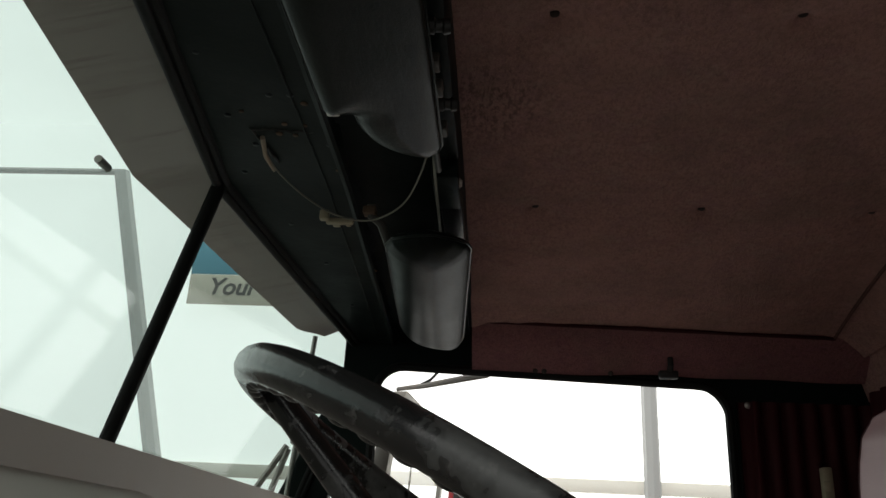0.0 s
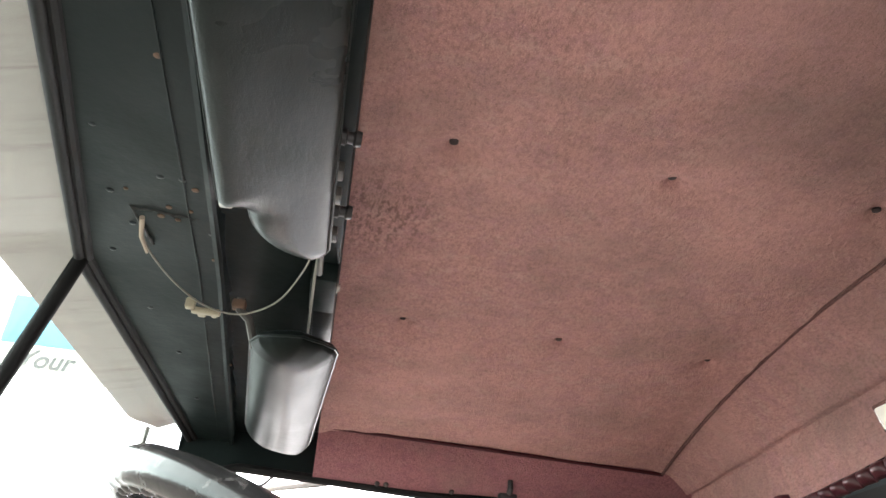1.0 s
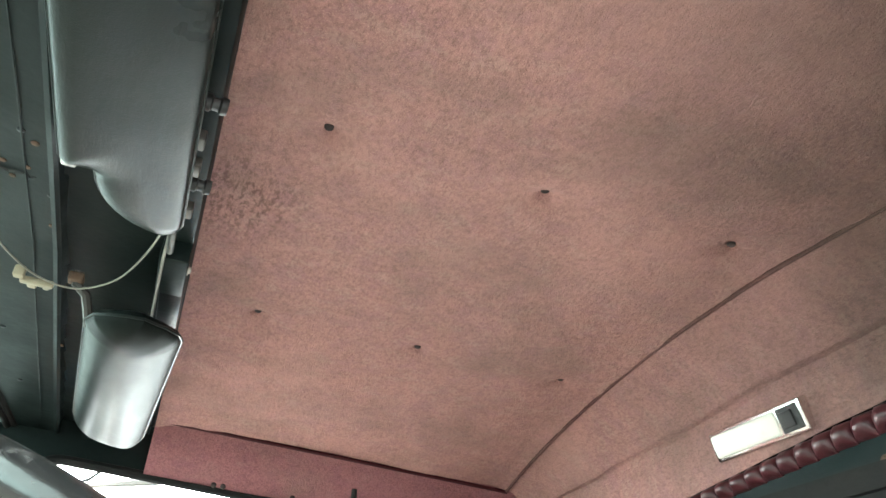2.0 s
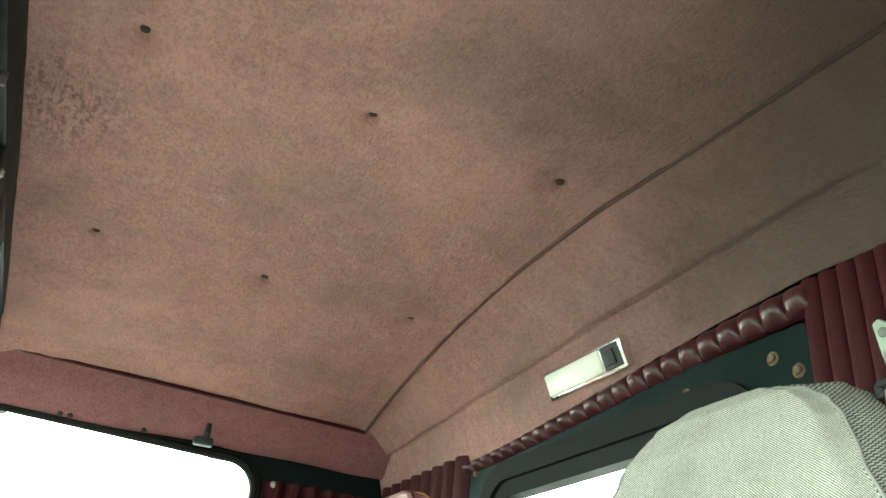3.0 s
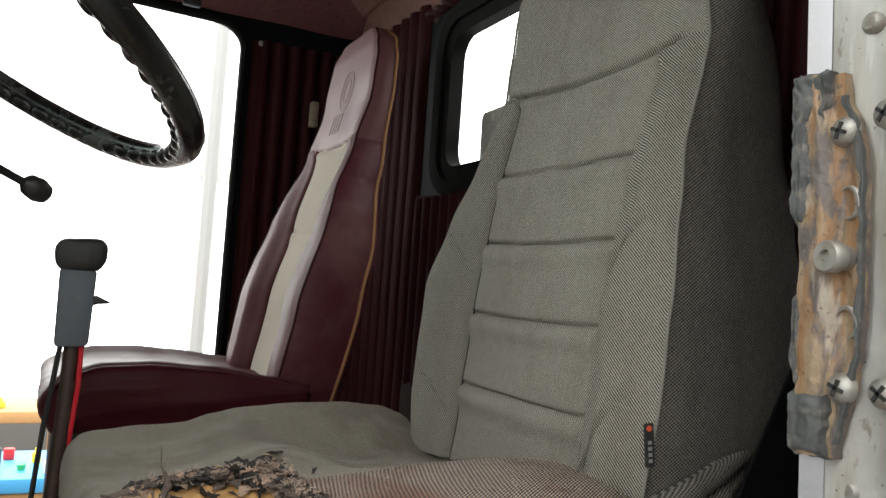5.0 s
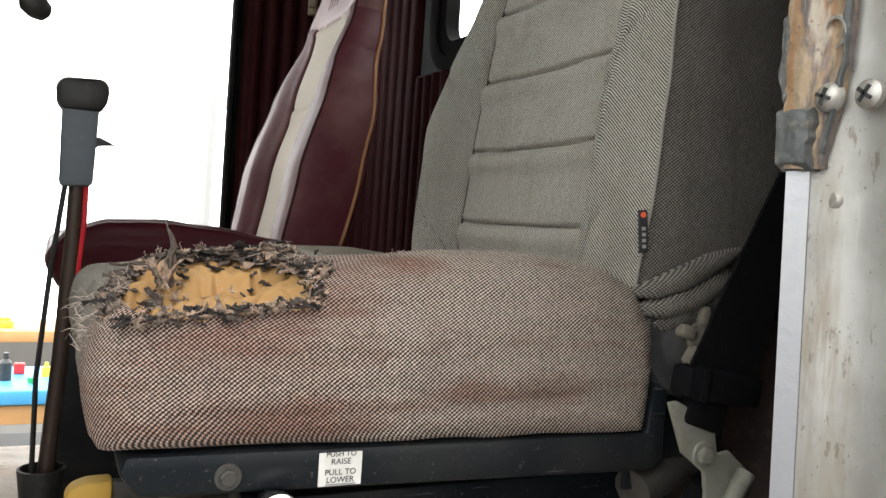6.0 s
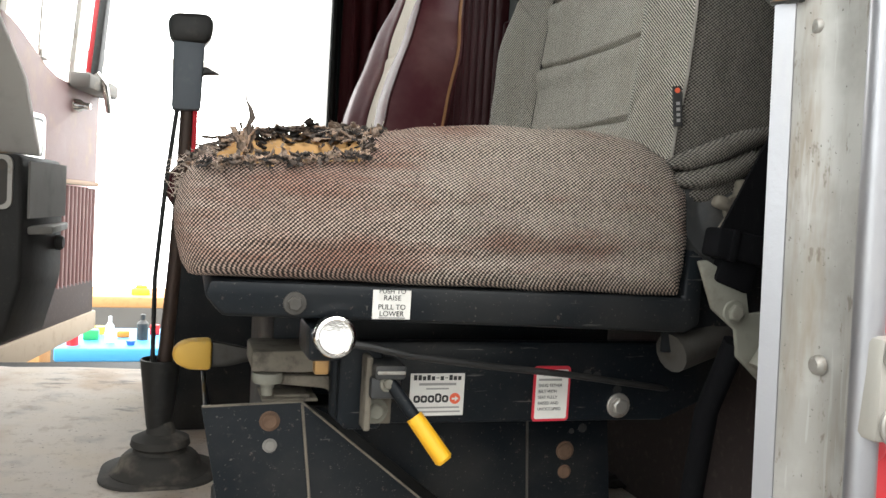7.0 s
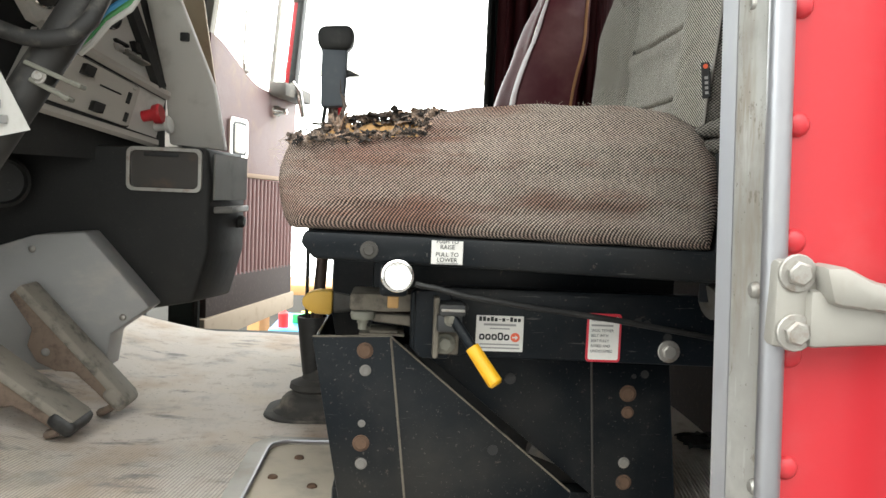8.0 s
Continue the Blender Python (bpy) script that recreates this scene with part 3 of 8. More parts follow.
def headliner():
    bm = new_bm()

    def at(u, v):
        y = 0.56 + v * 1.55
        x = 0.285 + u * (crease_x(y) - 0.285)
        z = ceiling_z(x, y) + 0.006 * noise.noise((x * 4, y * 4, 0)) + 0.0025 * noise.noise((x * 22, y * 22, 3))
        for bx, by in BUTTONS:
            d = math.hypot(x - bx, y - by)
            if d < 0.09:
                z += 0.011 * math.exp(-((d / 0.032) ** 2)) + 0.012 * math.exp(-((d / 0.008) ** 2))
        edge = min(u, 1 - u) * 0.745
        z -= 0.006 * math.exp(-((edge / 0.02) ** 2))
        return (x, y, z)

    slab(bm, at, (0, 0, 0.02), 180, 300)
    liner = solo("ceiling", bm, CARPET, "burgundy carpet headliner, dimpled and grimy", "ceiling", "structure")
    for bx, by in BUTTONS:
        b = new_bm()
        lathe(b, (bx, by, ceiling_z(bx, by) + 0.016), (0, 0, -1), [(0, 0.0060), (0.003, 0.0055), (0.0045, 0.003)], 10)
        part("button", b, DARK_CARPET, liner, "sunken dark upholstery button")
    # piping along the folds
    b = new_bm()
    tube(b, [(crease_x(y), y, ceiling_z(0, y) - 0.006) for y in (0.56 + 1.55 * k / 60 for k in range(61))], 0.0035, 8)
    part("piping", b, CARPET_DARK, liner, "dark red piping along the rear fold")
    b = new_bm()
    tube(b, [(0.285 + 0.79 * k / 30, 2.111 - 0.018 * (1 - k / 30), ceiling_z(0, 2.11) - 0.006 + 0.012 * (1 - k / 30)) for k in range(31)], 0.0045, 8)
    part("piping", b, MAROON, liner, "dark red piping along the side fold")
    # panels that fall from the folds to the walls
    rear = new_bm()

    def back(u, v):
        y = 0.50 + v * 1.72
        x0, z0 = crease_x(y), ceiling_z(0, y) - 0.004
        x1, z1 = 1.158, 2.660 - 0.045 * smooth(0.9, 2.15, y)
        x2, z2 = 1.176, 2.605 - 0.058 * smooth(0.9, 1.8, y)
        if u < 0.66:
            t = u / 0.66
            return (x0 + (x1 - x0) * t, y, z0 + (z1 - z0) * t + 0.010 * math.sin(math.pi * t) + 0.003 * noise.noise((t * 3, y * 9, 5)) + 0.014 * math.exp(-(((t - 0.96) / 0.09) ** 2)))
        t = (u - 0.66) / 0.34
        return (x1 + (x2 - x1) * t, y, z1 + (z2 - z1) * t + 0.004 * noise.noise((t * 2, y * 9, 9)))

    slab(rear, back, (0.012, 0, 0.012), 40, 120)
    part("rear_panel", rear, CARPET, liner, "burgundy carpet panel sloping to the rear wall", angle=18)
    side = new_bm()

    def flank(u, v):
        x = 0.285 + v * 0.88
        y0, z0 = 2.11 - 0.018 * (1 - v), ceiling_z(0, 2.11) - 0.003 + 0.012 * (1 - v)
        y1, z1 = 2.205, 2.586 + 0.008 * noise.noise((x * 5, 1, 1))
        return (x, y0 + (y1 - y0) * u - 0.012 * math.sin(math.pi * u), z0 + (z1 - z0) * u)

    slab(side, flank, (0, 0.012, 0.012), 16, 80)
    part("side_panel", side, CARPET_PINK, liner, "pink-red carpet panel over the passenger door")
    near = new_bm()
    slab(near, lambda u, v: (0.285 + v * 0.79, 0.56 - 0.09 * u, ceiling_z(0, 0.56) - 0.11 * u), (0, -0.012, 0.012), 8, 40)
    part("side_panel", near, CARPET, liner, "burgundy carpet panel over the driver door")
    return liner


headliner()

# outer roof skin and front, rear and floor closures
bm = new_bm()
slab(bm, lambda u, v: (-0.06 + u * 1.30, 0.40 + v * 1.88, 2.84 - 0.04 * ((v - 0.5) * 2) ** 2), (0, 0, 0.02), 4, 20)
solo("roof", bm, RED_PAINT, "red painted sheet metal truck cab roof", "roof", "structure")


def seal_x(y):
    """The top edge of the split windscreen."""
    return -0.076 + (0.088 if y > 1.41 else 0.165) * abs(y - 1.41)


def seal_z(y):
    return 2.675 - 0.032 * abs(y - 1.41) / 0.86


# black header over the windscreen
bm = new_bm()


def header(u, v):
    y = 0.46 + v * 1.80
    x0 = seal_x(y)
    x = x0 + u * (0.275 - x0)
    z = seal_z(y) + 0.004
    ridge = 0.150 - 0.034 * (y - 0.6)
    if x > ridge:
        z += 0.028
    return (x, y, z + 0.0015 * noise.noise((x * 12, y * 12, 2)))


slab(bm, header, (0, 0, 0.012), 60, 60)
front_header = solo("header_panel", bm, BLACK_METAL, "black painted metal header with screw holes and rust spots", "panel", "structure")
for k, (xr, w) in enumerate(((0.124, 0.006), (0.094, 0.0012))):
    bm = new_bm()
    tube(bm, [(xr + 0.025 - 0.034 * (1.78 * t / 24 - 0.14), 0.46 + 1.78 * t / 24, seal_z(0.46 + 1.78 * t / 24) + 0.003) for t in range(25)], w, 6)
    part("ridge", bm, BLACK_METAL, front_header, "pressed ridge across the header")
bm = new_bm()
box(bm, (0.262, 0.46, 2.688), (0.287, 2.20, 2.765), 0.003)
part("edge_strip", bm, BLACK_METAL, front_header, "dark strip along the headliner's edge")
for hx, hy, mat in ((0.105, 0.93, RUST), (0.112, 1.17, RUST), (0.10, 1.15, STEEL), (0.075, 1.15, STEEL), (0.121, 1.28, STEEL), (0.118, 1.36, RUST), (0.115, 1.75, RUST), (0.20, 1.30, STEEL), (0.02, 1.06, STEEL), (0.022, 1.28, STEEL),
                    (-0.02, 1.37, STEEL), (0.005, 1.55, STEEL), (0.03, 1.72, STEEL), (0.04, 1.95, STEEL), (0.01, 1.20, STEEL), (0.21, 1.315, STEEL)):
    z = seal_z(hy) + 0.004 + (0.028 if hx > 0.125 else 0)
    bm = new_bm()
    lathe(bm, (hx, hy, z + 0.001), (0, 0, -1), [(0, 0.0048), (0.0015, 0.0045), (0.0025, 0.0025)], 10)
    part("screw", bm, RUST if mat == RUST else SEAT_METAL, front_header)
random.seed(5)
for ends in (((0.028, 1.235), (0.108, 1.245)), ((0.028, 1.235), (0.040, 1.33))):  # ragged slits round a repair patch
    (xa, ya), (xb, yb) = ends
    bm = new_bm()
    tube(bm, [(xa + (xb - xa) * k / 14 + random.uniform(-0.0012, 0.0012), ya + (yb - ya) * k / 14 + random.uniform(-0.003, 0.003), seal_z(ya) + 0.0045) for k in range(15)], [0.0012 + random.uniform(0, 0.0012) for k in range(15)], 5)
    part("slit", bm, INK, front_header, "ragged dark slit in the metal")
for px, py, r in ((0.062, 1.248, 0.005), (0.082, 1.252, 0.004), (0.10, 1.225, 0.004), (0.075, 1.222, 0.004), (0.03, 1.19, 0.003)):
    bm = new_bm()
    lathe(bm, (px, py, seal_z(py) + 0.0042), (0, 0, -1), [(0, r), (0.0012, r * 0.9), (0.0016, r * 0.3)], 7)
    part("rust_spot", bm, RUST, front_header)

# windscreen: seal, post, two panes, lower frame
windscreen = thing("window_1", "split windscreen with a black rubber seal and centre post", "window", (-0.1, 1.41, 2.3), kind="structure")
BOT_Z = 2.285


def glass_at(y, t):
    """t: 0 at the top, 1 at the bottom."""
    return Vector((seal_x(y) - 0.10 * t, y, seal_z(y) + (BOT_Z - seal_z(y)) * t))


def corner_path(side):
    pts = []
    y_end = 1.41 + side * 0.87
    for k in range(15):
        pts.append(glass_at(1.41 + side * 0.82 * k / 14, 0))
    for k in range(1, 6):
        a = radians(18 * k)
        pts.append(glass_at(1.41 + side * (0.82 + 0.05 * math.sin(a)), 0.13 * (1 - math.cos(a))))
    for k in range(1, 9):
        pts.append(glass_at(y_end - side * 0.05 * k / 8, 0.13 + 0.87 * k / 8))
    return pts


for side in (-1, 1):
    bm = new_bm()
    tube(bm, [p + Vector((0.004, 0, 0)) for p in corner_path(side)], 0.0075, 10)
    tube(bm, [p + Vector((0.016, 0, 0.004)) for p in corner_path(side)], 0.0065, 8)
    part("seal", bm, SEAL_RUBBER, windscreen, "black rubber windscreen seal")
    bm = new_bm()
    slab(bm, lambda u, v, side=side: glass_at(1.41 + side * (0.01 + 0.85 * v), 1.05 * u - 0.02), (-0.004, 0, 0), 6, 6)
    pane = part("pane", bm, TINTED, windscreen, "faintly green windscreen glass")
    pane.visible_shadow = False
bm = new_bm()
tube(bm, [glass_at(1.41, 0.0) + Vector((0.006, 0, 0)), glass_at(1.41, 1.1) + Vector((0.006, 0, 0))], 0.0115, 10)
part("centre_post", bm, SEAL_RUBBER, windscreen, "slim black centre post")

# outside sun visor over the windscreen
ext = thing("outside_visor", "brushed steel sun visor hung outside over the windscreen", "sun visor", (-0.12, 1.41, 2.68))
for side in (-1, 1):
    bm = new_bm()

    def vis(u, v, side=side):
        y = 1.41 + side * 0.84 * v
        x = seal_x(y) - 0.012 - u * (0.116 - 0.05 * smooth(0.93, 1.0, v))
        return (x, y, 2.716 - 0.028 * u - 0.02 * v)

    slab(bm, vis, (0, 0, 0.003), 8, 40)
    part("visor_blade", bm, VISOR_STEEL, ext)
bm = new_bm()
tube(bm, [(-0.20, 1.30, 2.66), (-0.20, 1.33, 2.66)], 0.006, 8)
part("clip", bm, STEEL, ext)
bm = new_bm()
tube(bm, [(-0.095, 2.22, 2.66), (-0.13, 2.22, 2.2)], 0.006, 8)
part("bracket", bm, STEEL, ext)

# cowl under the windscreen
bm = new_bm()
slab(bm, lambda u, v: (-0.30 + 0.22 * u, 0.42 + 1.86 * v, 2.27 + 0.01 * u), (0, 0, -0.05), 2, 10)
solo("cowl", bm, DASH_GREY, "dusty grey cowl under the windscreen", "cowl", "structure")
bm = new_bm()
box(bm, (-0.36, 0.42, 1.25), (-0.30, 2.28, 2.28), 0.01)
solo("firewall", bm, DASH_BLACK, "black firewall behind the dash", "wall", "structure")
bm = new_bm()
box(bm, (-0.34, 0.40, 1.24), (1.24, 2.28, 1.27), 0.005)
solo("floor_pan", bm, SEAT_METAL, "black steel floor pan of the cab", "floor", "structure")
for y0, y1 in ((0.40, 0.47), (2.24, 2.29)):
    bm = new_bm()
    prism(bm, [(0.01, 2.66), (0.06, 2.66), (-0.06, 2.2), (-0.10, 1.3), (-0.2, 1.3), (-0.17, 2.25)], y0, y1 - y0, 0.006)
    solo("a_pillar", bm, BLACK_METAL, "black painted windscreen pillar", "pillar", "structure")

# passenger side wall with the door opening
side_wall = thing("wall_passenger_side", "cab side with the door opening, dark seal and red vinyl", "wall", (0.5, 2.25, 1.3), kind="structure")
bm = new_bm()
def door_loop(a0, a1, top, r):
    """The door opening: its head rises a little to the front."""
    return [(a, b + (max(0.0, 0.022 - 0.04 * (a - 0.1)) if b > 2.3 else 0.0)) for a, b in rounded(a0, a1, 1.15, top, r, 8)]


opening = door_loop(0.055, 0.872, 2.577, 0.075)
outer = rounded(-0.02, 1.22, 1.10, 2.70, 0.03, 8)
ring(bm, outer, opening, 2.222, 0.05)
part("shell", bm, BLACK_METAL, side_wall)
bm = new_bm()
tube(bm, [(a, 2.214, b) for a, b in door_loop(0.060, 0.866, 2.571, 0.07)], 0.011, 8, True)
part("door_seal", bm, SEAL_RUBBER, side_wall, "black rubber door seal")
bm = new_bm()
slab(bm, lambda u, v: (0.885 + 0.29 * v, 2.212 - 0.022 * abs(math.sin(math.pi * (0.885 + 0.29 * v - 0.893) / 0.0415)) ** 0.6 * (1 if v > 0.08 else 0.15), 1.30 + 1.235 * u), (0, 0.012, 0), 4, 90)
part("pleated_trim", bm, MAROON, side_wall, "pleated maroon vinyl trim")
rivet(side_wall, (0.905, 2.205, 2.528), (0, -1, 0), 0.008, STEEL)
for rx in (0.43, 0.60, 0.45):
    rivet(side_wall, (rx, 2.183, 2.585), (0, -1, -0.4), 0.006, DARK_CARPET)
hook = thing("coat_hook", "small black coat hook above the passenger door", "hook", (0.724, 2.17, 2.59))
bm = new_bm()
box(bm, (0.703, 2.150, 2.572), (0.745, 2.172, 2.590), 0.004)
part("plate", bm, RUBBER, hook)
bm = new_bm()
tube(bm, [(0.727, 2.16, 2.585), (0.727, 2.145, 2.600), (0.727, 2.148, 2.617)], [0.008, 0.007, 0.006], 8)
part("peg", bm, RUBBER, hook)

# driver side: roof rail and front pillar stay; rear pillar with its jamb
bm = new_bm()
box(bm, (-0.05, 0.405, 2.60), (1.22, 0.47, 2.74), 0.02)
solo("roof_rail", bm, BLACK_METAL, "black roof rail over the driver door", "rail", "structure")


def lean(z):
    """How the rear door pillar slants."""
    return 0.866 - 0.040 * (z - 1.85)


pillar = thing("door_jamb", "aluminium door jamb with screws and a worn striker plate", "door frame", (0.87, 0.45, 1.1), kind="structure")
bm = new_bm()
slab(bm, lambda u, v: (lean(1.0 + 1.7 * u) + 0.012 + 0.008 * math.sin(v * math.pi) ** 2 - 0.004 * (1 - v), 0.4895 - 0.063 * v, 1.0 + 1.7 * u), (0.004, 0, 0), 8, 8)
part("jamb_plate", bm, JAMB, pillar, "dull stained aluminium plate")
bm = new_bm()
slab(bm, lambda u, v: (lean(1.0 + 1.7 * u) + 0.0 + 0.007 * v, 0.500 - 0.0105 * v, 1.0 + 1.7 * u), (0.016, 0.002, 0), 4, 3)
part("edge_trim", bm, ALU_BRIGHT, pillar, "bright aluminium edge strip")
bm = new_bm()
tube(bm, [(lean(1.0 + 1.7 * k / 8) + 0.008, 0.4205, 1.0 + 1.7 * k / 8) for k in range(9)], 0.0085, 12)
part("outer_bead", bm, ALU_BRIGHT, pillar, "rounded bright outer bead")
bm = new_bm()
slab(bm, lambda u, v: (lean(1.0 + 1.7 * u) + 0.02 + 0.30 * v, 0.506 + 0.012 * v, 1.0 + 1.7 * u), (0, 0.01, 0), 4, 3)
part("inner_trim", bm, MAROON, pillar, "dark maroon trim behind the jamb")
for z, y in ((1.643, 0.464), (1.85, 0.478), (2.105, 0.470), (1.50, 0.455), (1.38, 0.45)):
    bm = new_bm()
    lathe(bm, (lean(z) + 0.016, y, z), (-1, 0, 0), [(0, 0.0065), (0.003, 0.006), (0.005, 0.004), (0.0052, 0.0015)], 12)
    part("screw", bm, STEEL, pillar)

# outer skin behind the driver door
skin = thing("cab_side", "red painted cab side panel with a column of rivets", "cab panel", (1.0, 0.4, 1.0), kind="structure")
bm = new_bm()
slab(bm, lambda u, v: (lean(0.9 + 1.8 * u) + 0.021 + 0.35 * v, 0.428, 0.9 + 1.8 * u), (0, 0.012, 0), 8, 8)
part("skin", bm, RED_PAINT, skin)
for k in range(-3, 12):
    z = 1.524 + 0.0785 * k
    rivet(skin, (lean(z) + 0.024, 0.428, z), (0, -1, 0), 0.0085, RED_PAINT)

# rear wall with its window
rear = thing("wall_rear", "rear cab wall of pleated maroon vinyl round a dark window panel", "wall", (1.2, 1.34, 1.3), kind="structure")
RX = 1.178
WIN = (1.07, 1.642, 2.186, 2.456)  # y0, y1, z0, z1
bm = new_bm()
wi = rounded(WIN[0] - 0.03, WIN[1] + 0.03, WIN[2] - 0.03, WIN[3] + 0.03, 0.065, 8)
wo = rounded(0.42, 2.26, 1.25, 2.72, 0.02, 8)
ring(bm, wo, wi, RX + 0.016, 0.012, "yz")
part("shell", bm, BLACK_METAL, rear)
bm = new_bm()
ring(bm, rounded(0.945, 1.765, 2.13, 2.555, 0.012, 8), wi, RX, 0.0155, "yz")
panel = part("window_panel", bm, PANEL_BLACK, rear, "dark green-black metal panel with bolts")
for by, bz in ((1.0, 2.525), (0.965, 2.50), (1.15, 2.52), (1.45, 2.515), (0.965, 2.3), (1.74, 2.52)):
    bolt(panel, (RX, by, bz), (-1, 0, 0), 0.006, RUST)


def pleats(y0, y1, z0, z1, pitch, name, swell=0.016, x=RX):
    """A field of upright vinyl pleats, one padded roll after another."""
    n = max(1, round((y1 - y0) / pitch))
    w = (y1 - y0) / n
    for k in range(n):
        bm = new_bm()
        c = y0 + w * (k + 0.5)
        lo = z0
        slab(bm, lambda u, v, c=c: (x - 0.002 - swell * (1 - (2 * abs(v - 0.5)) ** 2.4), c + w * (v - 0.5) + 0.003 * noise.noise((c * 7, u * 4, 0)), lo + (z1 - lo) * u), (0.012, 0, 0), 14, 8)
        part(name, bm, MAROON, rear)


pleats(0.50, 0.945, 1.78, 2.60, 0.025, "pleat", 0.008)
pleats(1.765, 2.20, 1.30, 2.56, 0.052, "pleat")
pleats(0.945, 1.765, 1.74, 2.13, 0.041, "pleat")
bm = new_bm()
slab(bm, lambda u, v: (RX - 0.012 - 0.003 * noise.noise((v * 9, u * 5, 2)), 0.47 + 1.295 * v, 1.30 + 0.445 * u), (0.02, 0, 0), 10, 40)
part("lower_panel", bm, DARK_CARPET, rear, "dark dirty carpet along the foot of the wall")
bm = new_bm()
tube(bm, [(RX - 0.004, 0.945 + 0.82 * k / 20, 2.132 + 0.002 * math.sin(k)) for k in range(21)], 0.006, 8)
part("edge_bead", bm, MAROON, rear)
# gathered roll above the window: a row of short puckered tufts
n = 23
for k in range(n):
    y = 0.93 + 0.845 * (k + 0.5) / n
    zt = 2.600 - 0.055 * smooth(0.9, 1.8, y)
    zb = 2.562 - 0.04 * smooth(0.9, 1.8, y)
    bm = new_bm()
    slab(bm, lambda u, v, y=y, zt=zt, zb=zb: (RX - 0.004 - 0.017 * math.sin(math.pi * u) ** 0.7 * (1 - (2 * abs(v - 0.5)) ** 3 * 0.75), y + 0.0367 * (v - 0.5), zb + (zt - zb) * u), (0.01, 0, 0), 8, 8)
    part("tuft", bm, MAROON_GLOSS, rear)
bm = new_bm()
ring(bm, rounded(WIN[0] - 0.062, WIN[1] + 0.062, WIN[2] - 0.056, WIN[3] + 0.062, 0.088, 10), rounded(WIN[0] - 0.029, WIN[1] + 0.029, WIN[2] - 0.029, WIN[3] + 0.029, 0.064, 10), RX - 0.013, 0.012, "yz")
part("raised_frame", bm, SEAL_RUBBER, rear, "raised black frame round the window")
win = thing("window_2", "rear cab window with rounded corners in black rubber", "window", (RX, 1.34, 2.3), kind="structure")
bm = new_bm()
ring(bm, rounded(WIN[0] - 0.028, WIN[1] + 0.028, WIN[2] - 0.028, WIN[3] + 0.028, 0.064, 8), rounded(*WIN, 0.045, 8), RX - 0.006, 0.03, "yz")
part("window_seal", bm, SEAL_RUBBER, win)
bm = new_bm()
box(bm, (RX + 0.016, WIN[0] - 0.01, WIN[2] - 0.01), (RX + 0.020, WIN[1] + 0.01, WIN[3] + 0.01))
pane = part("pane", bm, CLEAR, win)
pane.visible_shadow = False

# floor covering
bm = new_bm()


def floor_z(x, y):
    z = 1.312 + 0.30 * max(0, 0.16 - x) ** 1.3
    z += 0.014 * math.exp(-(((y - 1.75) / 0.3) ** 2)) * smooth(0.55, 0.2, x)
    z -= 0.05 * smooth(2.0, 2.14, y)
    return z


slab(bm, lambda u, v: (-0.30 + 1.47 * u, 0.47 + 1.68 * v, floor_z(-0.30 + 1.47 * u, 0.47 + 1.68 * v) + 0.003 * noise.noise((u * 9, v * 9, 4))), (0, 0, -0.012), 60, 70)
solo("floor", bm, FLOOR_MAT, "dusty grey-beige ribbed rubber floor mat", "floor", "structure")

# plain closed body under the cab floor
bm = new_bm()
box(bm, (-0.42, 0.47, 0.0), (1.22, 2.235, 1.285), 0.02)
solo("cab_base", bm, plain("plain_dark_underbody", (0.03, 0.03, 0.03), 0.7), "plain dark closed body under the cab floor", "truck body", "structure")

# ---- the hall outside ----
bm = new_bm()
slab(bm, lambda u, v: (-40 + 80 * u, -40 + 80 * v, 0), (0, 0, -0.1), 2, 2)
solo("ground", bm, CONCRETE, "grey concrete workshop floor", "ground", "structure")
# West wall and roof are unseen; their added glow lights the cab.
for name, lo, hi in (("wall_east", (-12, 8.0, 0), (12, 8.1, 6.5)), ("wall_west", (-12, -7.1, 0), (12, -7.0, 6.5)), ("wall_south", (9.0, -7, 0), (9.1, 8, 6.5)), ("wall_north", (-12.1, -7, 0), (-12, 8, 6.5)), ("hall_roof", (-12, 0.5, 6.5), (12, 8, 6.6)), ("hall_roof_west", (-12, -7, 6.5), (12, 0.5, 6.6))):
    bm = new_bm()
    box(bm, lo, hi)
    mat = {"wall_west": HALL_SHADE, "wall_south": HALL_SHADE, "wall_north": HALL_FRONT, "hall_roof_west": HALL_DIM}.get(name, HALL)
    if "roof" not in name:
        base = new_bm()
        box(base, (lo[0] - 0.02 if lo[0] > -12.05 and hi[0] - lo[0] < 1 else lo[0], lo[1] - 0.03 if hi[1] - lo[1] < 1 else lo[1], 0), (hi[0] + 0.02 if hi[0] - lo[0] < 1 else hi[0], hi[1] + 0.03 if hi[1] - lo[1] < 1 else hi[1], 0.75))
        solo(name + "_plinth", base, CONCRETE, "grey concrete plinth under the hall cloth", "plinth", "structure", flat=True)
    solo(name, bm, mat, "white hall cloth glowing by emission in place of daylight", "wall", "structure", flat=True)

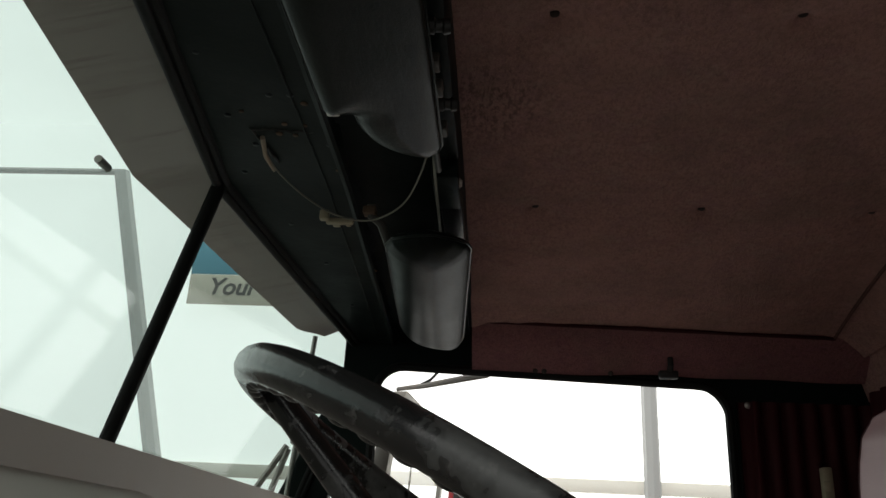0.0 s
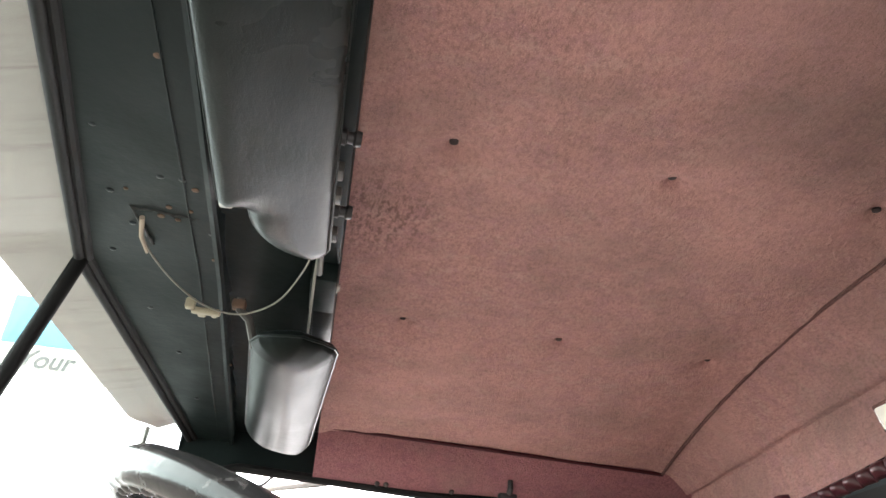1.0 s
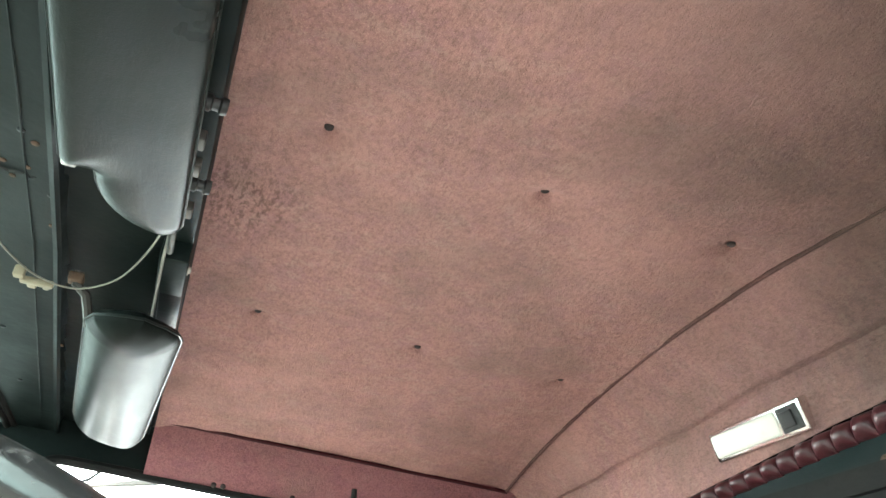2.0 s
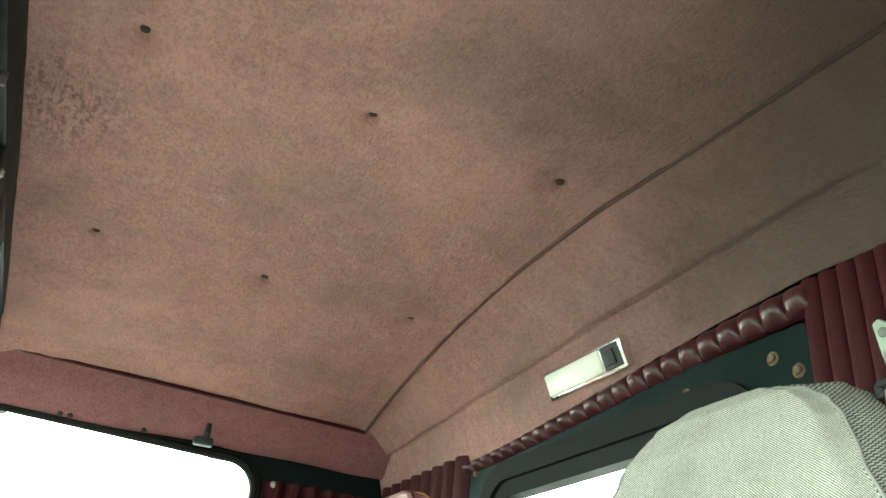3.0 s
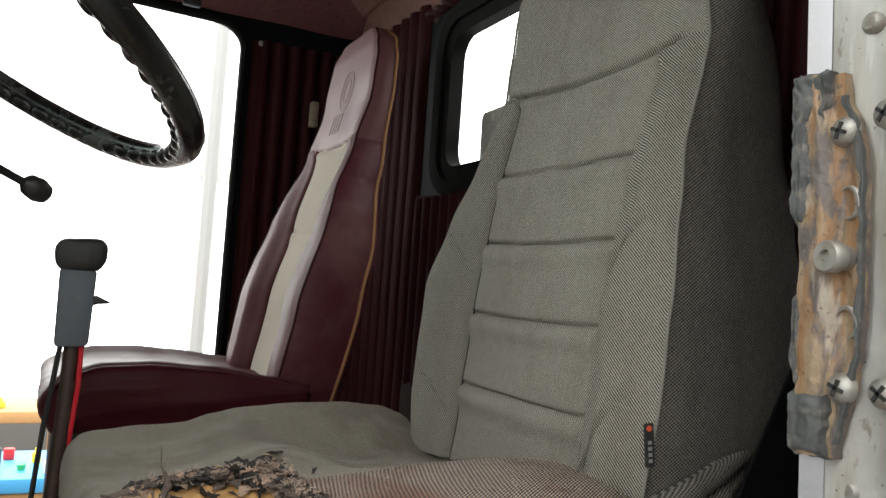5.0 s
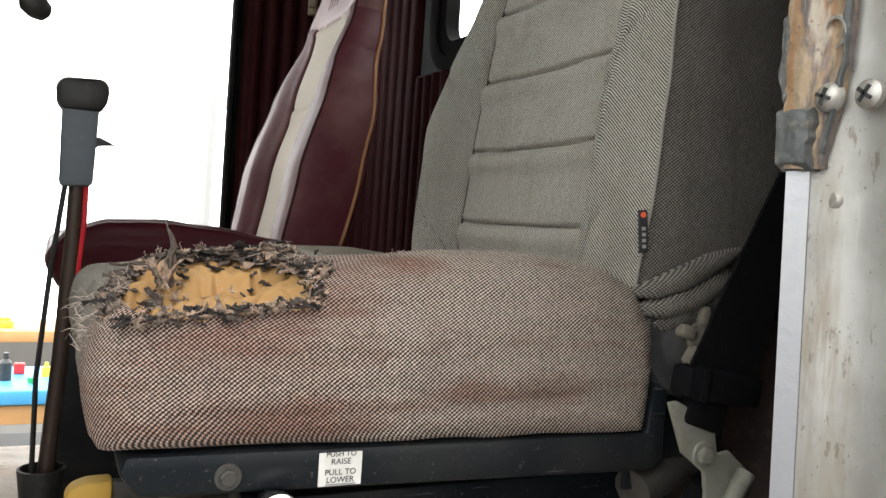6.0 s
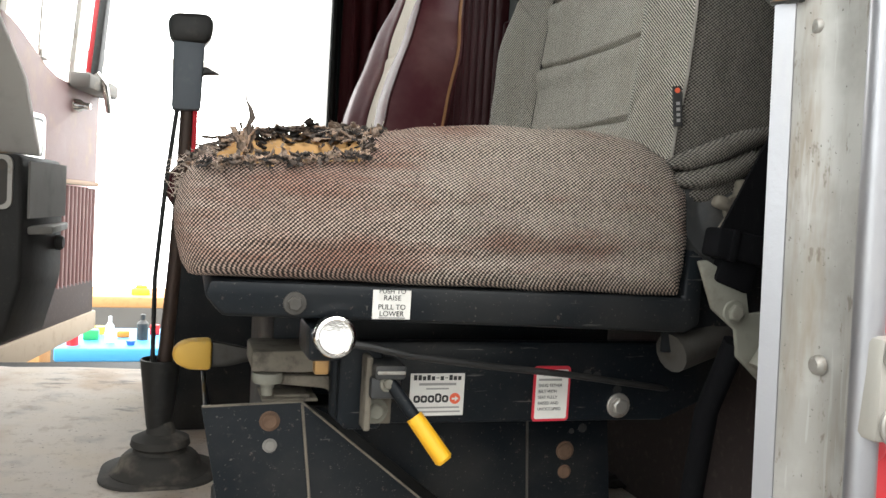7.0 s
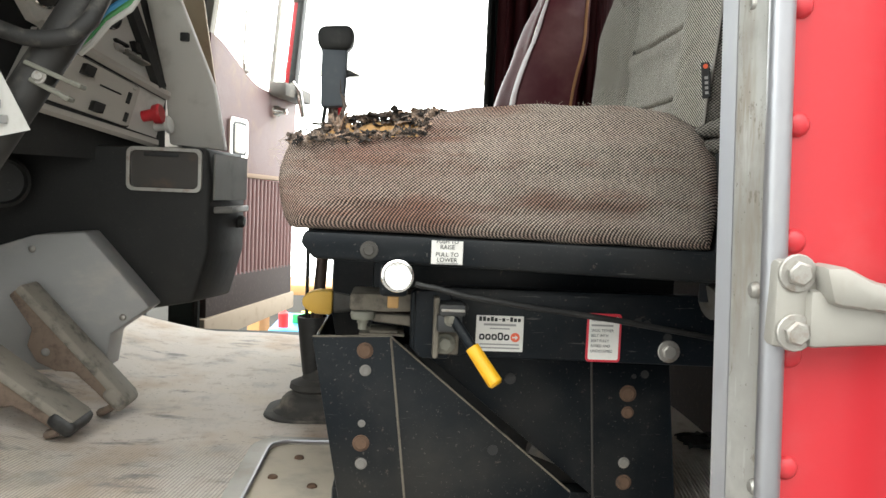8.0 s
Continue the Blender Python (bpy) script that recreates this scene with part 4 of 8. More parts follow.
# ---- seats ----
def seat_back(parent, cy, z0, z1, width, front, deep, bulge, ribs, head_z, mats, labels, panel=0.118, rows=120, taper=0.04, welt_back=False, pad=1.0, swell=((0, 0.006), (9, 0.006)), groove=1.0, tilt=((0, 0.0), (9, 0.0)), edge=0.024, fall=0.55, sag=0.012, darts=()):
    """A high seat back, lofted upwards and split into head, centre panel, bolsters and side panels."""
    nf, ns, nb = 144, 14, 8
    middle = cy
    grid, kinds = [], []
    for i in range(rows + 1):
        z = z0 + (z1 - z0) * (1 - (1 - i / rows) ** 1.25)
        w, f, d, b = bend(width, z), bend(front, z), bend(deep, z), bend(bulge, z)
        cy = middle + bend(tilt, z)
        loop, kind = [], []
        for j in range(nf + 1):
            q, ps = (j - nf / 2) / (nf / 2), min(0.8, panel / w)
            s = math.copysign(ps * (1 - (1 - 2 * abs(q)) ** 1.5) if abs(q) <= 0.5 else ps + (2 * abs(q) - 1) ** 1.4 * (1 - ps), q)
            y = w * s
            a = abs(s)
            x = f - b * smooth(panel / w * 0.9, min(0.9, panel / w * 1.55), a) * (1 - fall * smooth(0.75, 1.0, a))
            x += edge * smooth(0.84, 1.0, a) ** 1.6
            seam_z = head_z + 0.014 * a * a + 0.0015 * noise.noise((y * 30, 4, cy))
            lower = z < seam_z
            if lower:
                x += groove * (0.008 * math.exp(-(((abs(y) - panel) / 0.0028) ** 2)) - 0.003 * math.exp(-(((abs(y) - panel - 0.010) / 0.007) ** 2)))
                for (y0, s0), (y1, s1) in darts:
                    t = (abs(y) - y0) / (y1 - y0)
                    if 0 < t < 1:
                        x += 0.006 * math.exp(-(((z - s0 - (s1 - s0) * t) / 0.004) ** 2)) * min(1, 6 * t, 6 * (1 - t))
                if abs(y) < panel:
                    for r in ribs:
                        zr = r + sag * (y / panel) ** 2 + 0.002 * noise.noise((y * 18, r * 9, cy))
                        x += groove * (0.0078 * math.exp(-(((z - zr) / 0.0026) ** 2)) - 0.0055 * math.exp(-(((z - zr + 0.014) / 0.012) ** 2)))
            x += groove * (1 - smooth(0.80, 0.97, a)) * (0.010 * math.exp(-(((z - seam_z) / 0.003) ** 2)) - 0.004 * math.exp(-(((z - seam_z + 0.010) / 0.006) ** 2)))
            x += 0.0016 * noise.noise((y * 16, z * 16, cy))
            loop.append(Vector((x, cy + y, z)))
            kind.append(("head" if a < pad else "bolster") if not lower else ("centre" if nf // 4 <= j < nf * 3 // 4 else "bolster"))
        xe = loop[-1].x
        for sgn in (1, -1):
            if sgn == -1:
                for j in range(1, nb):
                    t = -1 + 2 * j / nb
                    loop.append(Vector((f + d + 0.012 * (1 - t * t), cy - w * (1 - taper) * t, z)))
                    kind.append("side")
            order = range(1, ns + 1) if sgn == 1 else range(ns, 0, -1)
            for k in order:
                t = k / ns
                loop.append(Vector((xe + (f + d - xe) * t, cy + sgn * w * (1 - taper * t ** 2) + sgn * bend(swell, z) * math.sin(math.pi * t ** 0.75), z)))
                kind.append("side")
        grid.append(loop)
        kinds.append(kind)
    n = len(grid[0])
    regions = {}
    for i in range(rows):
        for j in range(n):
            regions.setdefault(kinds[i][j] if j < nf else "cap" if "cap" in mats and grid[i][j].z > head_z else "side", []).append((i, j))
    made = {}
    for name, cells in regions.items():
        bm = new_bm()
        have = {}

        def corner(i, j):
            j %= n
            if (i, j) not in have:
                have[i, j] = bm.verts.new(grid[i][j])
            return have[i, j]

        for i, j in cells:
            bm.faces.new((corner(i, j), corner(i, j + 1), corner(i + 1, j + 1), corner(i + 1, j)))
        if name == "head":
            bm.faces.new([corner(rows, j) for j in range(n)])
        if name == "side":
            bm.faces.new([corner(0, j) for j in range(n)][::-1])
        title = {"head": "headrest", "centre": "centre_panel", "bolster": "bolster", "side": "side_panel", "cap": "headrest_side"}[name]
        made[name] = part(title, bm, mats[name], parent, labels.get(name, ""), angle=70)
    for j in (nf // 4, nf * 3 // 4):
        bm = new_bm()
        tube(bm, [grid[i][j] + Vector((-0.0035 * groove, 0, 0)) for i in range(0, rows, 3) if grid[i][j].z < head_z], 0.0013, 5)
        part("seam", bm, mats["seam"], parent, "sunken stitched seam")
    for sgn, j in ((-1, 0), (1, nf)):
        bm = new_bm()
        col = j if not welt_back else (nf + ns - 1 if sgn == 1 else n - ns + 1)
        tube(bm, [grid[i][col] + Vector((-0.001, sgn * 0.002, 0)) for i in range(0, rows - 3, 2)], 0.0017 if not welt_back else 0.003, 6)
        part("piping", bm, mats["piping"], parent)
        if welt_back:
            bm = new_bm()
            tube(bm, [grid[i][j] + Vector((0.001, -sgn * 0.001, 0)) for i in range(0, rows - 3, 2)], 0.0028, 6)
            part("seam", bm, MAROON, parent)
    return made, grid


def cushion(parent, y0, y1, prof, crown, mat, r=0.026, label="", hole=None, name="cushion", seat=None):
    """A seat cushion: the side outline swept across, with rounded and bulging ends. hole(x, y, z): what is torn away. seat: the middle cloth and a test where it lies."""
    xs, zs = [p[0] for p in prof], [p[1] for p in prof]
    cx, cz = (min(xs) + max(xs)) / 2, (min(zs) + max(zs)) / 2
    hx, hz = (max(xs) - min(xs)) / 2, (max(zs) - min(zs)) / 2
    cy, hy = (y0 + y1) / 2, (y1 - y0) / 2
    slices = []
    caps = [(y0 - 0.009 * (1 - k * k), k * 0.999) for k in (0.02 + 0.045 * q for q in range(21))]
    for y, k in caps:
        slices.append((y, (1 - r / hx) * k, (1 - r / hz) * k))
    for k in range(9):
        a = radians(90 * k / 8)
        slices.append((y0 + r * (1 - math.cos(a)) * 0.9 + 0.0, 1 - r * (1 - math.sin(a)) / hx, 1 - r * (1 - math.sin(a)) / hz))
    for k in range(1, 40):
        slices.append((y0 + r + (y1 - y0 - 2 * r) * k / 40, 1, 1))
    tail = [(cy + (cy - y), a, b) for y, a, b in slices[:30]][::-1]
    slices += tail
    bm = new_bm()
    loops = []
    for y, kx, kz in slices:
        u = min(1, abs(y - cy) / hy)
        loop = []
        for x, z in prof:
            px, pz = cx + (x - cx) * kx, cz + (z - cz) * kz
            top = smooth(cz, max(zs), z)
            pz += crown(px, y) * top * (1 - u ** (5 if y < cy else 14))
            yy = y + (0.0025 * noise.noise((px * 14, y * 3, pz * 22)) + 0.0022 * noise.noise((px * 7, 1, pz * 60)) if kx < 0.999 or u > 0.9 else 0)
            loop.append(bm.verts.new((px + 0.002 * noise.noise((y * 20, px * 5, pz * 20)), yy, pz + 0.0022 * noise.noise((px * 18, y * 18, 2)))))
        loops.append(loop)
    n = len(prof)
    for a, b in zip(loops, loops[1:]):
        for j in range(n):
            q = (a[j], a[(j + 1) % n], b[(j + 1) % n], b[j])
            mid = sum((v.co for v in q), Vector()) / 4
            if hole and hole(*mid):
                continue
            f = bm.faces.new(q)
            f.material_index = 1 if seat and seat[1](*mid) else 0
    bm.faces.new(loops[0][::-1])
    bm.faces.new(loops[-1])
    made = part(name, bm, mat, parent, label, angle=80)
    if seat:
        made.data.materials.append(seat[0])
    return made


def outline(top, x0, x1, zb, front=0.012, step=0.006, under=0.0):
    """The side outline of a cushion from its top line."""
    pts = []
    n = round((x1 - x0) / step)
    for k in range(n + 1):
        x = x1 - (x1 - x0) * k / n
        pts.append((x - under * smooth(x0 + 0.15, x0, x), zb - 0.007 * (x - x0) / (x1 - x0) + 0.011 * (1 - math.sqrt(max(0.0, 1 - max(0.0, 1 - (x - x0) / 0.012) ** 2)))))
    zt0, zt1 = bend(top, x0), bend(top, x1)
    m = 9
    pts += [(x0 - front * math.sin(math.pi * k / m) - under * (1 - k / m), zb + 0.011 + (zt0 - zb - 0.011) * k / m) for k in range(1, m)]
    pts += [(x0 + (x1 - x0) * k / n, bend(top, x0 + (x1 - x0) * k / n)) for k in range(n + 1)]
    pts += [(x1 + 0.006 * math.sin(math.pi * k / m), zt1 + (zb - zt1) * k / m) for k in range(1, m)]
    return pts


driver = thing("driver_seat", "worn grey tweed driver seat, torn cushion, black metal base", "seat", (0.75, 0.95, 1.31), "cab seats")
back_parts, _ = seat_back(
    driver, 0.949, 1.735, 2.442,
    [(1.66, 0.215), (1.76, 0.234), (1.86, 0.244), (1.95, 0.243), (2.03, 0.222), (2.10, 0.199), (2.18, 0.186), (2.25, 0.181), (2.30, 0.176), (2.34, 0.167), (2.38, 0.150), (2.40, 0.134), (2.42, 0.106), (2.434, 0.068), (2.442, 0.028)],
    [(1.68, 0.935), (1.80, 0.950), (1.92, 0.962), (2.02, 0.972), (2.20, 1.000), (2.33, 1.018), (2.38, 1.030), (2.42, 1.044), (2.436, 1.056), (2.442, 1.066)],
    [(1.68, 0.14), (1.9, 0.156), (2.04, 0.142), (2.14, 0.120), (2.22, 0.100), (2.30, 0.080), (2.38, 0.066), (2.42, 0.046), (2.442, 0.014)],
    [(1.68, 0.020), (1.8, 0.036), (1.95, 0.040), (2.1, 0.020), (2.2, 0.004), (2.44, 0.0)],
    (2.088, 2.002, 1.914, 1.827), 2.188,
    {"head": TWEED_PLAIN, "centre": TWEED_PLAIN, "bolster": TWEED_BACK, "side": TWEED_CHARCOAL, "piping": PIPING, "seam": SEAM},
    {"head": "plain grey tweed headrest", "centre": "stitched grey tweed panel with cross ribs", "bolster": "grey tweed bolsters", "side": "dark charcoal tweed side"}, 0.132, rows=320,
    swell=((2.0, 0.006), (2.15, 0.010), (2.28, 0.018), (2.36, 0.030), (2.42, 0.034), (2.442, 0.012)),
    tilt=((1.92, 0.0), (2.2, -0.022), (2.25, -0.013), (2.34, 0.011), (2.42, 0.014)), edge=0.012, fall=0.3, sag=0.003,
    darts=(((0.132, 1.958), (0.215, 2.040)), ((0.235, 1.885), (0.132, 1.772))))

bm = new_bm()
box(bm, (0.955, 0.76, 1.66), (1.045, 1.146, 1.80), 0.01)
part("back_frame", bm, SEAT_METAL, driver, "black steel frame under the back")
# woven maker's tag
tag_m = Matrix.Translation((0.932, 0.7025, 1.828)) @ pose(0, 0, 0, 0, -6, -12)
bm = new_bm()
box(bm, (-0.0042, -0.0012, -0.018), (0.0042, 0.0012, 0.018), 0.0006, 1, tag_m)
tag = part("tag", bm, INK, back_parts["side"], "small black woven tag")
bm = new_bm()
for k in range(4):
    box(bm, (-0.0015, -0.0016, -0.014 + 0.005 * k), (0.0018, -0.0012, -0.0112 + 0.005 * k), 0, 1, tag_m)
part("mark", bm, INK_GREY, tag)
bm = new_bm()
lathe(bm, tag_m @ Vector((0, -0.0012, 0.014)), tag_m.to_3x3() @ Vector((0, -1, 0)), [(0, 0.0024), (0.0005, 0.0024)], 12)
part("mark", bm, INK_ORANGE, tag)

# gathered hem where back and cushion meet
bm = new_bm()
tube(bm, [(0.926, 0.706, 1.776), (0.945, 0.699, 1.780), (0.975, 0.697, 1.791), (1.005, 0.700, 1.803), (1.05, 0.712, 1.816)], [0.004, 0.009, 0.011, 0.010, 0.006], 12)
tube(bm, [(0.934, 0.708, 1.762), (0.955, 0.701, 1.764), (0.985, 0.700, 1.773), (1.012, 0.704, 1.784), (1.05, 0.716, 1.798)], [0.005, 0.010, 0.012, 0.012, 0.006], 12)
tube(bm, [(0.940, 0.712, 1.748), (0.965, 0.708, 1.752), (0.995, 0.708, 1.762), (1.03, 0.715, 1.775)], [0.006, 0.011, 0.012, 0.006], 12)
part("hem", bm, TWEED_CHARCOAL, driver, "gathered tweed hem")

TORN = (0.592, 0.764)  # middle of the torn place


def rip(a):
    """How far the tear reaches, by the angle round its middle."""
    return 1 + 0.22 * noise.noise((math.cos(a) * 3, math.sin(a) * 3, 1)) + 0.16 * noise.noise((math.cos(a) * 9, math.sin(a) * 9, 5))


def torn(x, y, z):
    if z < bend(TOP, x) - 0.013 - 0.005 * noise.noise((x * 60, 0, 8)) or y > 0.86:
        return False
    a = math.atan2(y - TORN[1], x - TORN[0])
    return (abs(x - TORN[0]) / 0.070) ** 3 + (abs(y - TORN[1]) / (0.066 if y > TORN[1] else 0.082)) ** 3 < rip(a)


def driver_crown(x, y):
    return -0.038 * smooth(0.775, 0.885, y) * smooth(1.20, 1.09, y) * smooth(0.66, 0.80, x) - 0.026 * smooth(0.9, 1.0, y) * smooth(0.72, 0.60, x) + 0.006 * smooth(0.50, 0.62, x) * (1 - 0.8 * smooth(0.86, 0.95, x)) - 0.026 * smooth(0.88, 1.1, y) - 0.013 * math.exp(-(((x - 0.585) / 0.07) ** 2) - ((y - 0.74) / 0.045) ** 2) + 0.017 * math.exp(-(((y - 0.84) / 0.05) ** 2)) * smooth(0.50, 0.56, x) * smooth(0.70, 0.64, x) - 0.004 * math.exp(-(((x - 0.70) / 0.05) ** 2) - ((y - 0.80) / 0.06) ** 2)


TOP = [(0.505, 1.748), (0.53, 1.758), (0.58, 1.765), (0.635, 1.771), (0.67, 1.784), (0.70, 1.790), (0.78, 1.796), (0.85, 1.798), (0.90, 1.794), (0.93, 1.782), (0.95, 1.752)]
cushion(driver, 0.692, 1.220, outline(TOP, 0.521, 0.952, 1.662, 0.010, under=0.008), driver_crown, TWEED_SIDE, 0.028, "coarse brown-grey tweed cushion with a taupe middle, torn open at the front", torn, seat=(TWEED_TOP, lambda x, y, z: y > 0.792 + 0.008 * noise.noise((x * 30, 0, 3)) and z > bend(TOP, x) - 0.07))


def cushion_z(x, y):
    return bend(TOP, x) + driver_crown(x, y) - 0.013 * smooth(0.722, 0.695, y)


# foam in the tear, lumpy and split
bm = new_bm()


def foam(u, v):
    x, y = 0.522 + 0.152 * u, 0.700 + 0.170 * v
    z = cushion_z(x, y) - 0.011 - 0.014 * (smooth(0.12, 0.0, u) + smooth(0.90, 1.0, u)) - 0.010 * smooth(0.10, 0.0, v)
    z += 0.003 * smooth(0.35, 0.75, v) * smooth(0.02, 0.15, u) + 0.009 * noise.noise((u * 6, v * 4, 3)) + 0.004 * noise.noise((u * 17, v * 15, 7))
    crack = 0.42 + 0.13 * noise.noise((u * 5, 0, 21)) + 0.07 * noise.noise((u * 16, 0, 23))  # a split between two lobes
    z += 0.006 * smooth(crack - 0.25, crack - 0.02, v) * smooth(crack + 0.01, crack - 0.01, v)
    return (x, y, z - 0.016 * math.exp(-(((v - crack - 0.05) / 0.06) ** 2)))


slab(bm, foam, (0, 0, -0.012), 110, 90)
part("foam", bm, FOAM, driver, "exposed orange foam")
random.seed(11)


def flake(bm, p, way, length, w, curl, thick=0.0008):
    """A crumpled scrap of cloth with ragged edges."""
    way = Vector(way).normalized()
    across = way.cross(Vector((0, 0, 1)))
    across = across.normalized() if across.length > 0.01 else Vector((1, 0, 0))
    up = across.cross(way)
    seed = random.uniform(0, 99)
    rows = []
    for t in range(6):
        f = t / 5
        half = w * (0.6 + 0.5 * math.sin(math.pi * min(1, f * 0.8 + 0.15))) * (1 - 0.5 * f ** 4) * random.uniform(0.6, 1.3)
        c = p + way * length * f + up * (curl * length * f * f + 0.003 * noise.noise((seed, f * 4, 0))) + across * 0.004 * noise.noise((seed, f * 3, 5))
        line = [c + across * half * k + up * (0.0035 * noise.noise((seed + k, f * 5, 2)) + random.uniform(-0.0004, 0.0004)) for k in (-1, -0.35, 0.35, 1)]
        rows.append(([bm.verts.new(q) for q in line], [bm.verts.new(q - up * thick) for q in line]))
    for (a, c), (b, d) in zip(rows, rows[1:]):
        for j in range(3):
            bm.faces.new((a[j], a[j + 1], b[j + 1], b[j]))
            bm.faces.new((c[j + 1], c[j], d[j], d[j + 1]))
        bm.faces.new((a[0], b[0], d[0], c[0]))
        bm.faces.new((b[3], a[3], c[3], d[3]))
    for a, c in (rows[0], rows[-1]):
        bm.faces.new((a[0], a[1], a[2], a[3], c[3], c[2], c[1], c[0]))


def tear_edge(a, out=1.0):
    c, s_ = abs(math.cos(a)) / 0.070, abs(math.sin(a)) / 0.066
    r = (max(0.4, rip(a)) / (c ** 3 + s_ ** 3)) ** (1 / 3) * out
    x, y = TORN[0] + r * math.cos(a), TORN[1] + r * math.sin(a) * (1 if a > 0 else 1.24)
    return Vector((x, max(0.692, y), cushion_z(x, max(0.7, y)) if y > 0.702 else bend(TOP, x) - 0.012))


bm = new_bm()
for k in range(210):  # charred flaps hanging off the far and rear lips
    a = random.uniform(-0.45, math.pi * 0.98)
    p = tear_edge(a, random.uniform(0.93, 1.05))
    inward = Vector((-math.cos(a) * 0.5 + random.gauss(0, 0.7), -math.sin(a) + random.gauss(0, 0.3), random.uniform(-0.9, -0.1)))
    flake(bm, p + Vector((0, 0, 0.001)), inward, random.uniform(0.006, 0.018), random.uniform(0.003, 0.008), random.uniform(-0.3, 0.5))
for k in range(230):  # short scorched scraps along the near lip
    a = random.uniform(-math.pi * 0.95, -0.05)
    p = tear_edge(a, random.uniform(0.97, 1.06))
    flake(bm, p + Vector((0, -0.002, 0.003)), (random.gauss(0, 0.9), random.uniform(-0.6, 0.5), random.uniform(-0.4, 0.3)), random.uniform(0.005, 0.013), random.uniform(0.0016, 0.0042), random.uniform(-0.3, 0.4))
for k in range(60):  # scraps stuck in the split and at the foam's right end
    u = random.uniform(0.05, 0.97)
    v = 0.47 + random.gauss(0, 0.05) if k < 36 else random.uniform(0.4, 0.75)
    if k >= 36 and u < 0.72:
        continue
    flake(bm, Vector(foam(u, v)) + Vector((0, 0, 0.003)), (random.gauss(0, 1), random.gauss(0, 0.3), random.uniform(-0.1, 0.25)), random.uniform(0.005, 0.016), random.uniform(0.0015, 0.0045), random.uniform(-0.3, 0.5))
for k in range(54):  # large charred rags over the rear and front of the foam
    u, v = (random.uniform(0.05, 0.95), random.uniform(0.62, 0.92)) if k < 42 else (random.uniform(0.06, 0.26), random.uniform(0.25, 0.9))
    flake(bm, Vector(foam(u, v)) + Vector((0, 0, 0.004)), (random.gauss(0, 1), random.gauss(0, 0.35), random.uniform(-0.25, 0.05)), random.uniform(0.010, 0.024), random.uniform(0.003, 0.0075), random.uniform(-0.3, 0.1))
tagged(part("torn_edge", bm, RAG, driver, "frayed scorched torn cloth", flat=True), kind="stuff")
bm = new_bm()


def thread(p, v, length, r=0.00035):
    v = v.normalized() * length
    kink = Vector((random.gauss(0, 1), random.gauss(0, 1), random.gauss(0, 1))) * length * 0.16
    tube(bm, [p, p + v * 0.35 + kink, p + v * 0.7 - kink * 0.5, p + v + Vector((0, 0, -0.15 * length))], [r, r, r * 0.8, r * 0.4], 4)


for k in range(520):  # pale yarn ends all round the tear
    a = random.uniform(-math.pi, math.pi)
    p = tear_edge(a, random.uniform(0.9, 1.12)) - Vector((0, 0, 0.001))
    thread(p, Vector((-math.cos(a) * 0.6 + random.gauss(0, 0.8), -math.sin(a) * 0.6 + random.gauss(0, 0.8), random.uniform(-0.1, 0.9))), random.uniform(0.003, 0.012))
for k in range(150):  # fuzz on the front corner and along the worn crown
    x = random.uniform(0.512, 0.60) if k < 90 else random.uniform(0.66, 0.90)
    y = random.uniform(0.702, 0.83)
    thread(Vector((x, y, cushion_z(x, y) - 0.001)), Vector((random.gauss(-0.3, 1), random.gauss(0, 1), random.uniform(0.1, 0.8))), random.uniform(0.002, 0.007), 0.00025)
for k in range(40):  # yarns hanging at the front corner
    p = Vector((0.508 + random.uniform(-0.002, 0.008), random.uniform(0.705, 0.83), 1.738 + random.uniform(-0.018, 0.016)))
    thread(p, Vector((-1, random.gauss(0, 0.6), random.gauss(0.1, 0.6))), random.uniform(0.004, 0.016))
tagged(part("loose_threads", bm, FUZZ, driver, "frayed pale threads"), kind="stuff")
bm = new_bm()
for k in range(14):  # upright tuft with one long scorched point
    base = Vector((0.562 + random.gauss(0, 0.004), 0.776 + random.gauss(0, 0.004), 1.762))
    flake(bm, base, (random.gauss(0, 0.25), random.gauss(0, 0.2), 1), random.uniform(0.010, 0.026), random.uniform(0.001, 0.0025), random.uniform(-0.3, 0.3))
for k in range(24):
    base = Vector((0.668 + random.gauss(0, 0.010), 0.81 + random.gauss(0, 0.008), 1.782))
    flake(bm, base, (random.gauss(0.3, 0.7), random.gauss(0, 0.4), random.uniform(0.1, 0.7)), random.uniform(0.006, 0.018), random.uniform(0.001, 0.003), random.uniform(-0.3, 0.5))
tube(bm, [(0.563, 0.776, 1.765), (0.5635, 0.776, 1.786), (0.566, 0.776, 1.792), (0.564, 0.776, 1.799), (0.5605, 0.777, 1.806), (0.5598, 0.777, 1.820)], [0.0028, 0.0022, 0.0028, 0.0018, 0.0007, 0.0003], 7)
tagged(part("frayed_tuft", bm, RAG, driver, "upright frayed tuft", flat=True), kind="stuff")

